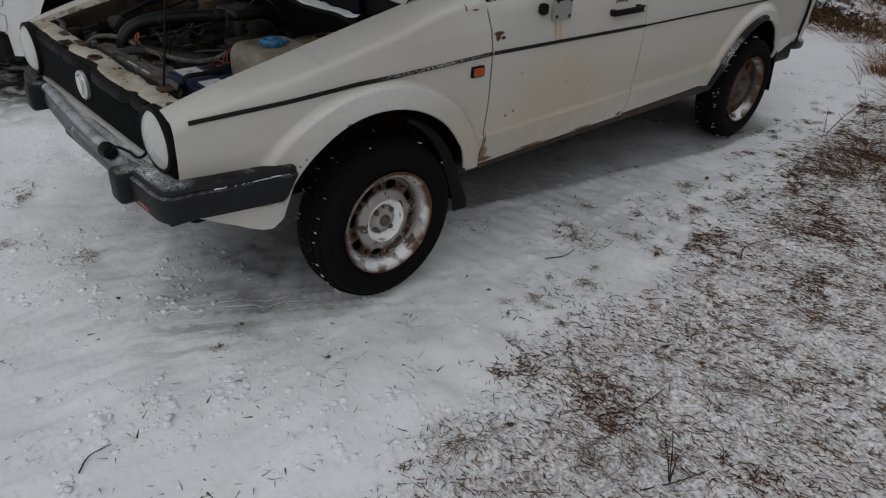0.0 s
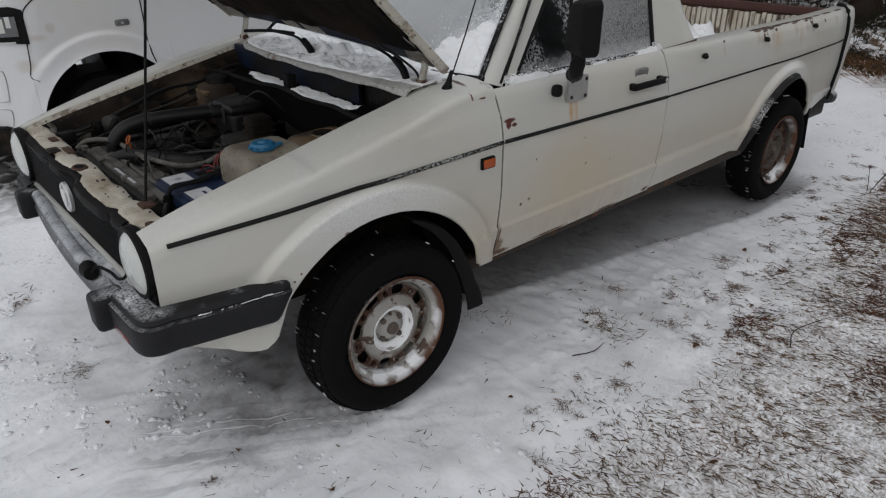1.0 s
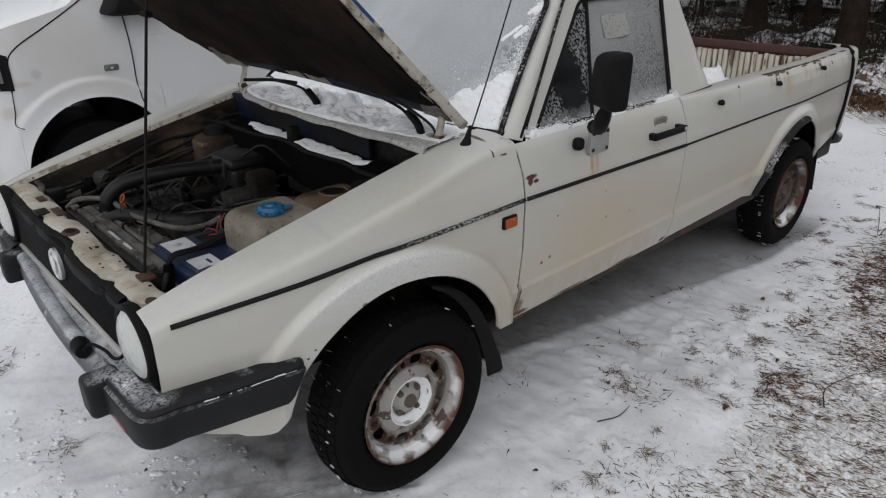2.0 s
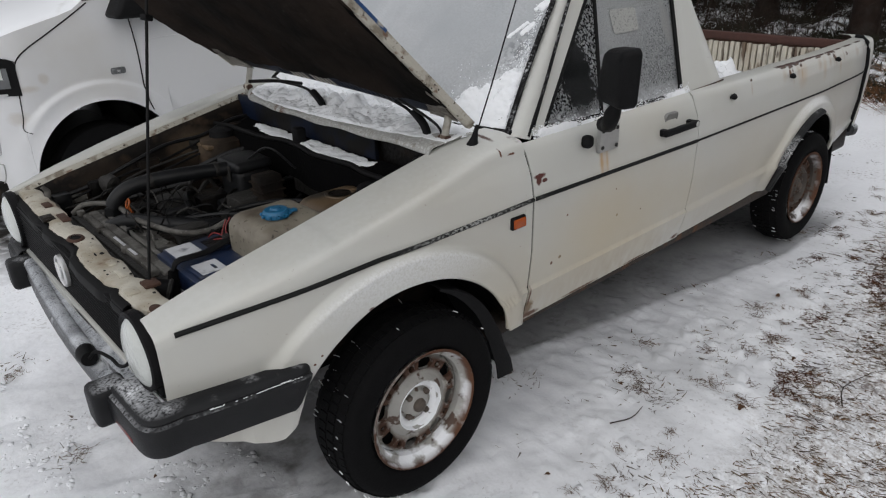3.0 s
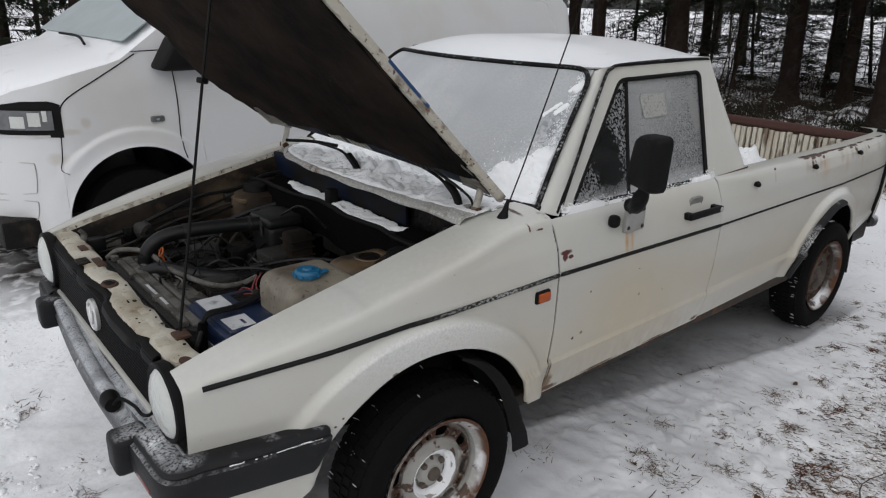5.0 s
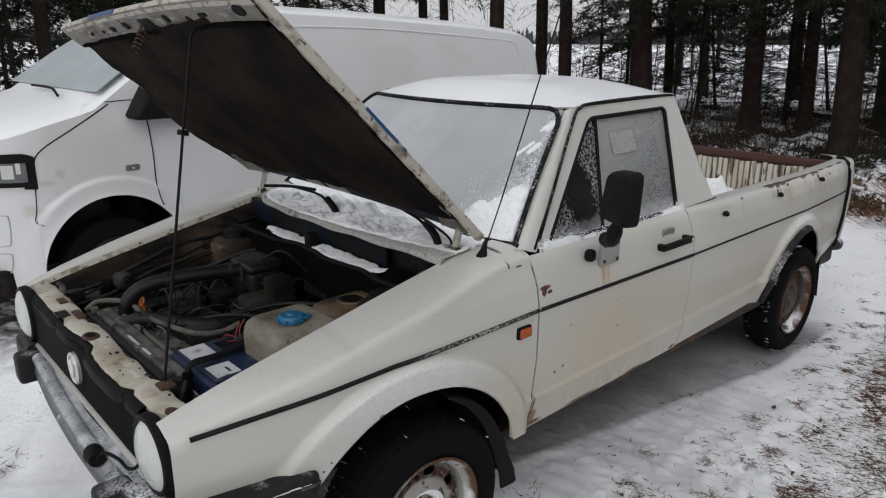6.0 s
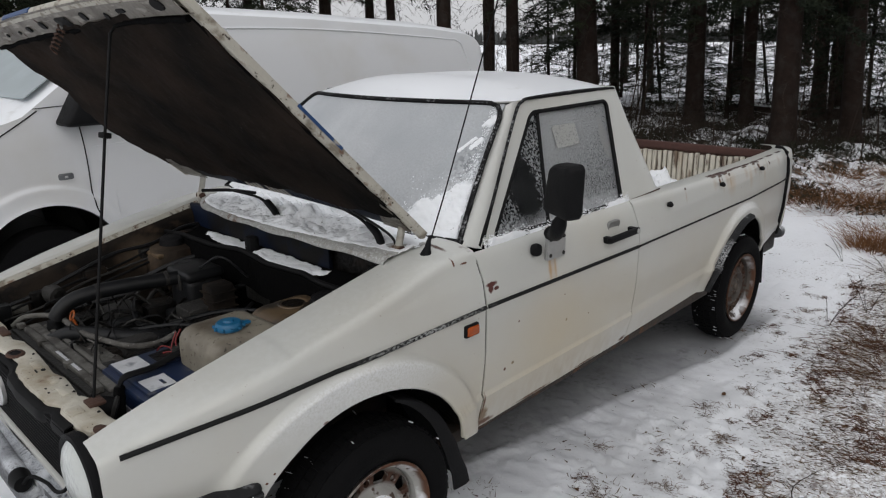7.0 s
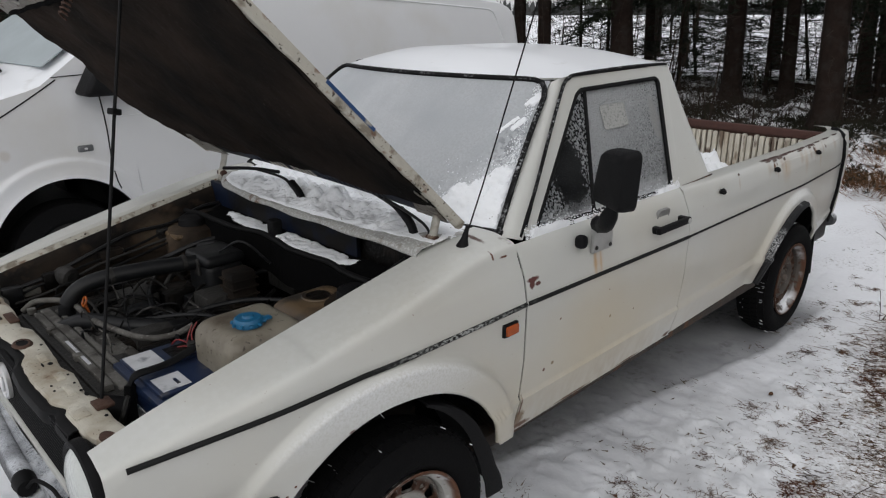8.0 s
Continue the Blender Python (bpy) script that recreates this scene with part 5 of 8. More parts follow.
# ---- wheels ----
def wheel(at, sign, paint):
    hub = thing("wheel", "", "")
    for k in ("label", "category"):
        if k in hub:
            del hub[k]
    hub.parent = truck
    hub.location = at
    hub.rotation_euler = (0, 0, 0 if sign < 0 else math.pi)
    # height runs outward from the wheel's middle plane
    tyre = part("tyre", lathe([(0.178, 0.055), (0.187, 0.068), (0.204, 0.078), (0.232, 0.084), (0.250, 0.082), (0.261, 0.077), (0.270, 0.068), (0.2775, 0.055), (0.2825, 0.038), (0.285, 0.0), (0.2835, -0.050),
                               (0.279, -0.066), (0.258, -0.082), (0.225, -0.080), (0.18, -0.066), (0.168, -0.05)], 72), RUBBER, hub, "black winter tyre")
    bm = bmesh.new()
    for k in range(64):
        a = 2 * math.pi * k / 64
        for y0, y1, sh in ((-0.062, -0.038, 0.03), (-0.032, -0.003, -0.02), (0.003, 0.034, 0.02), (0.040, 0.070, -0.03)):
            q = Matrix.Rotation(-(a + sh), 4, "Y") @ Matrix.Translation((0.2855 if abs(y0 + y1) < 0.09 else 0.2835, 0, 0)) @ Matrix.Rotation(0.0 if abs(y0 + y1) < 0.09 else 0.12 * (1 if y0 > 0 else -1), 4, "Z")
            box(-0.004, 0.003, y0, y1, -0.0105, 0.0105, 0.0, bm, m=q)
    tread = part("tread", bm, RUBBER, hub, "", smooth=False)
    rs = random.Random(int(at[0] * 100 + sign))
    bm = bmesh.new()
    for k in range(96):
        a = 2 * math.pi * (k + rs.uniform(-0.3, 0.3)) / 96
        # most of it sits on the face that rolls forward
        front = 0.35 + 0.65 * max(0.0, -math.cos(a))
        for y0, chance in ((-0.064, 0.42), (-0.036, 0.22), (-0.008, 0.16), (0.024, 0.16), (0.048, 0.16)):
            if rs.random() > chance * front:
                continue
            w = rs.uniform(0.009, 0.024)
            q = Matrix.Rotation(-a, 4, "Y") @ Matrix.Translation((0.2795 if y0 < -0.06 else 0.2856, 0, 0)) @ Matrix.Rotation(rs.uniform(-0.25, 0.25), 4, "X")
            box(-0.002, 0.0010, y0, y0 + w, -0.0003, rs.uniform(0.0001, 0.0004), 0.0, bm, m=q @ Matrix.Rotation(0.10 if y0 < -0.06 else 0.0, 4, "Z") @ Matrix.Translation((0.006 if y0 < -0.06 else 0.0, rs.uniform(-0.003, 0.008), 0)))
    crumbs = part("tread_snow", bm, SNOW_MAT, hub, "crumbs of snow in the tread", smooth=False)
    crumbs["kind"] = "stuff"
    rim = part("rim", lathe([(0.192, 0.070), (0.196, 0.076), (0.193, 0.080), (0.186, 0.076), (0.181, 0.062), (0.172, 0.050), (0.166, 0.046), (0.163, 0.020), (0.160, -0.04), (0.17, -0.06)], 64), paint, hub, "rust-rimmed cream steel rim with snow")
    # dished disc with round openings
    disc_profile = [(0.030, 0.042), (0.036, 0.040), (0.044, 0.030), (0.050, 0.022), (0.070, 0.026), (0.078, 0.046), (0.084, 0.050), (0.092, 0.046), (0.100, 0.036), (0.108, 0.031), (0.120, 0.036), (0.138, 0.039), (0.152, 0.034), (0.160, 0.026), (0.165, 0.014)]
    inner = lathe([(0.0, 0.042)] + [q for q in disc_profile if q[0] <= 0.108], 96)
    disc = part("wheel_disc", inner, paint, hub, "stamped cream steel disc, rusty round its holes")
    bm = bmesh.new()
    for k in range(16):
        a0, big = 2 * math.pi * (k + 0.35) / 16, k % 2
        half = math.pi / 16 * (1.28 if big else 0.72)
        long, tall, power = (0.0270, 0.0185, 3.2) if big else (0.0100, 0.0100, 2.0)

        def spot(dx, dr, sink=0.0):
            rr = 0.134 + dr
            aa = a0 + dx / 0.134
            return bm.verts.new((rr * math.cos(aa), -(lerp(rr, disc_profile) - sink), rr * math.sin(aa)))

        rim_pts, hole_pts = [], []
        for j in range(32):
            q = 2 * math.pi * j / 32
            c, s = math.cos(q), math.sin(q)
            f = 1 / max(abs(c), abs(s))
            rim_pts.append((c * f * half * 0.134, s * f * 0.026))
            f = (abs(c) ** power + abs(s) ** power) ** (-1 / power)
            hole_pts.append((c * f * long, s * f * tall))
        rings = []
        for t, sink in ((0.0, 0.0), (0.4, 0.0), (0.75, -0.0005), (0.93, -0.0020), (1.0, 0.0010), (0.97, 0.012)):
            rings.append([spot(p[0] + (h[0] - p[0]) * t, p[1] + (h[1] - p[1]) * t, sink) for p, h in zip(rim_pts, hole_pts)])
        for x, y in zip(rings, rings[1:]):
            for j in range(32):
                bm.faces.new((x[j], x[(j + 1) % 32], y[(j + 1) % 32], y[j]))
    bmesh.ops.remove_doubles(bm, verts=bm.verts, dist=0.0004)
    part("disc_ring", bm, paint, hub, "pierced ring of the disc")
    part("disc_edge", lathe([(0.159, 0.027), (0.1605, 0.024), (0.165, 0.014), (0.166, 0.0)], 64), paint, hub)
    part("brake_drum", lathe([(0.0, 0.004), (0.10, 0.004), (0.155, 0.002), (0.158, -0.03)], 40), SEAL, hub, "dark brake behind the holes")
    for k in range(4):
        a = 2 * math.pi * (k + 0.45) / 4
        part("wheel_bolt", lathe([(0, 0.014), (0.007, 0.014), (0.0105, 0.010), (0.0105, 0.0)], 6, m=pose(0.047 * math.cos(a), -0.030, 0.046 * math.sin(a))), HUB, hub)
    part("grease_cap", lathe([(0, 0.056), (0.006, 0.057), (0.016, 0.055), (0.021, 0.050), (0.023, 0.038), (0.036, 0.036), (0.040, 0.030)], 24), HUB, hub, "grey-brown centre cap")
    bm = lathe([(0.056, 0.024), (0.060, 0.030), (0.068, 0.032), (0.074, 0.034), (0.079, 0.047), (0.081, 0.048)], 48)
    for v in bm.verts:
        v.co.y -= 0.0025 + 0.004 * noise.noise(v.co * 40)
        v.co.x, v.co.z = v.co.x * (1 + 0.05 * noise.noise(v.co * 30)), v.co.z * (1 + 0.05 * noise.noise(v.co * 30))
    if paint == RIM:
        part("wheel_snow", bm, SNOW_MAT, hub, "ring of snow in the wheel dish", solid=0.003)
    # steel inside the tyre, scaled to fit the camera's view
    for piece in hub.children:
        if piece not in (tyre, tread, crumbs):
            piece.scale = (0.95, 1.0, 0.95)
    return hub


for x, y, z in ((0.0, 0.742, 0.285), (2.600, 0.698, 0.283)):
    for sign in (-1, 1):
        wheel((x, sign * y, z), sign, RIM if x < 1 else RIM_BROWN)
# mud flaps and axles
for sign in (-1, 1):
    flap_line = [(-0.03 + 0.362 * math.cos(a), 0.295 + 0.362 * math.sin(a)) for a in np.linspace(1.25, 0.42, 9)] + [(0.325, 0.40), (0.350, 0.33), (0.374, 0.28), (0.386, 0.228)]
    rows = []
    for k, (x, z) in enumerate(flap_line):
        wide = lerp(k, [(0, 0.012), (4, 0.035), (8, 0.05), (12, 0.072)])
        inner = (Vector((-0.01, 0.0, 0.275)) - Vector((x, 0, z))).normalized() * wide
        if k > 9:
            inner = Vector((-wide, 0, 0))
        rows.append([(x + inner.x, sign * 0.798, z + inner.z), (x + inner.x * 0.3, sign * 0.802, z + inner.z * 0.3), (x - 0.003, sign * 0.798, z), (x, sign * 0.785, z), (x, sign * 0.72, z), (x, sign * 0.60, z)])
    flap = sheet(rows)
    part("mud_flap", flap, BLACK, truck, "black mud flap and liner", solid=0.006)
    flap = sheet([[(2.955 + 0.05 * t, sign * y, 0.50 - 0.30 * t) for y in (0.56, 0.62, 0.68, 0.74)] for t in np.linspace(0, 1, 6)])
    part("mud_flap", flap, BLACK, truck, "black mud flap", solid=0.006)
for x in (0.0, 2.615):
    part("axle", tube([(x, -0.66, 0.285), (x, 0.66, 0.285)], 0.03, curve=0), GRIME, truck)

# ---- underside, bay and cab inside ----
part("underbody", box(0.38, 3.28, -0.70, 0.70, 0.34, 0.46, 0.02), GRIME, truck, "black underbody")
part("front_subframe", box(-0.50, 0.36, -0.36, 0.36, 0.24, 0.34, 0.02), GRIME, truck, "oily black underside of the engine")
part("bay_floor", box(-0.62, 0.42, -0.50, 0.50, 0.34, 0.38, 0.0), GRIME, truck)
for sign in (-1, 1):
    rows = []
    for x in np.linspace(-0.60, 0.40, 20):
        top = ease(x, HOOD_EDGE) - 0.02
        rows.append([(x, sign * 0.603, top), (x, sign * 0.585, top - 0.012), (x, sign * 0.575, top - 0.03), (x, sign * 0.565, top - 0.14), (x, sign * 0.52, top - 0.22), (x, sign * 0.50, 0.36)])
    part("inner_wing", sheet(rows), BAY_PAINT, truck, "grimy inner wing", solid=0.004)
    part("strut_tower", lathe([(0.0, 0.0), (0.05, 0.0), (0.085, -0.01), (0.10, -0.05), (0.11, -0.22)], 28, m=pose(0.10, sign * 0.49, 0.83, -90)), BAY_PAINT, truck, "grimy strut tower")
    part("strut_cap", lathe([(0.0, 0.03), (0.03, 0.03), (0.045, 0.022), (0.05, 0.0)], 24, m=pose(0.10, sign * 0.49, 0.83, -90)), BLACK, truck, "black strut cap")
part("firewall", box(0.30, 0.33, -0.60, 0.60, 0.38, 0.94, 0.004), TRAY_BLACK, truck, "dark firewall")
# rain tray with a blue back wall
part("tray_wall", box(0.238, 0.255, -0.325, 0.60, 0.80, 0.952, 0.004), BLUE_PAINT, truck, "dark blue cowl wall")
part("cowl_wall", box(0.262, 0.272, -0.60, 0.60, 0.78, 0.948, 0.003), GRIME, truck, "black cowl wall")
def tray_edge(y):
    return 0.146 + 0.014 * math.sin(y * 7 + 1) + 0.012 * math.sin(y * 17) - 0.03 * y


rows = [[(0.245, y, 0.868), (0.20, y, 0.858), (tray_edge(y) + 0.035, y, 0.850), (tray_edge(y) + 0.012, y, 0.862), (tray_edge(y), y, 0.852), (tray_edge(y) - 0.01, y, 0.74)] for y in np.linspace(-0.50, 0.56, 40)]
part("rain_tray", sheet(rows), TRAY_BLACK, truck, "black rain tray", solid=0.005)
part("tray_seal", tube([(tray_edge(y) + 0.004, y, 0.862 + 0.008 * noise.noise((y * 8, 0, 7))) for y in np.linspace(-0.50, 0.58, 40)], 0.009, curve=0), SEAL, truck, "black rubber bead")
part("tray_post", box(0.175, 0.215, 0.045, 0.085, 0.85, 0.915, 0.008), BLACK, truck, "black post")

# engine and its fittings
engine = part("engine_block", box(-0.36, 0.00, -0.12, 0.42, 0.36, 0.60, 0.03), GRIME, truck, "oily engine block")
part("valve_cover", box(-0.30, -0.12, -0.16, 0.36, 0.58, 0.66, 0.03, seg=3), CAST, engine, "dirty cast valve cover")
part("intake_manifold", box(-0.10, 0.05, -0.12, 0.30, 0.58, 0.66, 0.02), CAST, engine)
rnd = random.Random(5)
for k in range(26):
    x, y, z = rnd.uniform(-0.40, 0.10), rnd.uniform(-0.20, 0.40), rnd.uniform(0.58, 0.70)
    s = [rnd.uniform(0.02, 0.06) for _ in range(3)]
    part("engine_fitting", box(x - s[0], x + s[0], y - s[1], y + s[1], z - s[2], z + s[2] * 0.5, 0.010, m=None), rnd.choice((GRIME, CAST, GRIME, HOSE)), engine)
airbox = part("air_filter_box", box(-0.045, 0.085, 0.085, 0.235, 0.64, 0.800, 0.022, seg=3), HOSE, truck, "grey-black air filter box")
part("filter_lid", box(-0.050, 0.090, 0.080, 0.240, 0.790, 0.828, 0.016, seg=3), HOSE, airbox)
part("filter_clip", box(-0.055, -0.046, 0.13, 0.16, 0.76, 0.815, 0.003), CAST, airbox)
part("filter_snorkel", tube([(0.06, 0.22, 0.78), (0.08, 0.28, 0.79), (0.07, 0.36, 0.77)], 0.026, sides=12), HOSE, airbox)
brown_box = part("regulator_box", box(-0.030, 0.055, -0.045, 0.030, 0.60, 0.805, 0.012), BAY_PAINT, truck, "dull brown ribbed box")
for k in range(6):
    part("rib", box(-0.034, 0.059, -0.049, 0.034, 0.64 + k * 0.027, 0.646 + k * 0.027, 0.001), BAY_PAINT, brown_box)
part("intake_hose", tube([(-0.425, 0.235, 0.62), (-0.425, 0.232, 0.72), (-0.395, 0.225, 0.775), (-0.33, 0.215, 0.800), (-0.20, 0.19, 0.806), (-0.04, 0.16, 0.800)], 0.0245, sides=14), HOSE, truck, "thick grey-black intake hose")
for x, y in ((-0.09, 0.168), (-0.30, 0.208)):
    part("hose_clamp", tube([(x, y + 0.001, 0.804), (x + 0.012, y, 0.804)], 0.0265, curve=0, sides=16), CAST, truck)
rad = part("radiator", box(-0.520, -0.435, -0.36, 0.32, 0.40, 0.705, 0.008), CAST, truck, "dusty radiator")
part("radiator_top", box(-0.545, -0.425, -0.37, 0.33, 0.690, 0.712, 0.008), CAST, rad, "grimy radiator top")
part("shroud_rib", box(-0.482, -0.452, -0.34, 0.30, 0.708, 0.722, 0.006, seg=3), DUSTY, rad)
part("shroud_rib", box(-0.446, -0.430, -0.32, 0.28, 0.708, 0.717, 0.004), DUSTY, rad)
part("shroud_rib", box(-0.505, -0.485, -0.30, 0.27, 0.712, 0.727, 0.004), DUSTY, rad)
part("shroud_rib", box(-0.530, -0.524, -0.34, 0.30, 0.712, 0.724, 0.002), CAST, rad)
part("rad_sticker", box(-0.499, -0.491, -0.18, 0.0, 0.7268, 0.7280, 0.0), LABEL, rad, "faded sticker strip")
for y in (-0.33, -0.12, 0.10, 0.29):
    part("shroud_clip", box(-0.512, -0.49, y, y + 0.022, 0.714, 0.732, 0.003), DUSTY, rad)
part("fan_shroud", box(-0.455, -0.355, -0.30, 0.12, 0.45, 0.704, 0.02, seg=3), DUSTY, rad)
part("radiator_hose", tube([(-0.516, 0.341, 0.715), (-0.48, 0.32, 0.742), (-0.413, 0.253, 0.742), (-0.398, 0.14, 0.730), (-0.396, 0.024, 0.738), (-0.35, -0.14, 0.738), (-0.29, -0.20, 0.745), (-0.237, -0.22, 0.765)], 0.0085, sides=10), DUSTY, truck, "dusty grey coolant hose")
part("lower_hose", tube([(-0.46, 0.16, 0.70), (-0.41, 0.11, 0.722), (-0.34, 0.02, 0.716), (-0.24, -0.06, 0.70), (-0.18, -0.10, 0.66)], 0.026, sides=10), HOSE, truck)
dip = part("dipstick_loop", tube([(-0.388 + 0.006 * math.cos(a), 0.176 + 0.012 * math.sin(a), 0.758 + 0.013 * math.cos(a)) for a in np.linspace(0, 2 * math.pi, 18)], 0.0032, curve=0), ORANGE, truck, "orange dipstick loop")
part("dipstick_grip", tube([(-0.388, 0.174, 0.746), (-0.384, 0.168, 0.730), (-0.382, 0.165, 0.712)], [0.005, 0.006, 0.005, 0.004], sides=10), ORANGE, dip)
# brackets, bolts and boxes of the bay
part("brake_servo", lathe([(0.0, 0.05), (0.04, 0.05), (0.07, 0.035), (0.10, 0.0), (0.10, -0.04), (0.07, -0.06)], 32, m=pose(0.22, -0.30, 0.76, 0, 0, 90)), GRIME, truck, "black brake servo")
part("master_cylinder", box(0.06, 0.16, -0.325, -0.275, 0.74, 0.785, 0.012), CAST, truck, "dirty brake cylinder")
for x, y, z, sx, sy, sz in ((-0.50, 0.53, 0.70, 0.03, 0.02, 0.035), (-0.38, 0.545, 0.72, 0.025, 0.015, 0.03), (-0.18, 0.545, 0.76, 0.04, 0.02, 0.025), (0.02, 0.55, 0.80, 0.03, 0.015, 0.02), (0.18, 0.53, 0.83, 0.03, 0.02, 0.03), (-0.44, 0.36, 0.60, 0.05, 0.06, 0.08), (-0.30, 0.44, 0.58, 0.06, 0.05, 0.06), (0.20, 0.44, 0.76, 0.04, 0.06, 0.05), (0.20, 0.02, 0.74, 0.03, 0.08, 0.06), (-0.42, -0.18, 0.66, 0.03, 0.05, 0.05), (-0.14, -0.22, 0.66, 0.05, 0.05, 0.06), (-0.04, 0.04, 0.70, 0.06, 0.05, 0.035), (-0.20, 0.28, 0.68, 0.05, 0.06, 0.03)):
    part("bay_fitting", box(x - sx, x + sx, y - sy, y + sy, z - sz, z + sz, 0.010), rnd.choice((GRIME, CAST, HOSE, BAY_PAINT)), truck)
for sign in (-1, 1):
    rows = []
    for x in np.linspace(-0.60, 0.36, 24):
        top = ease(x, HOOD_EDGE)
        rows.append([(x, sign * 0.604, top - 0.010), (x, sign * 0.599, top - 0.016), (x, sign * 0.590, top - 0.034 - 0.004 * noise.noise((x * 9, 0, 1))), (x, sign * 0.586, top - 0.052)])
    part("wing_flange", sheet(rows), HOOD_LIP, truck, "scuffed pale wing flange", solid=0.003)
part("horn", lathe([(0.0, 0.03), (0.018, 0.034), (0.030, 0.028), (0.034, 0.0), (0.020, -0.03), (0.0, -0.034)], 24, m=pose(-0.34, 0.52, 0.735, 10, 0, 20)), CAST, truck, "dusty horn on the inner wing")
part("front_bracket", tube([(-0.555, 0.50, 0.78), (-0.545, 0.49, 0.765), (-0.55, 0.475, 0.74), (-0.535, 0.465, 0.715), (-0.54, 0.45, 0.69)], 0.011, flat=0.45), DUSTY, truck, "bent pale bracket")
part("cooler_plug", lathe([(0.0, 0.016), (0.026, 0.016), (0.029, 0.010), (0.029, -0.05)], 28, m=pose(-0.505, -0.40, 0.700, 18, 0, 60)), BLACK, truck, "black radiator plug")
part("plug_ring", lathe([(0.026, 0.012), (0.031, 0.014), (0.033, 0.008), (0.030, 0.004)], 28, m=pose(-0.505, -0.40, 0.700, 18, 0, 60)), CAST, truck, "dull plug ring")
for y, a, b in ((-0.08, 0.720, 0.66), (0.02, 0.748, 0.69), (0.10, 0.700, 0.67), (0.21, 0.735, 0.68)):
    part("spark_lead", tube([(-0.15, y, 0.66), (-0.19 - 0.1 * abs(y), y * 0.7 - 0.02, a), (-0.25, y * 0.9 + 0.06, b + 0.03), (-0.33 + 0.2 * y, 0.10 + 0.1 * y, b)], 0.0033, sides=6), SEAL, truck, "ignition lead")
part("distributor", lathe([(0, 0.07), (0.025, 0.07), (0.032, 0.05), (0.032, 0.0), (0.038, 0.0)], 20, m=pose(-0.36, 0.11, 0.63, -90)), BLACK, truck, "black distributor cap")
# battery
batt = part("battery", box(-0.455, -0.262, -0.500, -0.232, 0.55, 0.725, 0.010), BATTERY_BLUE, truck, "dark blue car battery")
part("battery_lid", box(-0.458, -0.258, -0.504, -0.228, 0.706, 0.734, 0.006), BATTERY_BLUE, batt, "dark blue lid")
part("battery_deck", box(-0.443, -0.275, -0.492, -0.238, 0.732, 0.7445, 0.004), BATTERY_BLUE, batt)
part("battery_label", box(-0.438, -0.366, -0.345, -0.245, 0.7440, 0.7455, 0.0), LABEL, batt, "scuffed white label")
part("battery_label", box(-0.432, -0.365, -0.478, -0.402, 0.7440, 0.7455, 0.0), LABEL, batt, "scuffed white label")
part("battery_label", box(-0.4575, -0.4550, -0.47, -0.26, 0.60, 0.675, 0.0), LABEL, batt, "scuffed silver label")
part("label_bar", box(-0.392, -0.384, -0.462, -0.432, 0.7452, 0.7462, 0.0), BATTERY_BLUE, batt)
part("lid_recess", box(-0.345, -0.285, -0.335, -0.262, 0.7440, 0.7452, 0.0), GRIME, batt)
part("lid_ridge", box(-0.362, -0.280, -0.358, -0.346, 0.742, 0.752, 0.003), BATTERY_BLUE, batt)
part("battery_strap", tube([(-0.474, -0.372, 0.57), (-0.474, -0.376, 0.70), (-0.466, -0.380, 0.748), (-0.450, -0.383, 0.762), (-0.415, -0.383, 0.762), (-0.37, -0.372, 0.758), (-0.31, -0.36, 0.766), (-0.25, -0.35, 0.772), (-0.20, -0.345, 0.765)], 0.014, flat=0.45), SEAL, batt, "black strap")
for y in (-0.47, -0.32):
    part("battery_pole", lathe([(0, 0.025), (0.010, 0.025), (0.013, 0.0)], 16, m=pose(-0.29, y, 0.742, -90)), CAST, batt)
for pts in ([(-0.315, -0.245, 0.74), (-0.305, -0.28, 0.765), (-0.285, -0.345, 0.758), (-0.275, -0.38, 0.745)], [(-0.32, -0.25, 0.73), (-0.30, -0.30, 0.752), (-0.27, -0.36, 0.752)], [(-0.254, -0.284, 0.80), (-0.275, -0.292, 0.775), (-0.28, -0.31, 0.745)], [(-0.262, -0.27, 0.79), (-0.285, -0.285, 0.76), (-0.29, -0.30, 0.74)]):
    part("red_lead", tube(pts, 0.0021), RED_WIRE, truck, "red battery lead")
# washer tank with a turquoise cap, and a stained jug behind it
bm = box(-0.305, -0.085, -0.565, -0.345, 0.62, 0.845, 0.045, seg=4)
tank = part("washer_tank", bm, TANK, truck, "yellowed plastic washer tank")
part("tank_neck", lathe([(0.030, 0.0), (0.030, 0.014)], 24, m=pose(-0.215, -0.490, 0.842, -90)), TANK, tank)
cap = part("tank_cap", lathe([(0.0, 0.020), (0.030, 0.020), (0.034, 0.016), (0.036, 0.004), (0.034, 0.0)], 28, m=pose(-0.215, -0.490, 0.848, -90)), CYAN, tank, "turquoise cap")
for k in range(10):
    a = 2 * math.pi * k / 10
    part("cap_ridge", box(-0.004, 0.006, -0.004, 0.004, -0.004, 0.004, 0.0015, m=pose(-0.215 + 0.036 * math.cos(a), -0.490 + 0.036 * math.sin(a), 0.856, 0, 0, math.degrees(a))), CYAN, tank)
part("cap_middle", lathe([(0.0, 0.006), (0.012, 0.006), (0.015, 0.0)], 16, m=pose(-0.215, -0.490, 0.8675, -90)), CYAN, tank)
part("cap_tab", box(-0.185, -0.160, -0.510, -0.492, 0.852, 0.860, 0.003), CYAN, tank)
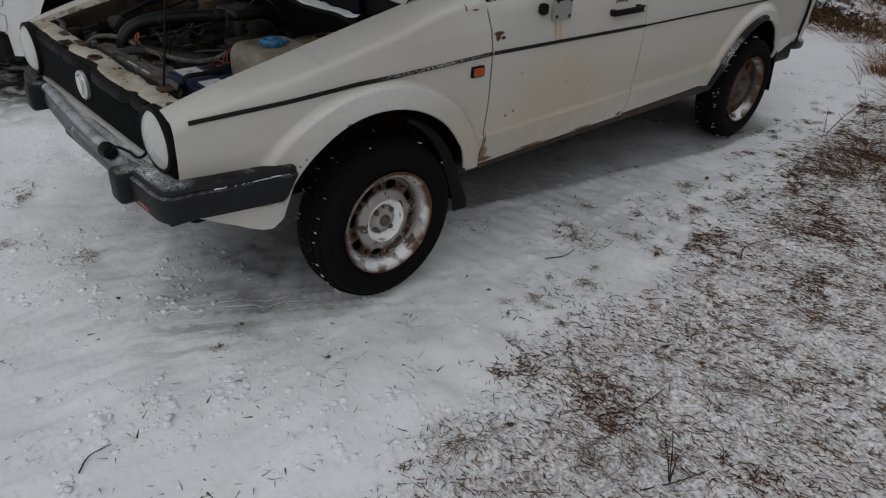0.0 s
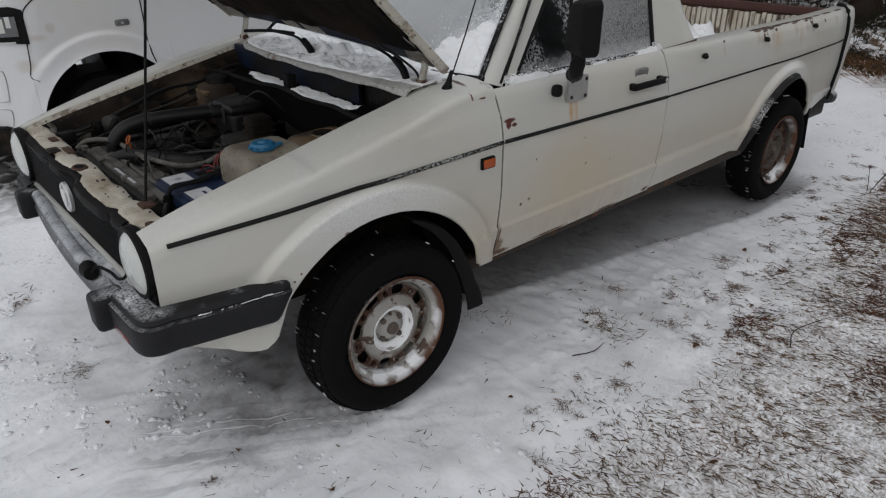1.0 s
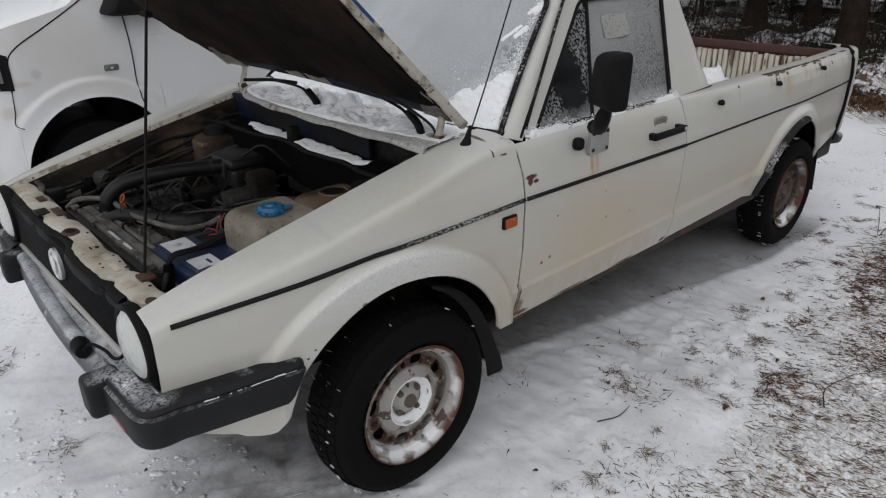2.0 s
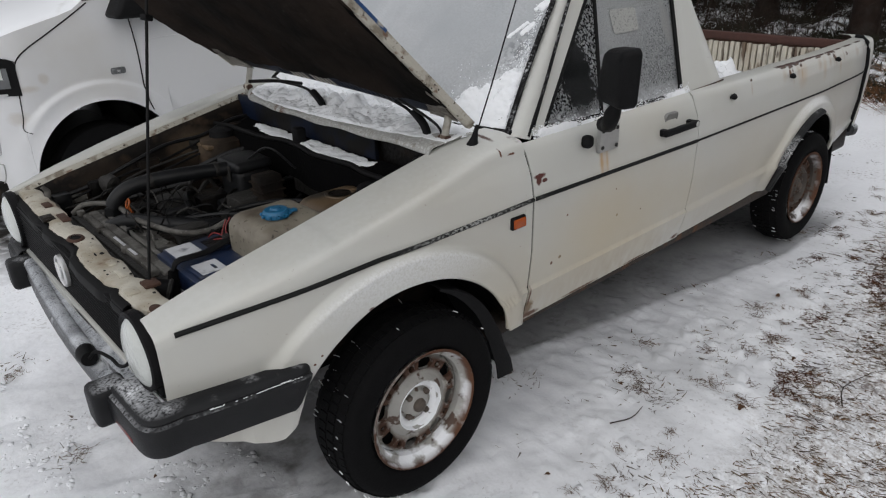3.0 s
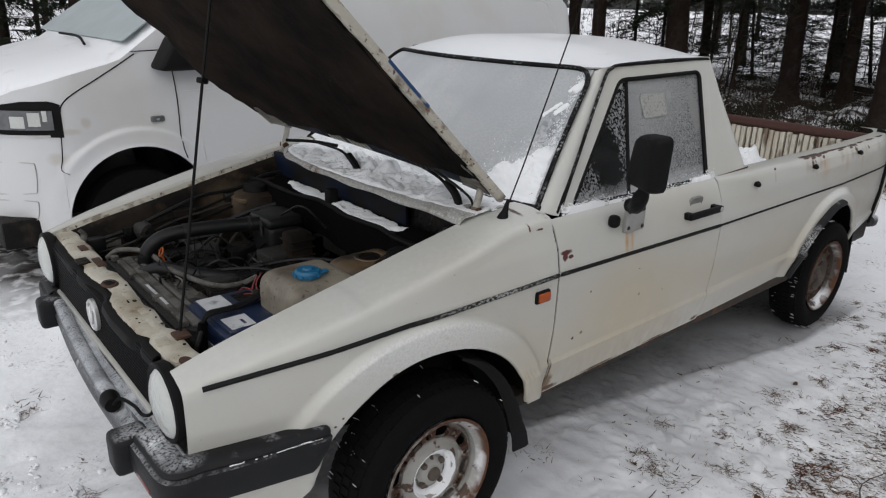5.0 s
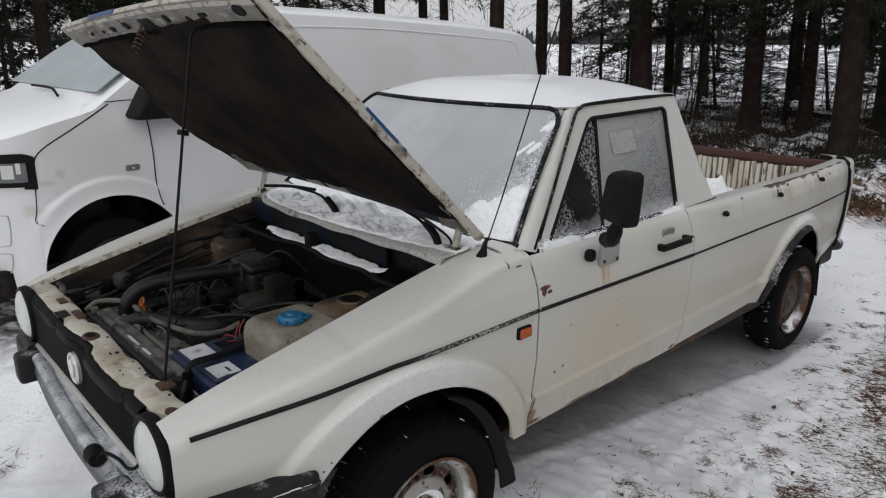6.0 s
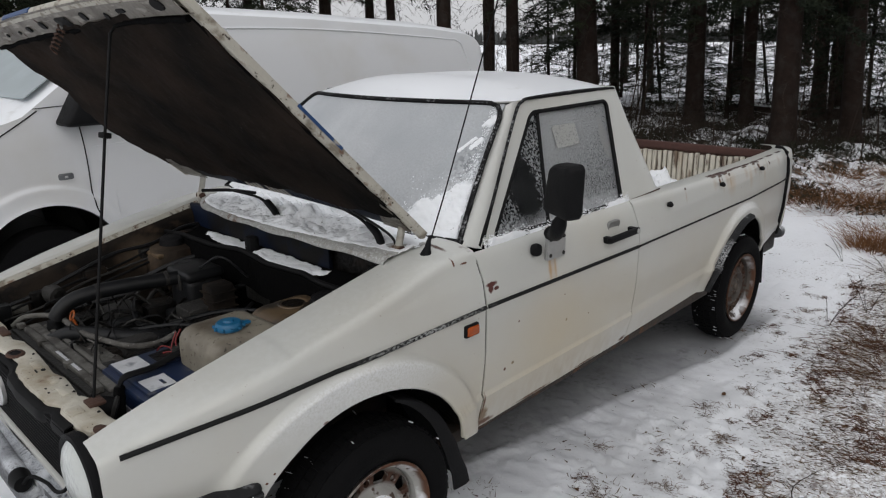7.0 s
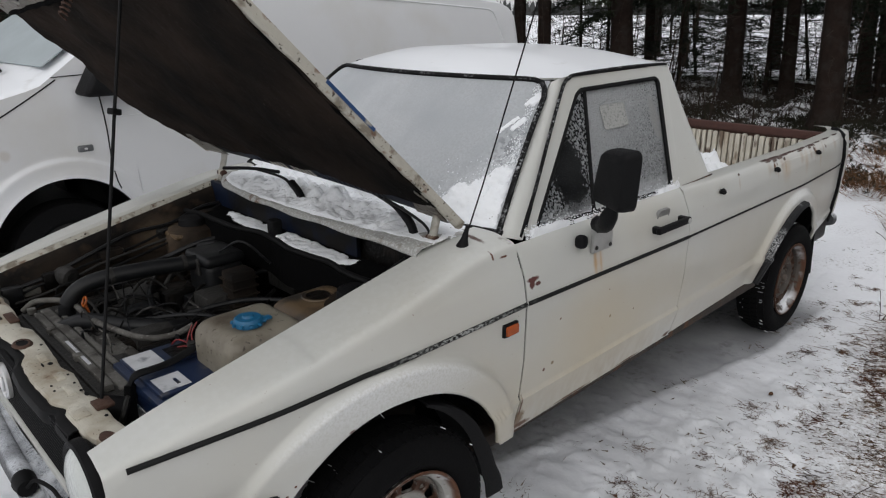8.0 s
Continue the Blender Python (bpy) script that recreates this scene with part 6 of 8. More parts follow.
part("tank_wire", tube([(-0.27, -0.50, 0.70), (-0.285, -0.55, 0.775), (-0.25, -0.575, 0.79), (-0.21, -0.57, 0.72)], 0.0035), SEAL, tank)
jug = part("coolant_tank", box(-0.075, 0.150, -0.50, -0.31, 0.66, 0.822, 0.05, seg=4), TANK_DARK, truck, "brown stained coolant tank")
part("tank_mouth", lathe([(0.030, -0.004), (0.036, 0.002), (0.044, 0.003), (0.050, -0.004)], 24, m=pose(0.045, -0.40, 0.822, -90)), TANK_DARK, jug)
part("tank_opening", lathe([(0.0, 0.0), (0.030, 0.0), (0.034, 0.0015)], 24, m=pose(0.045, -0.40, 0.8225, -90)), GRIME, jug, "dark open mouth")
part("mouth_dark", lathe([(0.0, 0.003), (0.031, 0.003)], 24, m=pose(0.045, -0.40, 0.820, -90)), GRIME, jug)
# cables and small hoses
for k in range(34):
    x, y = rnd.uniform(-0.42, 0.15), rnd.uniform(-0.22, 0.45)
    pts = [(x, y, rnd.uniform(0.60, 0.70))]
    a = rnd.uniform(0, 6.28)
    for j in range(3):
        a += rnd.uniform(-0.9, 0.9)
        pts.append((max(-0.45, min(0.2, pts[-1][0] + 0.10 * math.cos(a))), max(-0.28, min(0.50, pts[-1][1] + 0.10 * math.sin(a))), rnd.uniform(0.62, 0.76)))
    part("cable", tube(pts, rnd.choice((0.004, 0.005, 0.007, 0.009)), curve=4, sides=6), rnd.choice((SEAL, HOSE, CAST, GRIME)), truck)
for pts, r in (([(-0.33, 0.52, 0.70), (-0.10, 0.47, 0.72), (0.06, 0.40, 0.78), (0.16, 0.36, 0.80)], 0.009), ([(-0.36, 0.50, 0.67), (-0.12, 0.42, 0.70), (0.06, 0.36, 0.74)], 0.008),
               ([(-0.18, -0.05, 0.73), (0.0, -0.12, 0.74), (0.18, -0.30, 0.72)], 0.008), ([(0.02, 0.12, 0.83), (0.05, 0.02, 0.88), (0.12, -0.02, 0.80)], 0.004),
               ([(-0.30, 0.02, 0.72), (-0.18, -0.10, 0.74), (-0.08, -0.26, 0.73)], 0.006), ([(0.28, -0.56, 0.90), (0.24, -0.60, 0.84), (0.20, -0.50, 0.80)], 0.006)):
    part("cable", tube(pts, r, sides=8), HOSE, truck)

# thin pale wires over the engine and a loom along the far wing
wire_rnd = random.Random(31)
for k in range(18):
    p = Vector((wire_rnd.uniform(-0.38, -0.05), wire_rnd.uniform(-0.16, 0.30), wire_rnd.uniform(0.68, 0.75)))
    pts, a = [p], wire_rnd.uniform(0, 6.28)
    for j in range(3):
        a += wire_rnd.uniform(-1.2, 1.2)
        p = Vector((max(-0.42, min(0.0, p.x + 0.07 * math.cos(a))), max(-0.2, min(0.34, p.y + 0.07 * math.sin(a))), wire_rnd.uniform(0.68, 0.775)))
        pts.append(p)
    part("wire", tube(pts, wire_rnd.choice((0.0016, 0.002, 0.0026)), curve=5, sides=6), wire_rnd.choice((DUSTY, SEAL, HOSE, CAST, SEAL)), truck)
for k in range(4):
    y0 = 0.555 - 0.018 * k
    part("wing_loom", tube([(x, y0 - 0.012 * wire_rnd.random(), ease(x, HOOD_EDGE) - 0.075 - 0.022 * k + wire_rnd.uniform(-0.012, 0.012)) for x in (-0.50, -0.38, -0.24, -0.10, 0.04, 0.16, 0.24)], 0.0045 if k else 0.007, curve=4, sides=6), (HOSE, SEAL, CAST, SEAL)[k], truck, "wiring loom")
for x, z in ((-0.44, 0.70), (-0.16, 0.765), (0.13, 0.82)):
    part("wing_bracket", box(x - 0.03, x + 0.025, 0.535, 0.562, z - 0.014, z + 0.012, 0.004), DUSTY, truck, "dusty bracket")
part("rust_tray", box(0.01, 0.10, 0.43, 0.55, 0.795, 0.812, 0.006), TANK_DARK, truck, "rusty pale strut plate")

# wipers and washer hose on the cowl
for foot, knee, end, a, b in (((0.255, -0.02, 0.985), (0.285, 0.16, 1.030), (0.290, 0.34, 1.028), (0.235, 0.47, 1.020), (0.330, 0.24, 1.026)), ((0.285, -0.53, 0.985), (0.33, -0.34, 1.035), (0.42, -0.06, 1.03), (0.41, 0.04, 1.035), (0.40, -0.22, 1.035))):
    w = part("wiper", tube([foot, Vector(foot).lerp(Vector(knee), 0.5) + Vector((0, 0, 0.012)), knee, end], 0.0055, flat=0.8), SEAL, truck, "black wiper arm")
    part("wiper_blade", tube([a, Vector(a).lerp(Vector(b), 0.5) + Vector((0.01, 0, 0.004)), b], 0.0065), SEAL, w)
    d = (Vector(knee) - Vector(foot)).normalized()
    part("wiper_foot", tube([Vector(foot) - d * 0.01 - Vector((0, 0, 0.02)), Vector(foot) + d * 0.02 + Vector((0, 0, 0.012)), Vector(foot) + d * 0.085 + Vector((0, 0, 0.022))], 0.013, flat=0.9, sides=10), BLACK, w)

# cab inside
part("seat", box(0.98, 1.45, -0.60, -0.10, 0.50, 0.72, 0.06, seg=3), SEAT, truck, "dark seat")
part("backrest", box(1.36, 1.50, -0.58, -0.10, 0.70, 1.24, 0.05, seg=3), SEAT, truck, "dark seat back")
part("backrest", box(1.36, 1.50, 0.10, 0.58, 0.70, 1.24, 0.05, seg=3), SEAT, truck, "dark seat back")
part("dashboard", box(0.46, 0.74, -0.64, 0.64, 0.80, 0.96, 0.04, seg=3), BLACK, truck, "black dashboard")
part("steering_wheel", tube([(0.80 + 0.08 * math.sin(a), -0.35 + 0.18 * math.cos(a), 0.95 + 0.16 * math.sin(a)) for a in np.linspace(0, 2 * math.pi, 30)], 0.013, curve=0), BLACK, truck)
part("cab_floor", box(0.45, 1.60, -0.66, 0.66, 0.44, 0.50, 0.0), GRIME, truck)

# ---- bed ----
part("bed_floor", box(1.63, 3.30, -0.66, 0.66, 0.60, 0.63, 0.0), BED_PAINT, truck, "steel bed floor")
gate = part("tailgate", box(3.300, 3.325, -0.655, 0.665, 0.45, 0.890, 0.004), RUSTY, truck, "rust-streaked cream tailgate")
part("tailgate_rail", box(3.285, 3.335, -0.655, 0.665, 0.876, 0.922, 0.008), BROWN_RAIL, gate, "red-brown rusty top rail")
rib_rnd = random.Random(17)
for k in range(36):
    y = -0.645 + k * 0.0361
    bm = box(3.276, 3.302, y + rib_rnd.uniform(0, 0.003), y + rib_rnd.uniform(0.026, 0.031), 0.60, 0.868 + rib_rnd.uniform(-0.008, 0.006), 0.005, seg=2)
    part("tailgate_rib", bm, BED_PAINT, gate)
for sign in (-1, 1):
    rows = [[(3.335 + dx, sign * (side_y(3.33, z) - dy), z) for dx, dy in ((0.004, 0.002), (0.03, -0.004), (0.075, -0.004), (0.105, 0.004), (0.120, 0.03), (0.122, 0.12))] for z in (0.42, 0.50, 0.70, 0.85, 0.89, 0.910)]
    top = [[(x, math.copysign(abs(y) - drop, y), 0.910 + rise) for x, y, z in rows[-1]] for drop, rise in ((0.004, 0.012), (0.014, 0.022), (0.03, 0.027), (0.08, 0.028))]
    rows += top
    part("tail_corner", sheet(rows), TRUCK_WHITE, truck, "white tail corner", solid=0.006)
    part("corner_seam", tube([(3.330, sign * (side_y(3.33, z) + 0.006), z) for z in (0.42, 0.6, 0.8, 0.88, 0.915)] + [(3.332, sign * (side_y(3.33, 0.94) - 0.02), 0.942), (3.332, sign * 0.62, 0.945)], 0.0115, curve=0), SEAL, truck, "black rear seam")
    part("tail_light", box(3.43, 3.468, min(sign * 0.58, sign * 0.665), max(sign * 0.58, sign * 0.665), 0.62, 0.80, 0.01), RED_LENS, truck, "red tail light")
part("rear_bumper", tube([(3.36, -0.67, 0.42), (3.42, -0.62, 0.42), (3.48, 0.0, 0.42), (3.42, 0.62, 0.42), (3.36, 0.67, 0.42)], 0.036, sides=12), DULL_CHROME, truck, "dull metal rear bumper")

# ---- the white van beside it ----
VAN = pose(0.10, 2.02, 0.0, 0, 0.2, 2.5)
van = thing("delivery_van", "white panel van with frosted windscreen, parked beside the pickup", "van")
van.matrix_world = VAN


def vpart(name, bm, mat, parent=None, label="", **kw):
    return part(name, bm, mat, parent or van, label, **kw)


# outline of the flank: x from the front axle, z; the near flank lies at y = 0, the far one at y = 1.75
V_TOP = [(-0.80, 0.86), (-0.74, 1.00), (-0.55, 1.12), (-0.30, 1.20), (-0.04, 1.265), (0.30, 1.50), (0.66, 1.72), (0.86, 1.79), (1.10, 1.82), (2.0, 1.803), (3.2, 1.755), (3.70, 1.712), (3.84, 1.66), (3.95, 1.52), (4.02, 1.2), (4.05, 0.5)]
V_ARCH, V_ARCH2 = (0.005, 0.360, 0.392), (2.90, 0.340, 0.392)


def van_arch_z(x):
    """Lower edge of the flank, with its two wheel openings."""
    for cx, cz, r in (V_ARCH, V_ARCH2):
        if abs(x - cx) < r:
            return max(0.26, cz + math.sqrt(r * r - (x - cx) ** 2))
    return 0.26


def van_out(x, z):
    """How far the flank stands in from y = 0."""
    inward = 0.0
    if z > 1.05:
        inward += 0.16 * ((z - 1.05) / 0.75) ** 1.6
    if x < -0.25:
        inward += 0.55 * ((-0.25 - x) / 0.6) ** 2.2
    if x > 3.85:
        inward += 0.3 * ((x - 3.85) / 0.2) ** 2
    if z < 0.5:
        inward += 0.05 * (0.5 - z)
    for cx, cz, r in (V_ARCH, V_ARCH2):
        d = math.hypot(x - cx, z - cz) - r
        if -0.03 < d < 0.12:
            q = max(0.0, min(1.0, (d - 0.075) / 0.045))
            inward -= 0.016 * (1 - q * q * (3 - 2 * q)) + 0.012 * max(0.0, 1 - max(d, 0.0) / 0.06) ** 2
    return inward


def van_flank(x0, x1, n, far=False):
    cols = sorted({x0 + (x1 - x0) * k / n for k in range(n + 1)} | {c[0] - c[2] * math.cos(math.pi * k / 30) for c in (V_ARCH, V_ARCH2) for k in range(31)})
    rows = []
    for x in cols:
        if not x0 <= x <= x1:
            continue
        zb = van_arch_z(x)
        zt = lerp(x, V_TOP) - 0.05
        row = [(x, van_out(x, zb + (zt - zb) * k / 60), zb + (zt - zb) * k / 60) for k in range(61)]
        if far:
            row = [(a, 1.75 - b, c) for a, b, c in row]
        rows.append(row)
    return sheet(rows)


for far in (False, True):
    vpart("van_flank", van_flank(-0.80, 4.04, 60 if far else 150, far), VAN_WHITE, label="plain white flank", solid=0.01)
rows = []
for x in np.linspace(-0.80, 4.04, 70):
    zt = lerp(x, V_TOP)
    y0 = van_out(x, zt - 0.05)
    rows.append([(x, y0 + (1.75 - 2 * y0) * u, zt - 0.05 + 0.05 * min(1, 7 * min(u, 1 - u)) ** 0.5 + 0.02 * math.sin(math.pi * u)) for u in (0, 0.01, 0.025, 0.05, 0.09, 0.15, 0.3, 0.5, 0.7, 0.85, 0.91, 0.95, 0.975, 0.99, 1)])
vpart("van_top", sheet(rows), VAN_WHITE, label="snow-dusted white bonnet and roof", solid=0.01)
rows = [[(-0.80 - 0.05 * math.sin(math.pi * u), 0.46 + 0.83 * u, z) for u in np.linspace(0, 1, 9)] for z in (0.26, 0.5, 0.78)]
vpart("van_nose", sheet(rows), VAN_WHITE, label="white nose", solid=0.01)
# windscreen and side glass
rows = []
for t in np.linspace(0.04, 0.94, 10):
    x = -0.02 + 0.70 * t
    z = lerp(x, V_TOP) - 0.012
    y0 = van_out(x, z - 0.05) + 0.040
    rows.append([(x - 0.02 * math.sin(math.pi * u), y0 + (1.75 - 2 * y0) * u, z + 0.03) for u in np.linspace(0, 1, 15)])
vpart("van_windscreen", sheet(rows), VAN_GLASS, label="frosted windscreen", solid=0.006)
vpart("van_wiper", tube([(-0.10, 0.35, 1.285), (-0.06, 0.6, 1.315), (-0.05, 1.0, 1.315)], 0.008), SEAL)


def groove(pts, r=0.0035, o=-0.002):
    return tube([(x, van_out(x, z) + o, z) for x, z in pts], r, curve=5, sides=6)


vpart("door_gap", groove([(0.228, 1.25), (0.246, 1.15), (0.256, 1.02), (0.259, 0.92), (0.258, 0.79), (0.262, 0.74), (0.268, 0.70), (0.28, 0.655)]), SEAL)
vpart("bonnet_gap", groove([(-0.372, 0.82), (-0.362, 0.95), (-0.345, 1.006), (-0.29, 1.055), (-0.189, 1.112), (-0.06, 1.185), (0.049, 1.250)], 0.0035), SEAL)
vpart("sill_line", groove([(0.03, 1.262), (0.12, 1.266), (0.24, 1.270)], 0.0025), SEAL)
vpart("door_crease", groove([(0.30, 1.04), (0.70, 1.05), (1.18, 1.05)], 0.003, -0.0005), VAN_WHITE)
vpart("bumper_gap", groove([(-0.372, 0.82), (-0.380, 0.72), (-0.392, 0.66), (-0.36, 0.635)], 0.0025), SEAL)
vpart("panel_groove", groove([(1.15, 1.73), (1.19, 1.62), (1.21, 1.30), (1.21, 0.60)], 0.006), VAN_WHITE)
vpart("panel_groove", groove([(1.30, 1.40), (1.29, 1.655), (1.33, 1.685), (2.2, 1.680), (3.40, 1.622), (3.56, 1.605), (3.62, 1.55), (3.70, 1.30)], 0.008), VAN_WHITE)
for pts in ([(-0.66, 0.70), (-0.525, 0.70), (-0.502, 0.68), (-0.508, 0.56), (-0.53, 0.535), (-0.66, 0.525)], [(-0.66, 0.492), (-0.53, 0.492), (-0.512, 0.47), (-0.522, 0.40), (-0.55, 0.378), (-0.66, 0.37)]):
    vpart("bumper_recess", groove(pts, 0.0028, -0.0022), ALU)
# headlight
rows = [[(x, van_out(x, z) - 0.006, z) for z in np.linspace(lerp(x, [(-0.75, 0.86), (-0.365, 0.832)]), lerp(x, [(-0.75, 0.97), (-0.52, 1.02), (-0.40, 1.022), (-0.352, 1.000)]), 6)] for x in np.linspace(-0.76, -0.358, 16)]
lamp = vpart("van_headlight", sheet(rows), BLACK, label="dark headlight with clear lens", solid=0.01)
rows = [[(x, van_out(x, z) - 0.020, z) for z in np.linspace(0.875, 0.975, 5)] for x in np.linspace(-0.72, -0.40, 12)]
part("headlight_lens", sheet(rows), CLEAR_LENS, lamp, "clear lens", solid=0.004)
for x0, x1, z0, z1 in ((-0.575, -0.520, 0.885, 0.945), (-0.505, -0.455, 0.895, 0.965), (-0.445, -0.425, 0.92, 0.975)):
    rows = [[(x, van_out(x, z) - 0.0235, z) for z in np.linspace(z0, z1, 4)] for x in np.linspace(x0, x1, 6)]
    part("reflector", sheet(rows), LAMP_GLASS, lamp, "bright reflector", solid=0.003)
rows = [[(x, van_out(x, z) - 0.014, z) for z in np.linspace(0.838, 0.848, 2)] for x in np.linspace(-0.72, -0.42, 8)]
part("chrome_edge", sheet(rows), SILVER, lamp, "", solid=0.006)
m_ = vpart("van_marker", box(0.095, 0.175, -0.012, 0.01, 0.875, 0.910, 0.010, seg=3), CLEAR_LENS, label="clear side indicator")
part("marker_bulb", box(0.125, 0.143, -0.015, -0.004, 0.886, 0.898, 0.004), SILVER, m_)
bm = box(0.125, 0.445, -0.15, 0.03, 1.165, 1.360, 0.03, seg=4)
for v in bm.verts:
    # the forward edge slopes back towards the top
    v.co.x += 0.11 * max(0.0, (v.co.z - 1.18) / 0.18) * max(0.0, (0.445 - v.co.x) / 0.32)
vpart("van_mirror", bm, BLACK, label="black side mirror")
# wheels
for cx, cz in ((0.005, 0.360), (2.90, 0.340)):
    for y in (0.12, 1.63):
        s = 1 if y < 1 else -1
        w = vpart("van_tyre", lathe([(0.19, 0.07), (0.21, 0.09), (0.27, 0.095), (0.300, 0.08), (0.308, 0.05), (0.308, -0.05), (0.30, -0.08), (0.2, -0.09)], 48, m=pose(cx, y, 0.305, 0, 0, 0 if s > 0 else 180)), RUBBER, label="black tyre")
        part("van_rim", lathe([(0.195, 0.08), (0.185, 0.07), (0.17, 0.05), (0.06, 0.07), (0.0, 0.07)], 40, m=pose(cx, y, 0.305, 0, 0, 0 if s > 0 else 180)), CAST, w, "dark rim")
    for y0, y1 in ((0.02, 0.5), (1.25, 1.73)):
        rows = [[(cx + 0.408 * math.cos(a), y, cz + 0.408 * math.sin(a)) for y in np.linspace(y0, y1, 4)] for a in np.linspace(-0.1, math.pi + 0.1, 20)]
        vpart("van_wheel_well", sheet(rows), GRIME, solid=0.004)
vpart("van_floor", box(-0.7, 3.9, 0.1, 1.65, 0.24, 0.40, 0.02), GRIME, label="black underside")
for x0, x1, z0, z1 in ((0.45, 0.55, 0.4, 1.3), (3.78, 3.83, 0.4, 1.65)):
    vpart("bulkhead", box(x0, x1, 0.14, 1.6, z0, z1, 0.0), GRIME)

# ---- ground: one sheet of snow to the horizon ----
def spread(n, near, far, centre):
    t = np.linspace(-1, 1, n)
    return centre + near * t + (far - near) * np.sign(t) * np.abs(t) ** 7


def track(x, y, yc, w):
    return math.exp(-((y - yc) / w) ** 2)


def ground_z(x, y):
    p = Vector((x, y, 0))
    r = math.hypot(x - 1, y)
    h = 0.020 * noise.noise(p * 1.3) + lerp(x, [(-0.3, 0.016), (0.4, 0.011)]) * noise.noise(p * 4.0) + lerp(x, [(-0.4, 0.011), (0.3, 0.0035)]) * noise.noise(p * 10.0) + 0.004 * noise.noise(p * 24.0)
    if r < 4:
        # crumbs and clods kicked up on the trodden part
        clod = noise.noise((x * 19 + 3, y * 19, 4.4)) + 0.4 * noise.noise((x * 43, y * 43, 2.2))
        h += 0.014 * max(0.0, min(1.0, (clod - 0.30) / 0.25)) * max(0.0, min(1.0, 0.5 + 2.2 * noise.noise((x * 1.6, y * 1.6, 7.7))))
    verge = 1 / (1 + math.exp(max(-40, min(40, (y + 1.36 - 0.11 * min(x, 5) - 0.12 * noise.noise(p * 1.7)) * 9))))
    h += verge * (0.012 * noise.noise(p * 7) + 0.010 * noise.noise(p * 18) - 0.012)
    # packed wheel tracks before and under the pickup
    for yc in (-0.72, 0.72):
        pack = track(x, y, yc + 0.02 * math.sin(x * 2) - (0.59 * x + 0.07 if x < 0 else 0.0), 0.13) * (1.0 if x > -1.6 else 0.0)
        h = h * (1 - 0.8 * pack) - 0.004 * pack + 0.0025 * pack * math.sin(x * 60 + y * 10) + (0.0095 * pack * math.sin((y + 0.59 * x) * 105 + 1.5 * noise.noise((x * 3, y * 3, 0))) if x < 0 else 0.0)
    lane = 0.335 + 0.20 * x if y < 0 else 0.80
    under = max(0.0, min(1.0, (min(lane, 0.82) - abs(y) + 0.02 * noise.noise(p * 5)) / 0.022)) * max(0.0, min(1.0, (x + 0.45) / 0.3)) * max(0.0, min(1.0, (3.1 - x) / 0.2))
    h = h * (1 - 0.5 * under) - 0.007 * under
    # old footprints and dents
    if r < 6:
        dent = noise.noise((x * 3.1 + 4, y * 3.1, 2.5)) + 0.45 * noise.noise((x * 7.3, y * 7.3, 6.1))
        h -= lerp(x, [(-0.3, 0.012), (0.4, 0.006)]) * max(0.0, min(1.0, (dent - 0.16) / 0.16)) * (1 - under)
        chips = noise.noise((x * 15, y * 15, 9.5)) + 0.5 * noise.noise((x * 31, y * 31, 1.5))
        h -= lerp(x, [(-0.4, 0.008), (0.3, 0.0030)]) * max(0.0, min(1.0, (chips - 0.12) / 0.2)) * (1 - under)
    wood = max(0.0, min(1.0, (x - 5.5) / 4)) if r > 4 else 0.0
    h += wood * (0.12 * noise.noise(p * 0.7) + 0.13 * noise.noise(p * 1.9) + 0.07 * noise.noise(p * 4.3) + 0.06)
    if r > 30:
        h += (r - 30) * 0.012 if r < 130 else 1.2
    return h - 0.004


GX, GY = spread(620, 3.4, 900, 1.2), spread(560, 3.0, 900, -0.3)
verts = [(float(x), float(y), ground_z(float(x), float(y))) for y in GY for x in GX]
nx = len(GX)
faces = [(j * nx + i, j * nx + i + 1, (j + 1) * nx + i + 1, (j + 1) * nx + i) for j in range(len(GY) - 1) for i in range(nx - 1)]
me = bpy.data.meshes.new("ground")
me.from_pydata(verts, [], faces)
me.shade_smooth()
GROUND = material("trodden_snow", (0.89, 0.91, 0.945), 0.85, vary=0.05, scale=40, bump=0.45, bump_scale=24, bump_detail=6.5, spec=0.25)


def band(m, axis, lo, hi):
    n, l = m.node_tree.nodes, m.node_tree.links
    geo, sep, add, tex, ramp = [n.new("ShaderNode" + k) for k in ("NewGeometry", "SeparateXYZ", "Math", "TexNoise", "MapRange")]
    tex.inputs["Scale"].default_value, tex.inputs["Detail"].default_value = 2.2, 8
    k = n.new("ShaderNodeMath")
    k.operation, k.inputs[1].default_value = "MULTIPLY_ADD", 0.7
    l.new(geo.outputs["Position"], sep.inputs[0])
    l.new(geo.outputs["Position"], tex.inputs["Vector"])
    l.new(tex.outputs["Fac"], k.inputs[0])
    along = n.new("ShaderNodeMath")
    along.operation, along.inputs[1].default_value = "MULTIPLY_ADD", -0.11 if axis == "Y" else 0.0
    l.new(sep.outputs["X"], along.inputs[0])
    l.new(sep.outputs[axis], along.inputs[2])
    l.new(along.outputs[0], k.inputs[2])
    ramp.inputs[1].default_value, ramp.inputs[2].default_value = lo + 0.35, hi + 0.35
    l.new(k.outputs[0], ramp.inputs[0])
    return ramp.outputs[0]


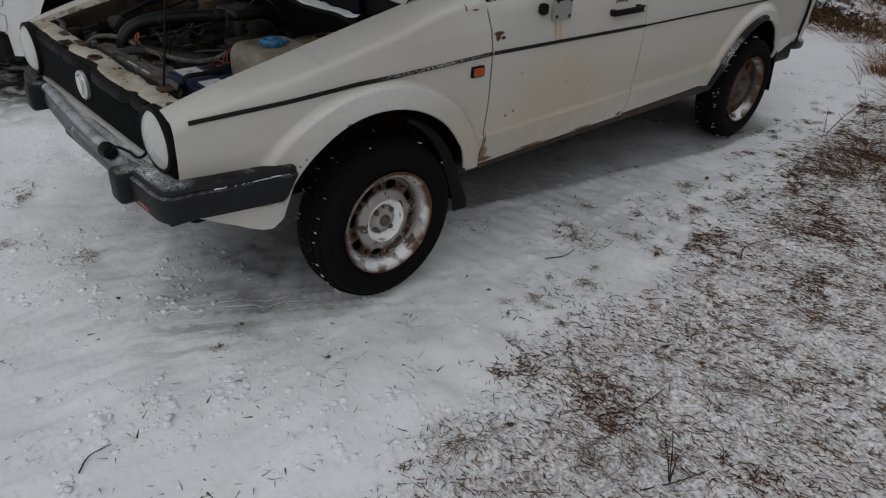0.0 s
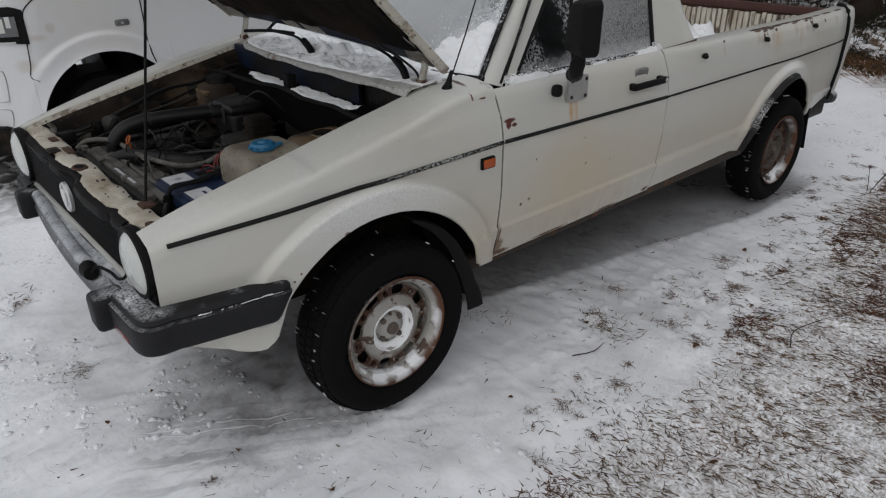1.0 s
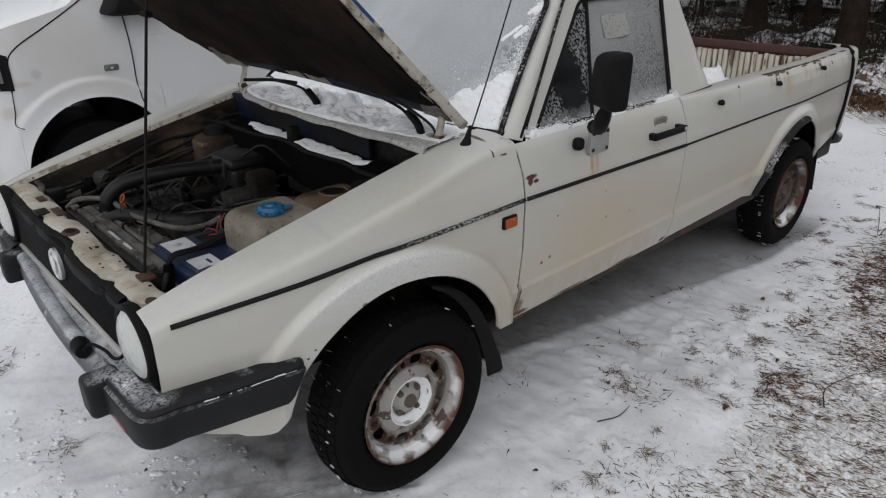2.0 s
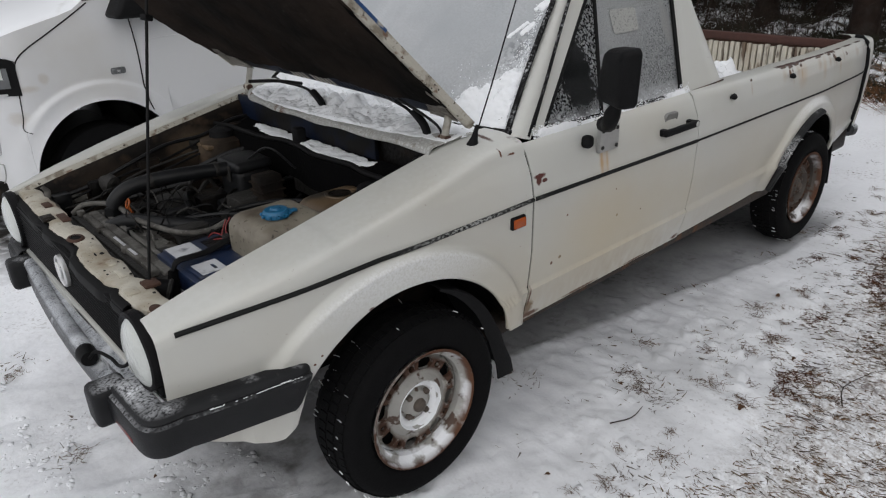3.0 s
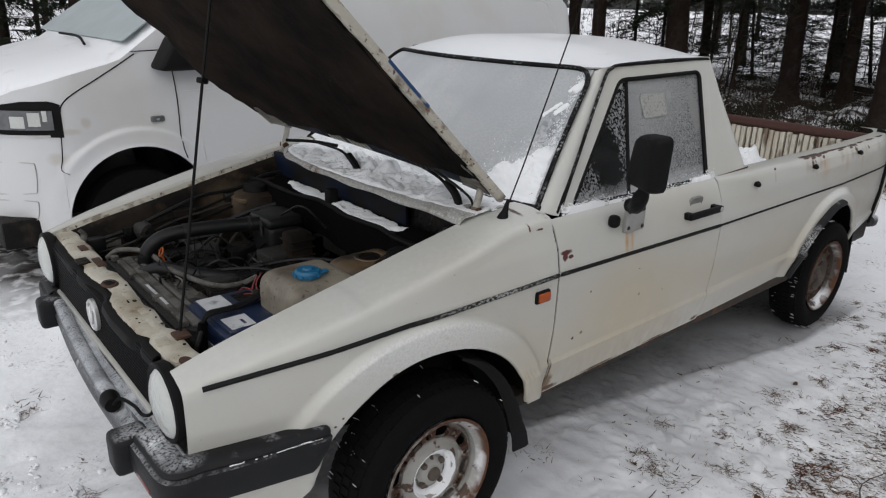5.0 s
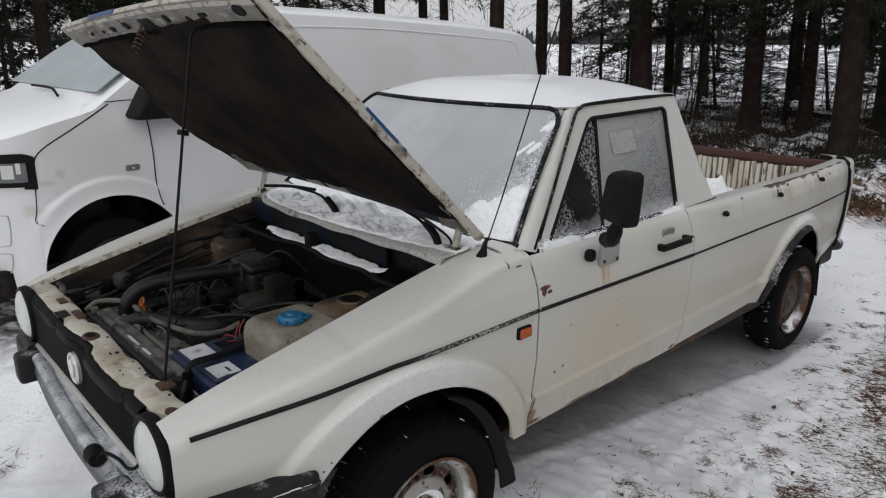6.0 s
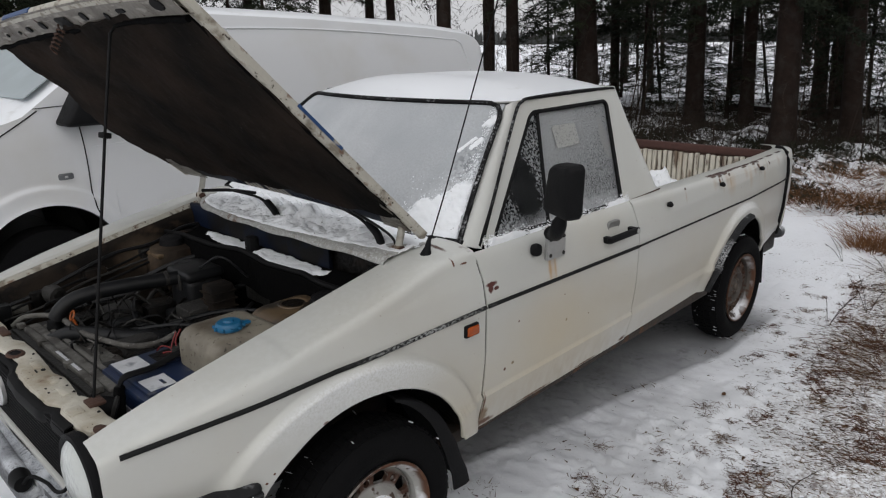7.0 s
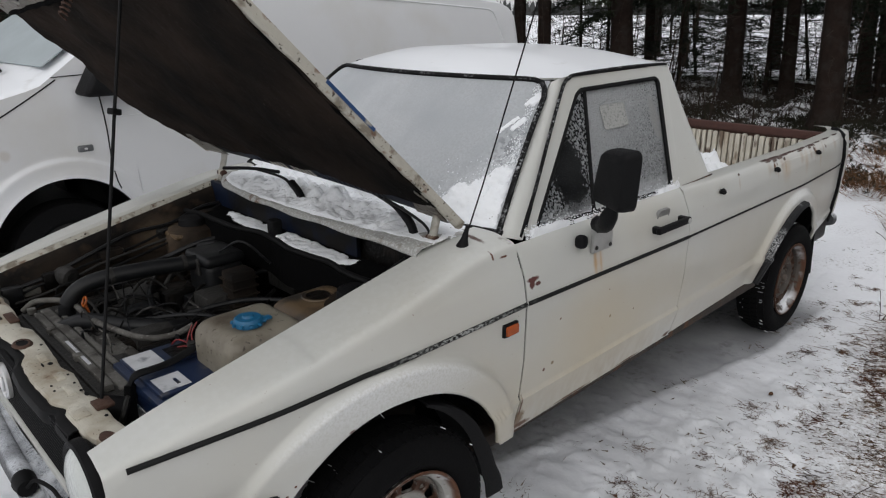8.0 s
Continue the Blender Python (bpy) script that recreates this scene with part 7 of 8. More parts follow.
EARTH, LITTER = (0.13, 0.115, 0.10), (0.075, 0.035, 0.02)
verge = band(GROUND, "Y", -1.36, -1.60)
lay(GROUND, times(GROUND, verge, times(GROUND, noise_mask(GROUND, 60, 0.36, 0.62, 8), 0.75)), (0.42, 0.39, 0.365), 0.95)
lay(GROUND, times(GROUND, verge, times(GROUND, noise_mask(GROUND, 5, 0.60, 0.72, 9), noise_mask(GROUND, 50, 0.44, 0.58, 6))), LITTER, 0.95)
lay(GROUND, times(GROUND, verge, times(GROUND, noise_mask(GROUND, 120, 0.54, 0.64, 4), 0.5)), EARTH, 0.95)
lay(GROUND, times(GROUND, noise_mask(GROUND, 2.2, 0.50, 0.66, 8), times(GROUND, noise_mask(GROUND, 60, 0.56, 0.64), 0.4)), (0.25, 0.23, 0.21), 0.95)
wood_band = band(GROUND, "X", 5.5, 7.0)
lay(GROUND, times(GROUND, times(GROUND, wood_band, band(GROUND, "X", 17.0, 13.0)), noise_mask(GROUND, 3.4, 0.50, 0.60, 9)), (0.05, 0.040, 0.028), 0.95)
# dark ground painted under the van in place of its shadow
bare = blot(GROUND, (0.2, 3.0, 0), (1.6, 1.3, 1), edge=0.5, rough=3)
lay(GROUND, times(GROUND, bare, noise_mask(GROUND, 9, 0.35, 0.5, 8)), (0.05, 0.045, 0.04), 0.9)


def sharp(m, axis, lo, hi, amp=0.06, scale=4.0, slope=0.0):
    """A fairly straight edge across the ground, from 0 at lo to 1 at hi."""
    n, l = m.node_tree.nodes, m.node_tree.links
    geo, sep, tex, k, ramp = [n.new("ShaderNode" + q) for q in ("NewGeometry", "SeparateXYZ", "TexNoise", "Math", "MapRange")]
    tex.inputs["Scale"].default_value, tex.inputs["Detail"].default_value = scale, 6
    k.operation, k.inputs[1].default_value = "MULTIPLY_ADD", amp
    l.new(geo.outputs["Position"], sep.inputs[0])
    l.new(geo.outputs["Position"], tex.inputs["Vector"])
    l.new(tex.outputs["Fac"], k.inputs[0])
    along = n.new("ShaderNodeMath")
    along.operation, along.inputs[1].default_value = "MULTIPLY_ADD", slope
    l.new(sep.outputs["X" if axis == "Y" else "Y"], along.inputs[0])
    l.new(sep.outputs[axis], along.inputs[2])
    l.new(along.outputs[0], k.inputs[2])
    ramp.inputs[1].default_value, ramp.inputs[2].default_value = lo + amp / 2, hi + amp / 2
    l.new(k.outputs[0], ramp.inputs[0])
    return ramp.outputs[0]


# strip without fresh snow under the pickup: grey ice, wet earth and painted-in shade
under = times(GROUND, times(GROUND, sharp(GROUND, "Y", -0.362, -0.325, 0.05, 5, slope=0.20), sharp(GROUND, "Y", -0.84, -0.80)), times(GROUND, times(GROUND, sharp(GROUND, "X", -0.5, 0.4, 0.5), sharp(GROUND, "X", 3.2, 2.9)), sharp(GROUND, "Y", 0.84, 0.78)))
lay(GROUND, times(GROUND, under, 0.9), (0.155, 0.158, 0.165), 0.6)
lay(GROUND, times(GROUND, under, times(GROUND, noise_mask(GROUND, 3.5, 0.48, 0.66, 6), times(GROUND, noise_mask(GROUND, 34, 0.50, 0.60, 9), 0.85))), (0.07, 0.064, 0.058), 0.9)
# shade under the nose painted into the snow, with mud flecks in it
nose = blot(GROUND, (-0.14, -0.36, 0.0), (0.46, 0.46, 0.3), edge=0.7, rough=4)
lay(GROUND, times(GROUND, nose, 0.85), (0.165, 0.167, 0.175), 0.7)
# grooves that the tyre pressed when the pickup rolled in
grooves = times(GROUND, blot(GROUND, (-0.45, -0.55, 0.0), (0.42, 0.24, 0.3), edge=0.7, rough=5), noise_mask(GROUND, 30, 0.46, 0.60, 5, (0.07, 1, 1), 30.5))
lay(GROUND, times(GROUND, grooves, 0.7), (0.27, 0.272, 0.285), 0.7)
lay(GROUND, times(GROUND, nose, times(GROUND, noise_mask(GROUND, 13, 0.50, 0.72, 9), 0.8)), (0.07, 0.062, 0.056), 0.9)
# slush where feet have pressed the snow thin
lay(GROUND, times(GROUND, noise_mask(GROUND, 3.2, 0.48, 0.68, 7), times(GROUND, noise_mask(GROUND, 21, 0.40, 0.62, 7), 0.10)), (0.50, 0.51, 0.53), 0.8)
# trodden snow along the near side, greyed to paint shade from pickup and wood
lay(GROUND, times(GROUND, blot(GROUND, (1.2, -0.90, 0.0), (1.9, 0.62, 1.0), edge=0.9, rough=4), times(GROUND, noise_mask(GROUND, 5, 0.15, 0.58, 8), 0.9)), (0.54, 0.55, 0.57), 0.85)
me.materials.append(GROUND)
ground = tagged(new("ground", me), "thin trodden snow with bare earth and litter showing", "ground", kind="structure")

# ---- spruce wood behind ----
TREES = [(2.80, 10.30, 0.21), (3.34, 11.18, 0.21), (7.81, 12.38, 0.23), (8.58, 10.64, 0.29), (9.33, 10.03, 0.22), (9.70, 9.70, 0.22), (8.30, 6.87, 0.29), (10.00, 7.23, 0.26), (9.91, 6.54, 0.27), (10.32, 5.09, 0.42), (13.58, 6.46, 0.23), (12.11, 3.87, 0.35), (13.12, 3.26, 0.27), (9.25, 1.27, 0.345), (14.08, 2.24, 0.28), (14.84, 2.13, 0.27), (10.35, 0.70, 0.28),]
BARK = material("dark_spruce_bark", (0.020, 0.0128, 0.0098), 0.95, vary=0.5, scale=14, second=(0.028, 0.023, 0.020), second_scale=6, second_cut=(0.5, 0.68), bump=1.0, bump_scale=22, spec=0.2)
NEEDLE = material("dark_green_spruce_needles", (0.012, 0.017, 0.010), 0.8, vary=0.5, scale=3, bump=0, spec=0.2, second=(0.030, 0.037, 0.017), second_scale=1.5, second_cut=(0.5, 0.7))
TWIG = material("dry_brown_twig", (0.030, 0.022, 0.017), 0.9, vary=0.4, scale=20, bump=0, spec=0.2)
HEATH = material("dark_heath_leaves", (0.020, 0.020, 0.012), 0.85, vary=0.5, scale=6, bump=0, spec=0.2)
STRAW = material("dry_straw_grass", (0.17, 0.105, 0.06), 0.9, vary=0.4, scale=9, bump=0, spec=0.2, second=(0.10, 0.055, 0.03), second_scale=3, second_cut=(0.45, 0.6))


DARK_TUFT = material("dark_brown_grass", (0.095, 0.050, 0.027), 0.9, vary=0.4, scale=9, bump=0, spec=0.2, second=(0.16, 0.10, 0.055), second_scale=3, second_cut=(0.5, 0.65))
TUFT_STRAW = material("dry_russet_grass", (0.20, 0.098, 0.042), 0.9, vary=0.4, scale=9, bump=0, spec=0.2, second=(0.12, 0.06, 0.03), second_scale=3, second_cut=(0.5, 0.65))


def blade(vs, fs, base, tip, w, rnd):
    """One thin triangle from base to tip."""
    d = tip - base
    side = d.cross(Vector((rnd.uniform(-1, 1), rnd.uniform(-1, 1), rnd.uniform(-1, 1))))
    side = side.normalized() * w / 2 if side.length > 1e-6 else Vector((w / 2, 0, 0))
    k = len(vs)
    vs += [base - side, base + side, tip]
    fs.append((k, k + 1, k + 2))


def mesh_of(name, vs, fs, mat, smooth=False):
    me = bpy.data.meshes.new(name)
    me.from_pydata([tuple(v) for v in vs], [], fs)
    me.materials.append(mat)
    if smooth:
        me.shade_smooth()
    return me


def trunk_mesh(seed):
    """A trunk of radius 1 at the foot, 14 m high, with root flare and dead stubs."""
    rnd = random.Random(seed)
    bm = bmesh.new()
    rings = []
    bend = rnd.uniform(-0.12, 0.12)
    for i, z in enumerate((-0.2, 0.0, 0.08, 0.2, 0.45, 0.9, 1.6, 2.5, 4, 6, 9, 12, 15)):
        r = (1.0 - 0.055 * max(z, 0)) * (1 + 0.55 * math.exp(-max(z, 0) / 0.12))
        rings.append([bm.verts.new((r * (1 + 0.10 * noise.noise((math.cos(a) * 2, math.sin(a) * 2, z + seed))) * math.cos(a) * 0.5 + bend * math.sin(z * 0.3), r * math.sin(a) * 0.5 * (1 + 0.1 * noise.noise((a, z, seed))), z)) for a in np.linspace(0, 2 * math.pi, 14, endpoint=False)])
    for a, b in zip(rings, rings[1:]):
        for k in range(14):
            bm.faces.new((a[k], a[(k + 1) % 14], b[(k + 1) % 14], b[k]))
    me = bpy.data.meshes.new("trunk")
    bm.to_mesh(me)
    bm.free()
    me.materials.append(BARK)
    me.shade_smooth()
    return me


def crown_mesh(seed, low, dense=False):
    """Drooping boughs with sprays of needles, thin and bare low down unless dense."""
    rnd = random.Random(seed)
    vs, fs = [], []
    z = low
    while z < 13.5:
        for _ in range(rnd.choice((3, 4, 5))):
            a = rnd.uniform(0, 2 * math.pi)
            reach = rnd.uniform(0.55, 1.0) * lerp(z, [(low, 1.5), (4, 2.3), (7, 2.0), (14, 0.4)])
            full = lerp(z, [(low, 0.25), (low + 0.9, 0.75), (low + 2.0, 1.0)]) * rnd.uniform(0.5, 1.1)
            out, droop = Vector((math.cos(a), math.sin(a), 0)), rnd.uniform(0.15, 0.5)
            if dense and z < 4.5:
                full, droop = rnd.uniform(0.7, 1.7), rnd.uniform(0.3, 0.6)
            pts = [Vector((0, 0, z)) + out * reach * t + Vector((0, 0, -droop * reach * t * t + 0.10 * reach * t)) for t in np.linspace(0, 1, 9)]
            for p, q in zip(pts, pts[1:]):
                blade(vs, fs, p, q + (q - p) * 0.3, 0.022, rnd)
            side = out.cross(Vector((0, 0, 1)))
            for _ in range(int(30 * full)):
                t = rnd.uniform(0.18, 1.0)
                i = min(7, int(t * 8))
                base = pts[i].lerp(pts[i + 1], t * 8 - i)
                d = (out * rnd.uniform(0.1, 0.6) + side * rnd.choice((-1, 1)) * rnd.uniform(0.4, 1.0) + Vector((0, 0, rnd.uniform(-0.9, 0.1)))).normalized()
                length = rnd.uniform(0.12, 0.34) * (1.1 - 0.5 * t)
                tip = base + d * length
                blade(vs, fs, base, tip, 0.012, rnd)
                for _ in range(7):
                    b0 = base.lerp(tip, rnd.uniform(0.05, 0.9))
                    blade(vs, fs, b0, b0 + (d * 0.6 + Vector((rnd.uniform(-1, 1), rnd.uniform(-1, 1), rnd.uniform(-0.9, 0.5)))).normalized() * rnd.uniform(0.05, 0.11), 0.022, rnd)
        z += rnd.uniform(0.16, 0.34)
    return mesh_of("crown", vs, fs, NEEDLE)


def dead_mesh(seed):
    """Bare drooping dead twigs on the lower trunk."""
    rnd = random.Random(seed)
    vs, fs = [], []
    for _ in range(60):
        a, z = rnd.uniform(0, 2 * math.pi), rnd.uniform(0.7, 3.6)
        p = Vector((0, 0, z))
        d = Vector((math.cos(a), math.sin(a), rnd.uniform(-0.35, 0.15)))
        for k in range(rnd.randint(3, 7)):
            q = p + d * rnd.uniform(0.06, 0.16)
            blade(vs, fs, p, q + (q - p) * 0.2, 0.012 - 0.001 * k, rnd)
            for _ in range(3):
                b = p.lerp(q, rnd.random())
                blade(vs, fs, b, b + Vector((rnd.uniform(-1, 1), rnd.uniform(-1, 1), rnd.uniform(-1.4, 0.1))) * rnd.uniform(0.05, 0.13), 0.007, rnd)
            p = q
            d += Vector((rnd.uniform(-0.25, 0.25), rnd.uniform(-0.25, 0.25), rnd.uniform(-0.28, 0.04)))
    return mesh_of("dead_brush", vs, fs, TWIG)


TRUNKS, CROWNS, DEAD = [trunk_mesh(k) for k in range(4)], [crown_mesh(k, low) for k, low in enumerate((1.6, 2.2, 2.9, 1.1, 0.15))] + [crown_mesh(8, 1.75, True), crown_mesh(9, 2.1, True), crown_mesh(10, 2.9, True)], [dead_mesh(k) for k in range(3)]
tree_rnd = random.Random(11)


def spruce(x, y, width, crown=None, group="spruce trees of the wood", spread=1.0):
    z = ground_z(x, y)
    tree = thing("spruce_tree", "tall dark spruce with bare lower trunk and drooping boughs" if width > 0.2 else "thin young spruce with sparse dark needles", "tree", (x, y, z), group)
    # the whole wood is tilted to match the trunks' slant in the camera's view
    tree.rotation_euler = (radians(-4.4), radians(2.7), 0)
    turn = tree_rnd.uniform(0, 2 * math.pi)
    t = new("trunk", tree_rnd.choice(TRUNKS))
    t.parent, t.scale, t.rotation_euler = tree, (width, width, 1.0), (tree_rnd.uniform(-0.02, 0.02), tree_rnd.uniform(-0.02, 0.02), turn)
    c = new("crown", CROWNS[tree_rnd.randrange(4) if crown is None else crown])
    s = spread * tree_rnd.uniform(0.8, 1.15)
    c.parent, c.scale, c.rotation_euler = tree, (s, s, tree_rnd.uniform(0.9, 1.15)), (0, 0, turn)
    d = new("dead_brush", tree_rnd.choice(DEAD))
    d["kind"] = "stuff"
    d.parent, d.rotation_euler = tree, (0, 0, turn * 2)
    return tree


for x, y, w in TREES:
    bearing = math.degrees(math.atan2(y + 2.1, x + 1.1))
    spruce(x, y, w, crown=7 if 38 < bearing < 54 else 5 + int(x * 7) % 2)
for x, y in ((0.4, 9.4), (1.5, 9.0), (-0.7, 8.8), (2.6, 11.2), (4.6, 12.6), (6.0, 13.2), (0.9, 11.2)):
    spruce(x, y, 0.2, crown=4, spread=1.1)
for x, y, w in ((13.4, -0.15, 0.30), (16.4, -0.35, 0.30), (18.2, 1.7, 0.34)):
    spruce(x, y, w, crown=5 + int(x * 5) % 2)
# young spruces with boughs down to the ground, between the tall ones
for x, y, h, s in ((11.2, 6.0, 0.40, 0.62), (12.6, 5.2, 0.34, 0.55), (11.6, 6.9, 0.30, 0.45), (13.4, 4.4, 0.40, 0.50), (12.2, 1.5, 0.34, 0.45), (6.4, 9.6, 0.45, 0.85), (13.0, 0.5, 0.40, 0.5), (14.6, 1.5, 0.50, 0.6), (15.6, 0.7, 0.55, 0.7), (16.8, 2.6, 0.50, 0.7), (13.9, -0.6, 0.45, 0.6), (17.5, -0.6, 0.6, 0.8), (6.2, 10.6, 0.5, 0.9)):
    young = spruce(x, y, 0.08, crown=4, spread=s, group="young spruces")
    young.scale = (1, 1, h)
# more of them stand along the edge of the field
for k in range(6):
    ang, dist = radians(16 + 2.8 * k + tree_rnd.uniform(-0.5, 0.5)), tree_rnd.uniform(15.5, 22.0)
    young = spruce(-1.1 + dist * math.cos(ang), -2.1 + dist * math.sin(ang), 0.09, crown=4, spread=tree_rnd.uniform(0.45, 0.75), group="young spruces")
    young.scale = (1, 1, tree_rnd.uniform(0.16, 0.36))
# the wood goes on behind and to the sides
placed = [(x, y) for x, y, w in TREES]
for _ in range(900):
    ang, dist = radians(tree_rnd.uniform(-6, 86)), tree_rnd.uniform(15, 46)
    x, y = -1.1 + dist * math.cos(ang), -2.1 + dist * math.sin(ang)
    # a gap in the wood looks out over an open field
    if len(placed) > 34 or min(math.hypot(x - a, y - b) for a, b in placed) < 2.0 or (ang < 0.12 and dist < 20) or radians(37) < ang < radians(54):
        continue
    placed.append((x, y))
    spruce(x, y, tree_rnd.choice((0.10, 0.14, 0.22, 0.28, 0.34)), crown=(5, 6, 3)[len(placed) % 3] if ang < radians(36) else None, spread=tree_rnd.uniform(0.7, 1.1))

# unseen spruces behind the camera, added for the window glass to mirror
for k in range(22):
    x, y = 4.0 + 1.3 * k + tree_rnd.uniform(-0.5, 0.5), -10.5 - 0.16 * k - 2.2 * (k % 2) + tree_rnd.uniform(-0.6, 0.6)
    spruce(x, y, tree_rnd.choice((0.22, 0.28, 0.34)), crown=(3, 4)[k % 2], spread=1.2)
# unseen spruces beyond the verge, added to dim the sky on the near side
for k in range(20):
    x, y = -12.0 + 1.7 * k + tree_rnd.uniform(-0.6, 0.6), -17.0 - 2.4 * (k % 3) + tree_rnd.uniform(-0.8, 0.8)
    spruce(x, y, tree_rnd.choice((0.22, 0.28, 0.34)), crown=4 if k % 2 else 3)

# the far edge of the field: a low hazy line of woods
# distance haze is put into this paler grey
FAR_WOOD = material("hazy_far_woods", (0.075, 0.078, 0.078), 0.95, vary=0.3, scale=0.4, bump=0, spec=0.1)
vs, fs = [], []
rnd = random.Random(51)
for k in range(2600):
    ang, dist = radians(rnd.uniform(-20, 110)), rnd.uniform(420, 520)
    p = Vector((dist * math.cos(ang), dist * math.sin(ang), 0.0))
    h, w = rnd.uniform(5.0, 11.0), rnd.uniform(2.5, 4.5)
    side = Vector((-math.sin(ang), math.cos(ang), 0))
    for j in range(4):
        base, top = h * (0.05 + 0.22 * j), h * (0.45 + 0.20 * j)
        half = side * w * (0.62 - 0.14 * j) * rnd.uniform(0.7, 1.2)
        i = len(vs)
        vs += [p - half + Vector((0, 0, base)), p + half + Vector((0, 0, base * rnd.uniform(0.8, 1.1))), p + half * rnd.uniform(-0.3, 0.3) + Vector((0, 0, min(top, h)))]
        fs.append((i, i + 1, i + 2))
tagged(new("far_wood", mesh_of("far_wood", vs, fs, FAR_WOOD)), "hazy dark line of woods beyond the snowy field", "woods", kind="stuff")

# thin bare saplings between the trunks
vs, fs = [], []
rnd = random.Random(21)
for _ in range(420):
    ang, dist = radians(rnd.uniform(-4, 75)), rnd.uniform(9.5, 36)
    x, y = -1.1 + dist * math.cos(ang), -2.1 + dist * math.sin(ang)
    p, h = Vector((x, y, ground_z(x, y))), rnd.uniform(0.6, 3.2)
    lean = Vector((rnd.uniform(-0.2, 0.2), rnd.uniform(-0.2, 0.2), 1)) * h
    blade(vs, fs, p, p + lean, 0.03, rnd)
    for _ in range(int(h * 9)):
        q = p + lean * rnd.uniform(0.2, 1.0)
        blade(vs, fs, q, q + Vector((rnd.uniform(-1, 1), rnd.uniform(-1, 1), rnd.uniform(-0.1, 0.8))) * rnd.uniform(0.1, 0.4), 0.012, rnd)
# low brown brush round the feet of the trunks
for _ in range(420):
    ang, dist = radians(rnd.uniform(-3, 58)), rnd.uniform(10.5, 17.5)
    x, y = -1.1 + dist * math.cos(ang), -2.1 + dist * math.sin(ang)
    p = Vector((x, y, ground_z(x, y)))
    for _ in range(rnd.randint(10, 26)):
        q = p + Vector((rnd.gauss(0, 0.22), rnd.gauss(0, 0.22), 0))
        tip = q + Vector((rnd.gauss(0, 0.14), rnd.gauss(0, 0.14), rnd.uniform(0.10, 0.46)))
        blade(vs, fs, q, tip, 0.010, rnd)
        for _ in range(3):
            b = q.lerp(tip, rnd.uniform(0.3, 1.0))
            blade(vs, fs, b, b + Vector((rnd.uniform(-1, 1), rnd.uniform(-1, 1), rnd.uniform(-0.3, 0.8))) * rnd.uniform(0.04, 0.14), 0.010, rnd)
tagged(new("saplings", mesh_of("saplings", vs, fs, TWIG)), "thin bare brown saplings in the wood", "saplings", kind="stuff")

# a fallen trunk with snow along its back
def fallen_log(a, b, r):
    a, b = [Vector((x, y, ground_z(x, y) + r * 1.6)) for x, y in (a, b)]
    log = thing("fallen_log", "thin fallen trunk with snow along its back", "log", a)
    pts = [a.lerp(b, t) + Vector((0, 0, 0.03 * math.sin(9 * t))) - a for t in np.linspace(0, 1, 9)]
    part("log_trunk", tube(pts, [r * (1 - 0.04 * k) for k in range(9)], curve=0, sides=10), BARK, log)
    part("log_snow", tube([p + Vector((0, 0, r * 0.72)) for p in pts[1:-1]], [r * (0.62 - 0.03 * k) for k in range(7)], curve=0, sides=8), SNOW_MAT, log, "snow on the trunk")


fallen_log((15.1, 4.45), (14.5, 1.6), 0.075)

# heath and dwarf shrubs on the forest floor
vs, fs = [], []
rnd = random.Random(22)
made = 0
while made < 640:
    ang, dist = radians(rnd.uniform(-8, 60)), 7 + 22 * rnd.random() ** 1.6
    x, y = -1.1 + dist * math.cos(ang), -2.1 + dist * math.sin(ang)
    if x < 6.3 or dist > 19 or noise.noise((x * 0.6, y * 0.6, 3)) < -0.15:
        continue
    made += 1
    p = Vector((x, y, ground_z(x, y)))
    for _ in range(54):
        b = p + Vector((rnd.gauss(0, 0.17), rnd.gauss(0, 0.17), 0))
        t = b + Vector((rnd.uniform(-0.05, 0.05), rnd.uniform(-0.05, 0.05), rnd.uniform(0.02, 0.13)))
        blade(vs, fs, b, t, 0.010, rnd)
        for _ in range(3):
            blade(vs, fs, b.lerp(t, rnd.uniform(0.4, 0.9)), t + Vector((rnd.uniform(-0.05, 0.05), rnd.uniform(-0.05, 0.05), rnd.uniform(-0.04, 0.02))), 0.016, rnd)
tagged(new("heath", mesh_of("heath", vs, fs, HEATH)), "low dark heath shrubs on the snowy forest floor", "shrubs", kind="stuff")

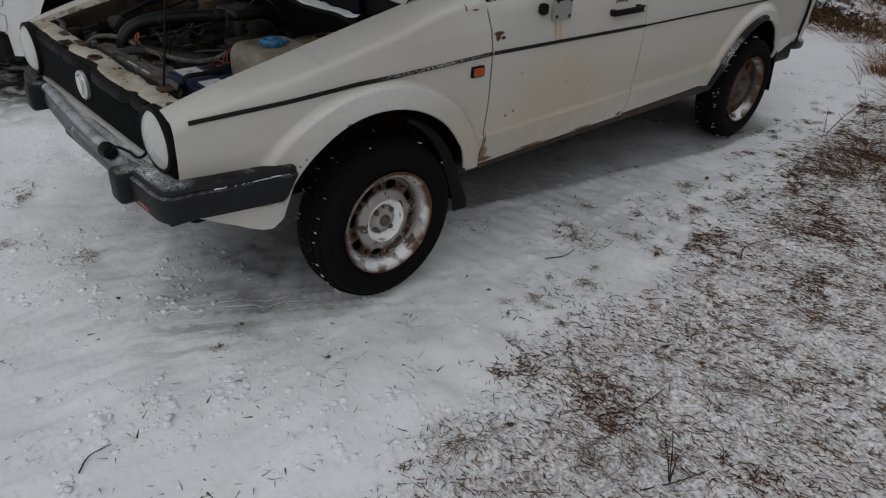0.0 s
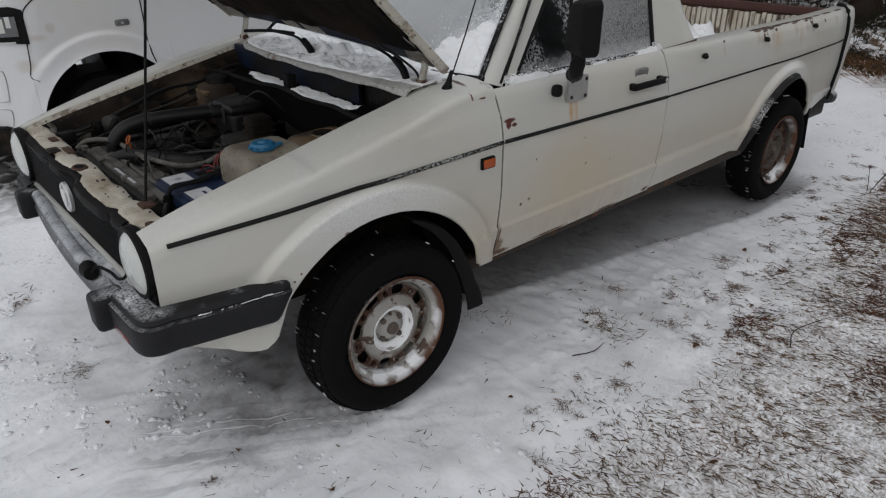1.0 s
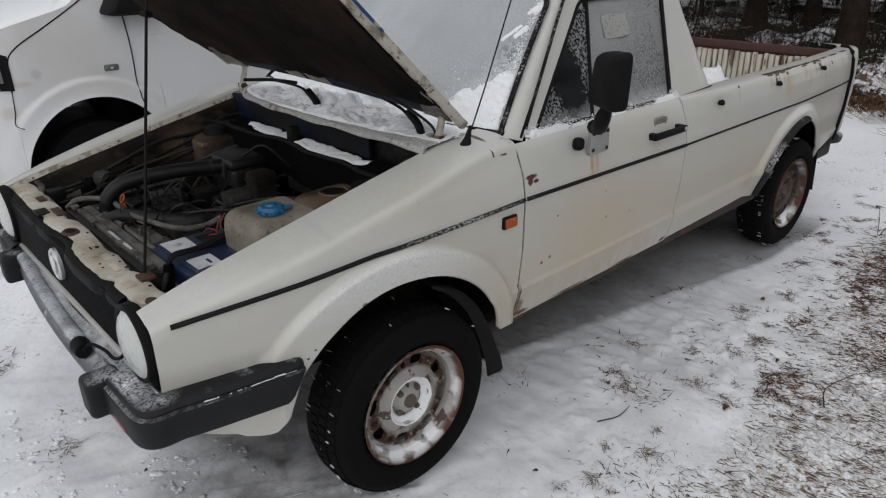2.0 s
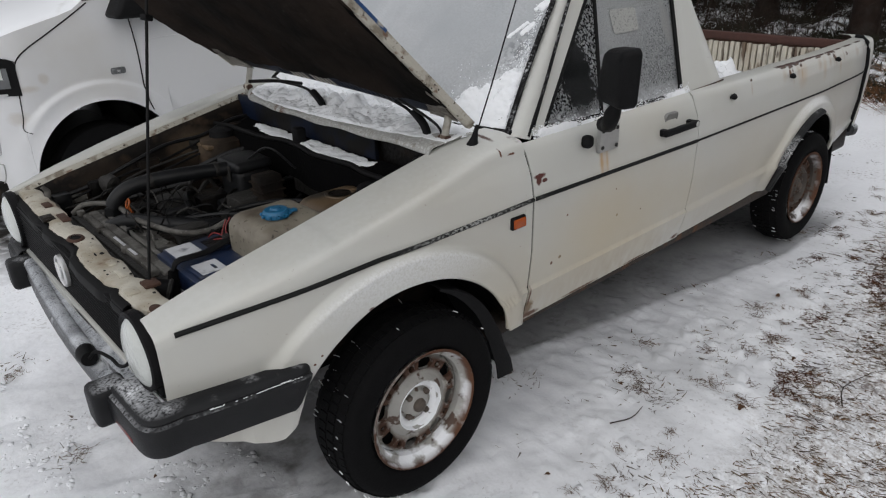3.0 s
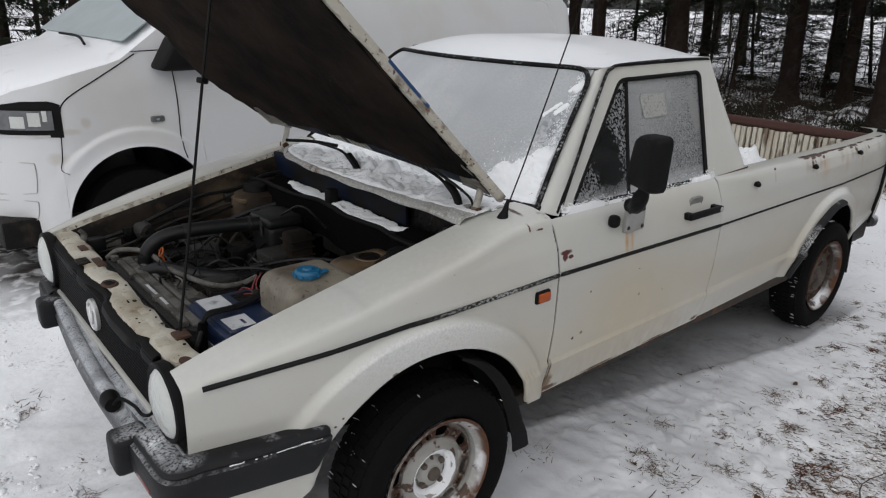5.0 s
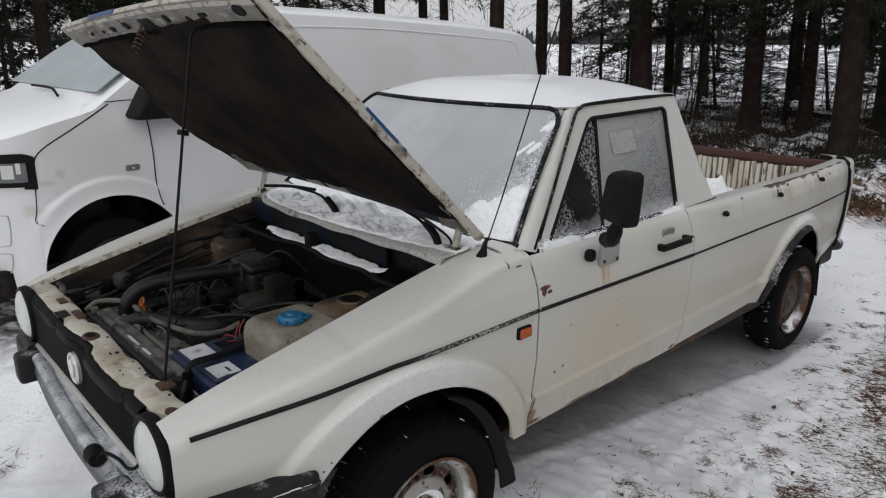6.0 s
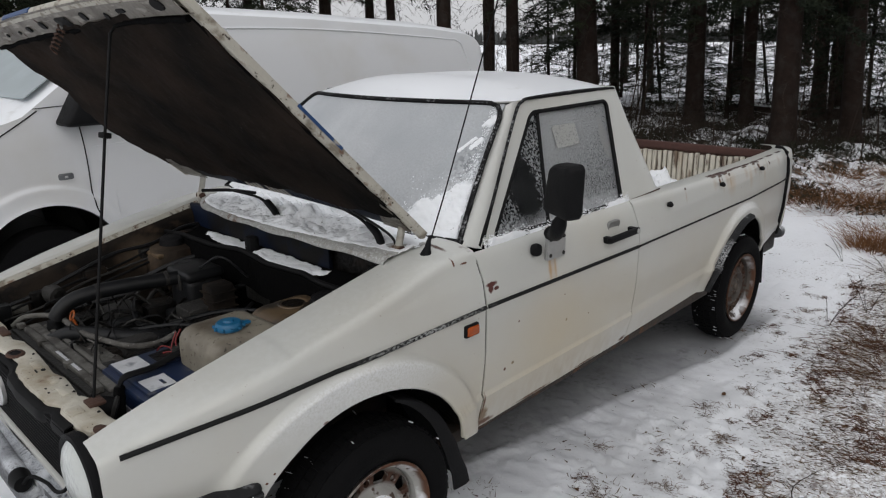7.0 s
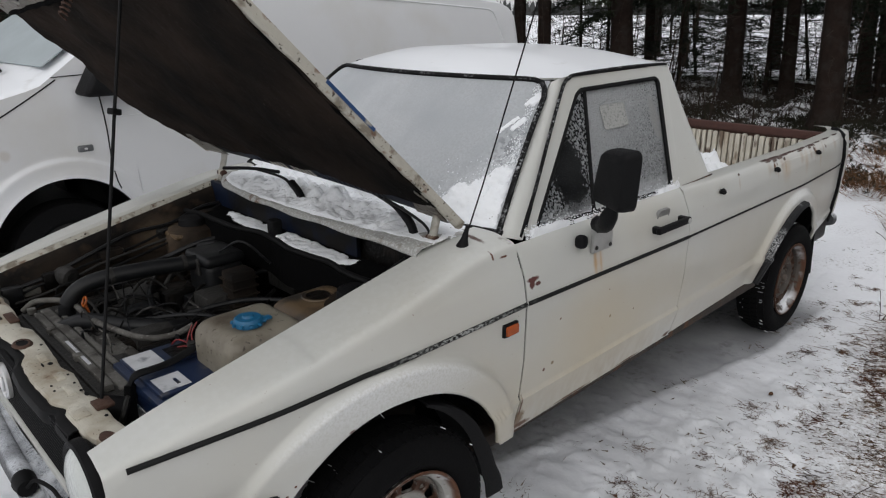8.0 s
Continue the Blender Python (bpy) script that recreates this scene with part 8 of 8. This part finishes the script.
# ---- loose snow on the vehicles ----
def snow_patch(name, at, u0, u1, v0, v1, height, step=0.006, seed=0, label="", ragged=0.5, lump=1.0, swell=None, cut=None, fine=1.0):
    """Snow as a lumpy crust over at(u, v), which gives the surface below it and the way up; its edge is ragged."""
    nu, nv = max(6, int((u1 - u0) / step)), max(6, int((v1 - v0) / step))
    verts, tall, index = [], [], {}
    for j in range(nv + 1):
        for i in range(nu + 1):
            a, b = 2 * i / nu - 1, 2 * j / nv - 1
            base, up = at(u0 + (u1 - u0) * i / nu, v0 + (v1 - v0) * j / nv)
            p = base + Vector((seed * 3.7, seed * 1.3, 0))
            edge = 1 - max(abs(a) ** 3 + 0.6 * abs(b) ** 4, abs(b) ** 3 + 0.6 * abs(a) ** 4)
            edge += ragged * (noise.noise(p * 14 * fine) + 0.6 * noise.noise(p * 36 * fine) + 0.35 * noise.noise(p * 90 * fine))
            if cut:
                edge += min(0.0, cut(u0 + (u1 - u0) * i / nu, v0 + (v1 - v0) * j / nv))
            k = max(-0.5, min(1.0, edge * 1.6))
            round_ = 0.62 + lump * (0.95 * (abs(noise.noise(p * 13)) - 0.18) + 0.50 * (abs(noise.noise(p * 29)) - 0.18) + 0.10 * noise.noise(p * 75) + 0.06 * noise.noise(p * 150) + 0.45 * noise.noise(p * 7))
            h = height * (swell(u0 + (u1 - u0) * i / nu, v0 + (v1 - v0) * j / nv) if swell else 1.0)
            top = h * (math.sqrt(k) if k > 0 else 0.0) * max(0.15, round_) - 0.003
            verts.append(base + up * top)
            tall.append(k > 0)
    faces = []
    for j in range(nv):
        for i in range(nu):
            q = (j * (nu + 1) + i, j * (nu + 1) + i + 1, (j + 1) * (nu + 1) + i + 1, (j + 1) * (nu + 1) + i)
            if any(tall[m] for m in q):
                faces.append(q)
    used = sorted({m for f in faces for m in f})
    index = {m: n for n, m in enumerate(used)}
    bm = bmesh.new()
    vs = [bm.verts.new(verts[m]) for m in used]
    for f in faces:
        bm.faces.new([vs[index[m]] for m in f])
    ob = part(name, bm, SNOW_MAT)
    return tagged(ob, label, "snow", kind="stuff")


UP = Vector((0, 0, 1))
# one lumpy bank from the cowl's edge to the windscreen
def on_cowl(u, v):
    front, back = cowl_edge(v) + 0.012, 0.475 - 0.085 * (1 - (v / 0.69) ** 2)
    return Vector((front + (back - front) * u / 0.27, v, 0.977)), UP


snow_patch("snow_patch", on_cowl, -0.012, 0.28, -0.635, 0.58, 0.052, 0.0042, 1, "lumpy snow lying on the cowl under the windscreen", 0.32, 0.95,
           lambda u, v: (0.22 + 0.78 * min(1.0, max(0.0, u) / 0.15) ** 1.2) * (0.60 + 0.5 * math.exp(-((v - 0.02) / 0.30) ** 2)) * (0.55 if v < -0.42 else 1.0), lambda u, v: (u - lerp(v, [(-0.6, 0.060), (-0.35, 0.040), (-0.15, 0.010), (0.1, 0.0), (0.3, 0.008), (0.5, 0.020)])) / 0.03)
for u0, u1, v0, v1, h, s in ((0.156, 0.236, -0.350, 0.050, 0.016, 7), (0.170, 0.237, 0.02, 0.42, 0.012, 8)):
    snow_patch("snow_patch", lambda u, v: (Vector((u, v, 0.862)), UP), u0, u1, v0, v1, h, 0.004, s, "thin snow lying in the black rain tray", 0.7, 0.6, None, lambda u, v: (u - (0.152 + (0.22 * abs(v + 0.14) if v < 0.05 else 0.040 + 0.06 * (v - 0.05)))) / 0.03, fine=1.4)
# drift in the lower corner of the windscreen
SCREEN_OUT = Vector((-0.77, 0, 0.63))


def on_screen(u, t):
    return screen(u, t, 0.003), SCREEN_OUT


def screen_patch(u0, u1, t0, t1, h, s, ragged=0.9, cut=None):
    # u and t are stretched to metres, so that the lumps keep their size
    snow_patch("snow_patch", lambda a, b: on_screen(a / 0.66, b / 0.52), u0 * 0.66, u1 * 0.66, t0 * 0.52, t1 * 0.52, h, 0.003, s, "snow clinging to the frosted windscreen", ragged, 0.9, None, cut)


def drift(a, b):
    """The drift climbs towards the pillar."""
    climb = max(0.0, (-a / 0.66 - 0.55) / 0.42)
    return (0.05 + 0.34 * climb ** 2 - b / 0.52) / 0.10


def grains(at, n, where, size=(0.0012, 0.0034), label="", seed=0):
    """Loose grains of snow, thrown over at(u, v) where a chance says so."""
    rnd = random.Random(seed)
    vs, fs = [], []
    made = 0
    while made < n:
        u, v, keep = where(rnd)
        if rnd.random() > keep:
            continue
        made += 1
        p, up = at(u, v)
        r = rnd.uniform(*size)
        side = up.cross(Vector((rnd.uniform(-1, 1), rnd.uniform(-1, 1), rnd.uniform(-1, 1)))).normalized()
        other = up.cross(side)
        k = len(vs)
        for q in (side, other, -side, -other):
            vs.append(p + q * r * rnd.uniform(0.6, 1.5) - up * 0.0005)
        vs.append(p + up * r * rnd.uniform(0.6, 1.1))
        fs += [(k + i, k + (i + 1) % 4, k + 4) for i in range(4)]
    tagged(new("snow_grains", mesh_of("snow_grains", vs, fs, SNOW_MAT)), label, "snow", kind="stuff")


screen_patch(-0.965, -0.58, -0.04, 0.50, 0.016, 11, 0.55, drift)
for u0, u1, t0, t1, h, s in ((-0.80, -0.2, -0.02, 0.09, 0.018, 13), (-0.3, 0.95, -0.02, 0.10, 0.018, 14)):
    screen_patch(u0, u1, t0, t1, h, s, 0.5)


def near_drift(rnd):
    u, t = rnd.uniform(-0.97, -0.40), rnd.uniform(0.0, 0.62)
    climb = max(0.0, (-u - 0.48) / 0.47)
    return u, t, math.exp(-max(0.0, t - 0.03 - 0.36 * climb ** 2) / 0.055) * (0.4 + 0.6 * climb)


grains(on_screen, 2600, near_drift, (0.0010, 0.0034), "loose grains of snow at the foot of the windscreen", 5)
grains(on_screen, 420, lambda rnd: (-0.955 + abs(rnd.gauss(0, 0.02)), rnd.uniform(0.3, 0.97), 1.0), (0.0010, 0.0030), "grains of snow along the windscreen rubber", 6)
# loose flakes that have slid up there, lying aslant
for uc, tc, length, width, s in ((-0.945, 0.845, 0.052, 0.034, 16), (-0.915, 0.815, 0.030, 0.016, 19), (-0.905, 0.665, 0.060, 0.020, 17), (-0.845, 0.640, 0.066, 0.013, 18), (-0.880, 0.69, 0.030, 0.016, 20)):
    def aslant(a, b, uc=uc, tc=tc):
        return on_screen(uc + (-0.62 * a - 0.78 * b) / 0.66, tc + (0.78 * a - 0.62 * b) / 0.52)
    snow_patch("snow_patch", aslant, -length / 2, length / 2, -width / 2, width / 2, 0.006, 0.0013, s, "flake of snow stuck to the windscreen", 0.55, 0.8, fine=3.2)
# along the sill of the side window
def on_sill(u, v):
    return Vector((u, -0.732 + 0.3 * v, 0.955 + v)), Vector((0, -0.6, 0.8))


for x0, x1, z1, h, s in ((0.55, 0.74, 0.018, 0.010, 21), (0.76, 0.83, 0.008, 0.006, 25), (0.98, 1.06, 0.008, 0.005, 23), (1.24, 1.38, 0.016, 0.009, 24)):
    snow_patch("snow_patch", on_sill, x0, x1, -0.014, z1, h, 0.0022, s, "thin snow along the door window sill", 0.6, 0.8, fine=2.2)


def near_sill(rnd):
    x = rnd.uniform(0.53, 1.41)
    heap = math.exp(-((x - 0.63) / 0.10) ** 2) + 0.7 * math.exp(-((x - 1.33) / 0.08) ** 2) + 0.22
    v = rnd.gauss(0.0, 0.013)
    return x, v, min(1.0, heap) * (1.0 if v > -0.022 else 0.3)


grains(on_sill, 2400, near_sill, (0.0010, 0.0030), "loose grains of snow along the door window sill", 7)
# snow in the bed
snow_patch("snow_patch", lambda u, v: (Vector((u, v, 0.63)), UP), 1.64, 3.27, -0.655, 0.655, 0.03, 0.03, 31, "snow covering the floor of the pickup bed", 0.1)
snow_patch("snow_patch", lambda u, v: (Vector((u, v, 0.632)), UP), 1.635, 2.70, -0.655, 0.62, 0.60, 0.02, 32, "heap of snow in the pickup bed", 0.05, 0.2, lambda u, v: max(0.0, 1 - ((u - 1.6) / 1.25) ** 1.8))
# on the bumper
for x0, x1, y0, y1, h, s in ((-0.690, -0.640, -0.69, -0.54, 0.006, 41),):
    snow_patch("snow_patch", lambda u, v: (Vector((u, v, 0.5645)), UP), x0, x1, y0, y1, h, 0.004, s, "dusting of snow on the front bumper", 0.9)

# ---- litter, straw and twigs on the ground ----
LEAF = material("brown_dead_leaf", (0.085, 0.045, 0.025), 0.85, vary=0.4, scale=30, bump=0, spec=0.2)
SPECK = material("dark_needle_litter", (0.070, 0.050, 0.037), 0.9, vary=0.5, scale=20, bump=0, spec=0.2, second=(0.15, 0.115, 0.08), second_scale=8, second_cut=(0.45, 0.6))
WISP = material("faded_brown_grass", (0.135, 0.088, 0.060), 0.9, vary=0.5, scale=25, bump=0, spec=0.2, second=(0.075, 0.036, 0.024), second_scale=4, second_cut=(0.5, 0.6))
RED_LITTER = material("red_brown_litter", (0.095, 0.043, 0.027), 0.9, vary=0.5, scale=25, bump=0, spec=0.2)
rnd = random.Random(77)


def lying(vs, fs, x, y, length, w, rise=0.3, z=0.0, blown=False):
    a = rnd.gauss(-1.65, 0.42) if blown and rnd.random() < 0.82 else rnd.uniform(0, 2 * math.pi)
    base = Vector((x, y, ground_z(x, y) + 0.001 + z))
    tip = base + Vector((math.cos(a) * length, math.sin(a) * length, length * rnd.uniform(0.0, rise)))
    blade(vs, fs, base, tip, w, rnd)


VERGE = [(-2.5, -1.70), (-0.6, -1.48), (-0.1, -1.38), (0.25, -1.33), (0.9, -1.40), (1.3, -1.28), (1.7, -1.20), (2.2, -1.17), (2.7, -1.10), (5.5, -1.0)]


def verge_edge(x):
    return lerp(x, VERGE) + 0.03 * math.sin(x * 5.1) + 0.02 * math.sin(x * 13)


# straw and needles on the verge
for name, mat, n, lens, wid, red in (("verge_straw", STRAW, 20000, (0.016, 0.046), 0.0038, False), ("verge_litter", SPECK, 31000, (0.010, 0.042), 0.0040, False), ("red_litter", RED_LITTER, 13000, (0.012, 0.038), 0.0048, True)):
    vs, fs = [], []
    k = 0
    while k < n:
        x, d = rnd.uniform(-2.2, 5.5), abs(rnd.gauss(0, 1.1))
        y = verge_edge(x) + 0.03 - d
        if y < -3.4:
            continue
        # the litter thins out towards the far ends of the verge
        if rnd.random() > min((x + 2.2) / 1.0, (y + 3.4) / 0.9):
            continue
        q = noise.noise((x * 3.5, y * 3.5, 8)) + 0.4 * noise.noise((x * 11, y * 11, 3))
        if red and q < 0.33:
            continue
        if not red and (q < -0.25 and rnd.random() < 0.7 or d < 0.10 and rnd.random() < 0.5):
            continue
        lying(vs, fs, x, y, rnd.uniform(*lens), wid, 0.35, blown=not red)
        k += 1
    tagged(new(name, mesh_of(name, vs, fs, mat)), "dry straw and needle litter poking through thin snow", "litter", kind="stuff")

# loose clods of snow, kicked up in front of the pickup
vs, fs = [], []
made = 0
while made < 3600:
    x, y = rnd.uniform(-1.7, 0.9), rnd.uniform(-1.6, 1.5)
    crowd = 0.15 + 1.6 * noise.noise((x * 2.6, y * 2.6, 21)) + 0.7 * noise.noise((x * 9, y * 9, 5)) - (0.35 if x > -0.2 else 0.0)
    if rnd.random() > crowd or (abs(y) < 0.84 and x > -0.30):
        continue
    made += 1
    r = 0.0025 + 0.0095 * rnd.random() ** 3
    at, k = Vector((x, y, ground_z(x, y) - 0.35 * r)), len(vs)
    for ring, wide, high in ((0, 1.5, 0.0), (1, 0.95, 0.60)):
        for j in range(6):
            a = j * math.pi / 3 + 0.4 * ring
            vs.append(at + Vector((math.cos(a), math.sin(a), 0)) * r * wide * rnd.uniform(0.5, 1.45) + UP * r * high * rnd.uniform(0.7, 1.3))
    vs.append(at + UP * r * rnd.uniform(0.7, 1.0))
    for j in range(6):
        q = (j + 1) % 6
        fs += [(k + j, k + q, k + 6 + q, k + 6 + j), (k + 6 + j, k + 6 + q, k + 12)]
tagged(new("snow_clods", mesh_of("snow_clods", vs, fs, GROUND, smooth=True)), "loose clods of snow on the trodden yard", "snow", kind="stuff")

# narrow ridges that the tyre squeezed up as the pickup rolled in
vs, fs = [], []
for off, x0, x1, r in ((-0.765, -0.72, -0.24, 0.0042), (-0.738, -0.66, -0.17, 0.0032), (-0.790, -0.62, -0.20, 0.0048), (-0.815, -0.70, -0.16, 0.0036), (-0.842, -0.58, -0.12, 0.0045), (-0.715, -0.60, -0.27, 0.0030)):
    steps = 44
    for i in range(steps + 1):
        x = x0 + (x1 - x0) * i / steps
        y = off - 0.575 * x + 0.004 * noise.noise((x * 7, off * 30, 2))
        size = 0.62 * r * max(0.02, min(1.0, 6 * i / steps, 6 * (1 - i / steps))) * max(0.0, 0.75 + 1.1 * noise.noise((x * 14, off * 50, 5)))
        z = ground_z(x, y)
        for side, up in ((-2.2, -0.6), (-0.7, 0.75), (0.5, 0.8), (2.2, -0.6)):
            vs.append(Vector((x + 0.5 * side * size, y + 0.86 * side * size, z + up * size)))
        if i:
            k = len(vs) - 8
            fs += [(k + j, k + j + 1, k + j + 5, k + j + 4) for j in range(3)]
tagged(new("track_ridges", mesh_of("track_ridges", vs, fs, GROUND, smooth=True)), "narrow snow ridges squeezed up by a tyre", "snow", kind="stuff")

# sparse litter in small groups on the trodden snow
vs, fs = [], []
for _ in range(360):
    cx, cy = rnd.uniform(-1.6, 4.5), rnd.uniform(-1.5, -0.55) if rnd.random() < 0.7 else rnd.uniform(-0.6, 1.6)
    if noise.noise((cx * 1.2, cy * 1.2, 12)) < -0.25:
        continue
    for _ in range(rnd.choice((1, 1, 2, 3, 8, 18))):
        lying(vs, fs, cx + rnd.gauss(0, 0.035), cy + rnd.gauss(0, 0.035), rnd.uniform(0.006, 0.040), rnd.choice((0.0015, 0.002, 0.003, 0.006)), 0.35)
for cx, cy, n, s in ((0.86, -0.95, 70, 0.07), (0.88, -1.06, 60, 0.06), (1.35, -1.0, 60, 0.09), (1.7, -1.05, 60, 0.10), (-0.77, 0.11, 40, 0.05), (-0.75, 0.85, 40, 0.06), (2.8, -0.84, 50, 0.05), (2.2, -1.15, 80, 0.14), (-0.2, -1.2, 30, 0.06), (0.5, -1.2, 60, 0.10)):
    for _ in range(n):
        lying(vs, fs, cx + rnd.gauss(0, s * 0.7), cy + rnd.gauss(0, s * 0.7), rnd.uniform(0.008, 0.045), rnd.choice((0.0015, 0.002, 0.003, 0.005)), 0.35)
tagged(new("scattered_litter", mesh_of("scattered_litter", vs, fs, SPECK)), "dark needles and bits scattered on trodden snow", "litter", kind="stuff")

# curled wisps of brown grass that poke through the trodden snow
def wisp(vs, fs, x, y, n, size):
    z = ground_z(x, y)
    for _ in range(n):
        p = Vector((x + rnd.gauss(0, size * 0.5), y + rnd.gauss(0, size * 0.5), z + rnd.uniform(0, 0.004)))
        a, bend, step = rnd.uniform(0, 2 * math.pi), rnd.gauss(0, 0.7), rnd.uniform(0.25, 0.6) * min(size, 0.045)
        for k in range(3):
            q = p + Vector((math.cos(a) * step, math.sin(a) * step, (0.22, 0.05, -0.18)[k] * step * rnd.uniform(0.4, 1.4)))
            blade(vs, fs, p, q + (q - p) * 0.25, 0.0029 - 0.0005 * k, rnd)
            p, a = q, a + bend


vs, fs = [], []
for x, y, n, size in ((1.17, -0.80, 34, 0.035), (0.93, -0.88, 40, 0.032), (0.89, -0.97, 50, 0.036), (1.09, -1.13, 40, 0.036), (1.55, -1.13, 44, 0.042), (1.06, -1.26, 44, 0.036), (1.30, -1.0, 30, 0.034), (1.75, -0.98, 40, 0.04), (2.05, -1.04, 44, 0.042), (2.45, -0.96, 40, 0.042), (0.62, -1.22, 40, 0.036), (0.40, -1.16, 30, 0.03), (0.15, -1.28, 34, 0.034), (-0.72, 0.12, 30, 0.034), (-0.95, 0.35, 26, 0.03), (-0.78, 0.80, 34, 0.04), (-0.62, -0.72, 14, 0.02), (2.9, -0.86, 40, 0.04), (3.3, -0.92, 40, 0.045),
                      (0.50, -1.83, 90, 0.08), (0.60, -1.90, 60, 0.07), (0.42, -1.90, 40, 0.06), (-0.07, -1.78, 80, 0.08), (0.02, -1.85, 50, 0.06), (-0.33, -1.50, 60, 0.06), (-0.20, -1.53, 60, 0.07), (2.55, -1.41, 110, 0.10), (1.10, -1.88, 80, 0.10), (0.13, -1.89, 50, 0.06), (1.7, -1.55, 80, 0.09), (1.5, -1.75, 60, 0.09)):
    wisp(vs, fs, x, y, n, size)
for _ in range(70):
    x = rnd.uniform(0.2, 4.2)
    wisp(vs, fs, x, verge_edge(x) + abs(rnd.gauss(0.05, 0.16)), rnd.randint(5, 26), rnd.uniform(0.016, 0.036))
tagged(new("grass_wisps", mesh_of("grass_wisps", vs, fs, WISP)), "curled wisps of brown grass poking through snow", "grass", kind="stuff")

# single dead leaves and stones
for x, y, s in ((1.025, -1.273, 0.030), (0.845, -0.90, 0.022), (0.30, -1.02, 0.016), (-0.37, -0.97, 0.014), (-0.50, -0.65, 0.012), (-0.585, -0.165, 0.012), (-0.755, -0.253, 0.016), (-0.15, -1.55, 0.022), (0.55, -1.62, 0.03), (1.5, -1.25, 0.02), (1.9, -1.0, 0.024)):
    s *= 0.62
    bm = bmesh.new()
    pts = [(math.cos(a) * s * (1 + 0.3 * math.sin(3 * a + x)), math.sin(a) * s * 0.6, 0.25 * s * math.sin(2 * a) + s * 0.25) for a in np.linspace(0, 2 * math.pi, 10, endpoint=False)]
    mid = bm.verts.new((0, 0, 0.05 * s))
    ring = [bm.verts.new(p) for p in pts]
    for i in range(10):
        bm.faces.new((mid, ring[i], ring[(i + 1) % 10]))
    bmesh.ops.transform(bm, matrix=pose(x, y, ground_z(x, y) + 0.002, rnd.uniform(-15, 15), 0, rnd.uniform(0, 360)), verts=bm.verts)
    tagged(part("dead_leaf", bm, LEAF, solid=0.0012), "small curled brown leaf lying on the snow", "leaf", "leaves on the snow")

# tufts of dry grass beside the yard
def tuft(x, y, n, spread_, height):
    vs, fs = [], []
    z = ground_z(x, y)
    for _ in range(n):
        p = Vector((rnd.gauss(0, spread_), rnd.gauss(0, spread_), -0.01))
        d = Vector((p.x * 1.2 + rnd.gauss(0, 0.25) * height, p.y * 1.2 + rnd.gauss(0, 0.25) * height, height * rnd.uniform(0.4, 1.0)))
        m = p + d * 0.6 + Vector((0, 0, 0.1 * height))
        blade(vs, fs, p, m, 0.005, rnd)
        blade(vs, fs, m - d * 0.08, p + d + Vector((rnd.gauss(0, 0.05), rnd.gauss(0, 0.05), -0.15 * height * rnd.random())), 0.0035, rnd)
    ob = new("grass_tuft", mesh_of("grass_tuft", vs, fs, TUFT_STRAW if x > 4.8 else DARK_TUFT))
    ob.location = (x, y, z)
    tagged(ob, "tuft of dry reddish-brown grass in the snow" if x > 4.8 else "low tuft of dark brown dead grass in the snow", "grass", "dry grass tufts")


for x, y, n, s, h in ((4.35, -1.36, 220, 0.11, 0.10), (5.00, -0.84, 420, 0.075, 0.26), (5.16, -1.02, 380, 0.085, 0.24), (3.02, -1.36, 220, 0.08, 0.075), (2.80, -1.42, 220, 0.08, 0.07), (2.66, -1.52, 160, 0.08, 0.06), (6.3, -0.15, 420, 0.18, 0.24), (6.6, -0.95, 420, 0.18, 0.24), (6.5, -0.55, 380, 0.18, 0.26), (7.0, -1.1, 340, 0.2, 0.28),
                      (7.6, 0.1, 200, 0.2, 0.22), (8.0, -0.5, 260, 0.2, 0.25), (1.9, -2.0, 140, 0.12, 0.09)):
    tuft(x, y, n, s, h)

# bare weeds and fallen twigs
def weed(x, y, h, n):
    bm = bmesh.new()
    z = ground_z(x, y)
    for _ in range(n):
        a = rnd.uniform(0, 2 * math.pi)
        top = Vector((math.cos(a) * h * rnd.uniform(0.2, 0.7), math.sin(a) * h * rnd.uniform(0.2, 0.7), h * rnd.uniform(0.5, 1)))
        tube([(0, 0, -0.02), top * 0.5 + Vector((0, 0, 0.06 * h)), top], 0.0016, bm, sides=4, curve=3)
        for _ in range(2):
            q = top * rnd.uniform(0.4, 0.9)
            tube([q, q + Vector((rnd.uniform(-1, 1), rnd.uniform(-1, 1), rnd.uniform(0, 1))) * 0.18 * h], 0.001, bm, sides=4, curve=0)
    ob = part("dry_weed", bm, TWIG)
    ob.location = (x, y, z)
    tagged(ob, "bare dry weed stalks standing in the snow", "weed", "dry weeds")


for x, y, h, n in ((3.15, -1.08, 0.22, 3), (3.5, -1.2, 0.26, 3), (4.5, -0.8, 0.20, 3), (0.05, -1.95, 0.14, 4), (4.1, -1.2, 0.24, 3)):
    weed(x, y, h, n)
for pts in ([(0.10, -1.68), (0.22, -1.73), (0.36, -1.74)], [(-0.05, -1.92), (0.05, -1.96), (0.16, -2.0)], [(-1.12, -0.98), (-1.08, -0.93), (-1.02, -0.92)], [(0.62, -1.02), (0.70, -1.05), (0.78, -1.04)], [(1.3, -1.5), (1.42, -1.46), (1.6, -1.5)]):
    line = [(x, y, ground_z(x, y) + 0.006) for x, y in pts]
    tagged(part("fallen_twig", tube(line, [0.0022, 0.0022, 0.002, 0.0018, 0.0016, 0.0014, 0.001], sides=6, curve=3), TWIG), "thin fallen brown twig on the ground", "twig", "fallen twigs")
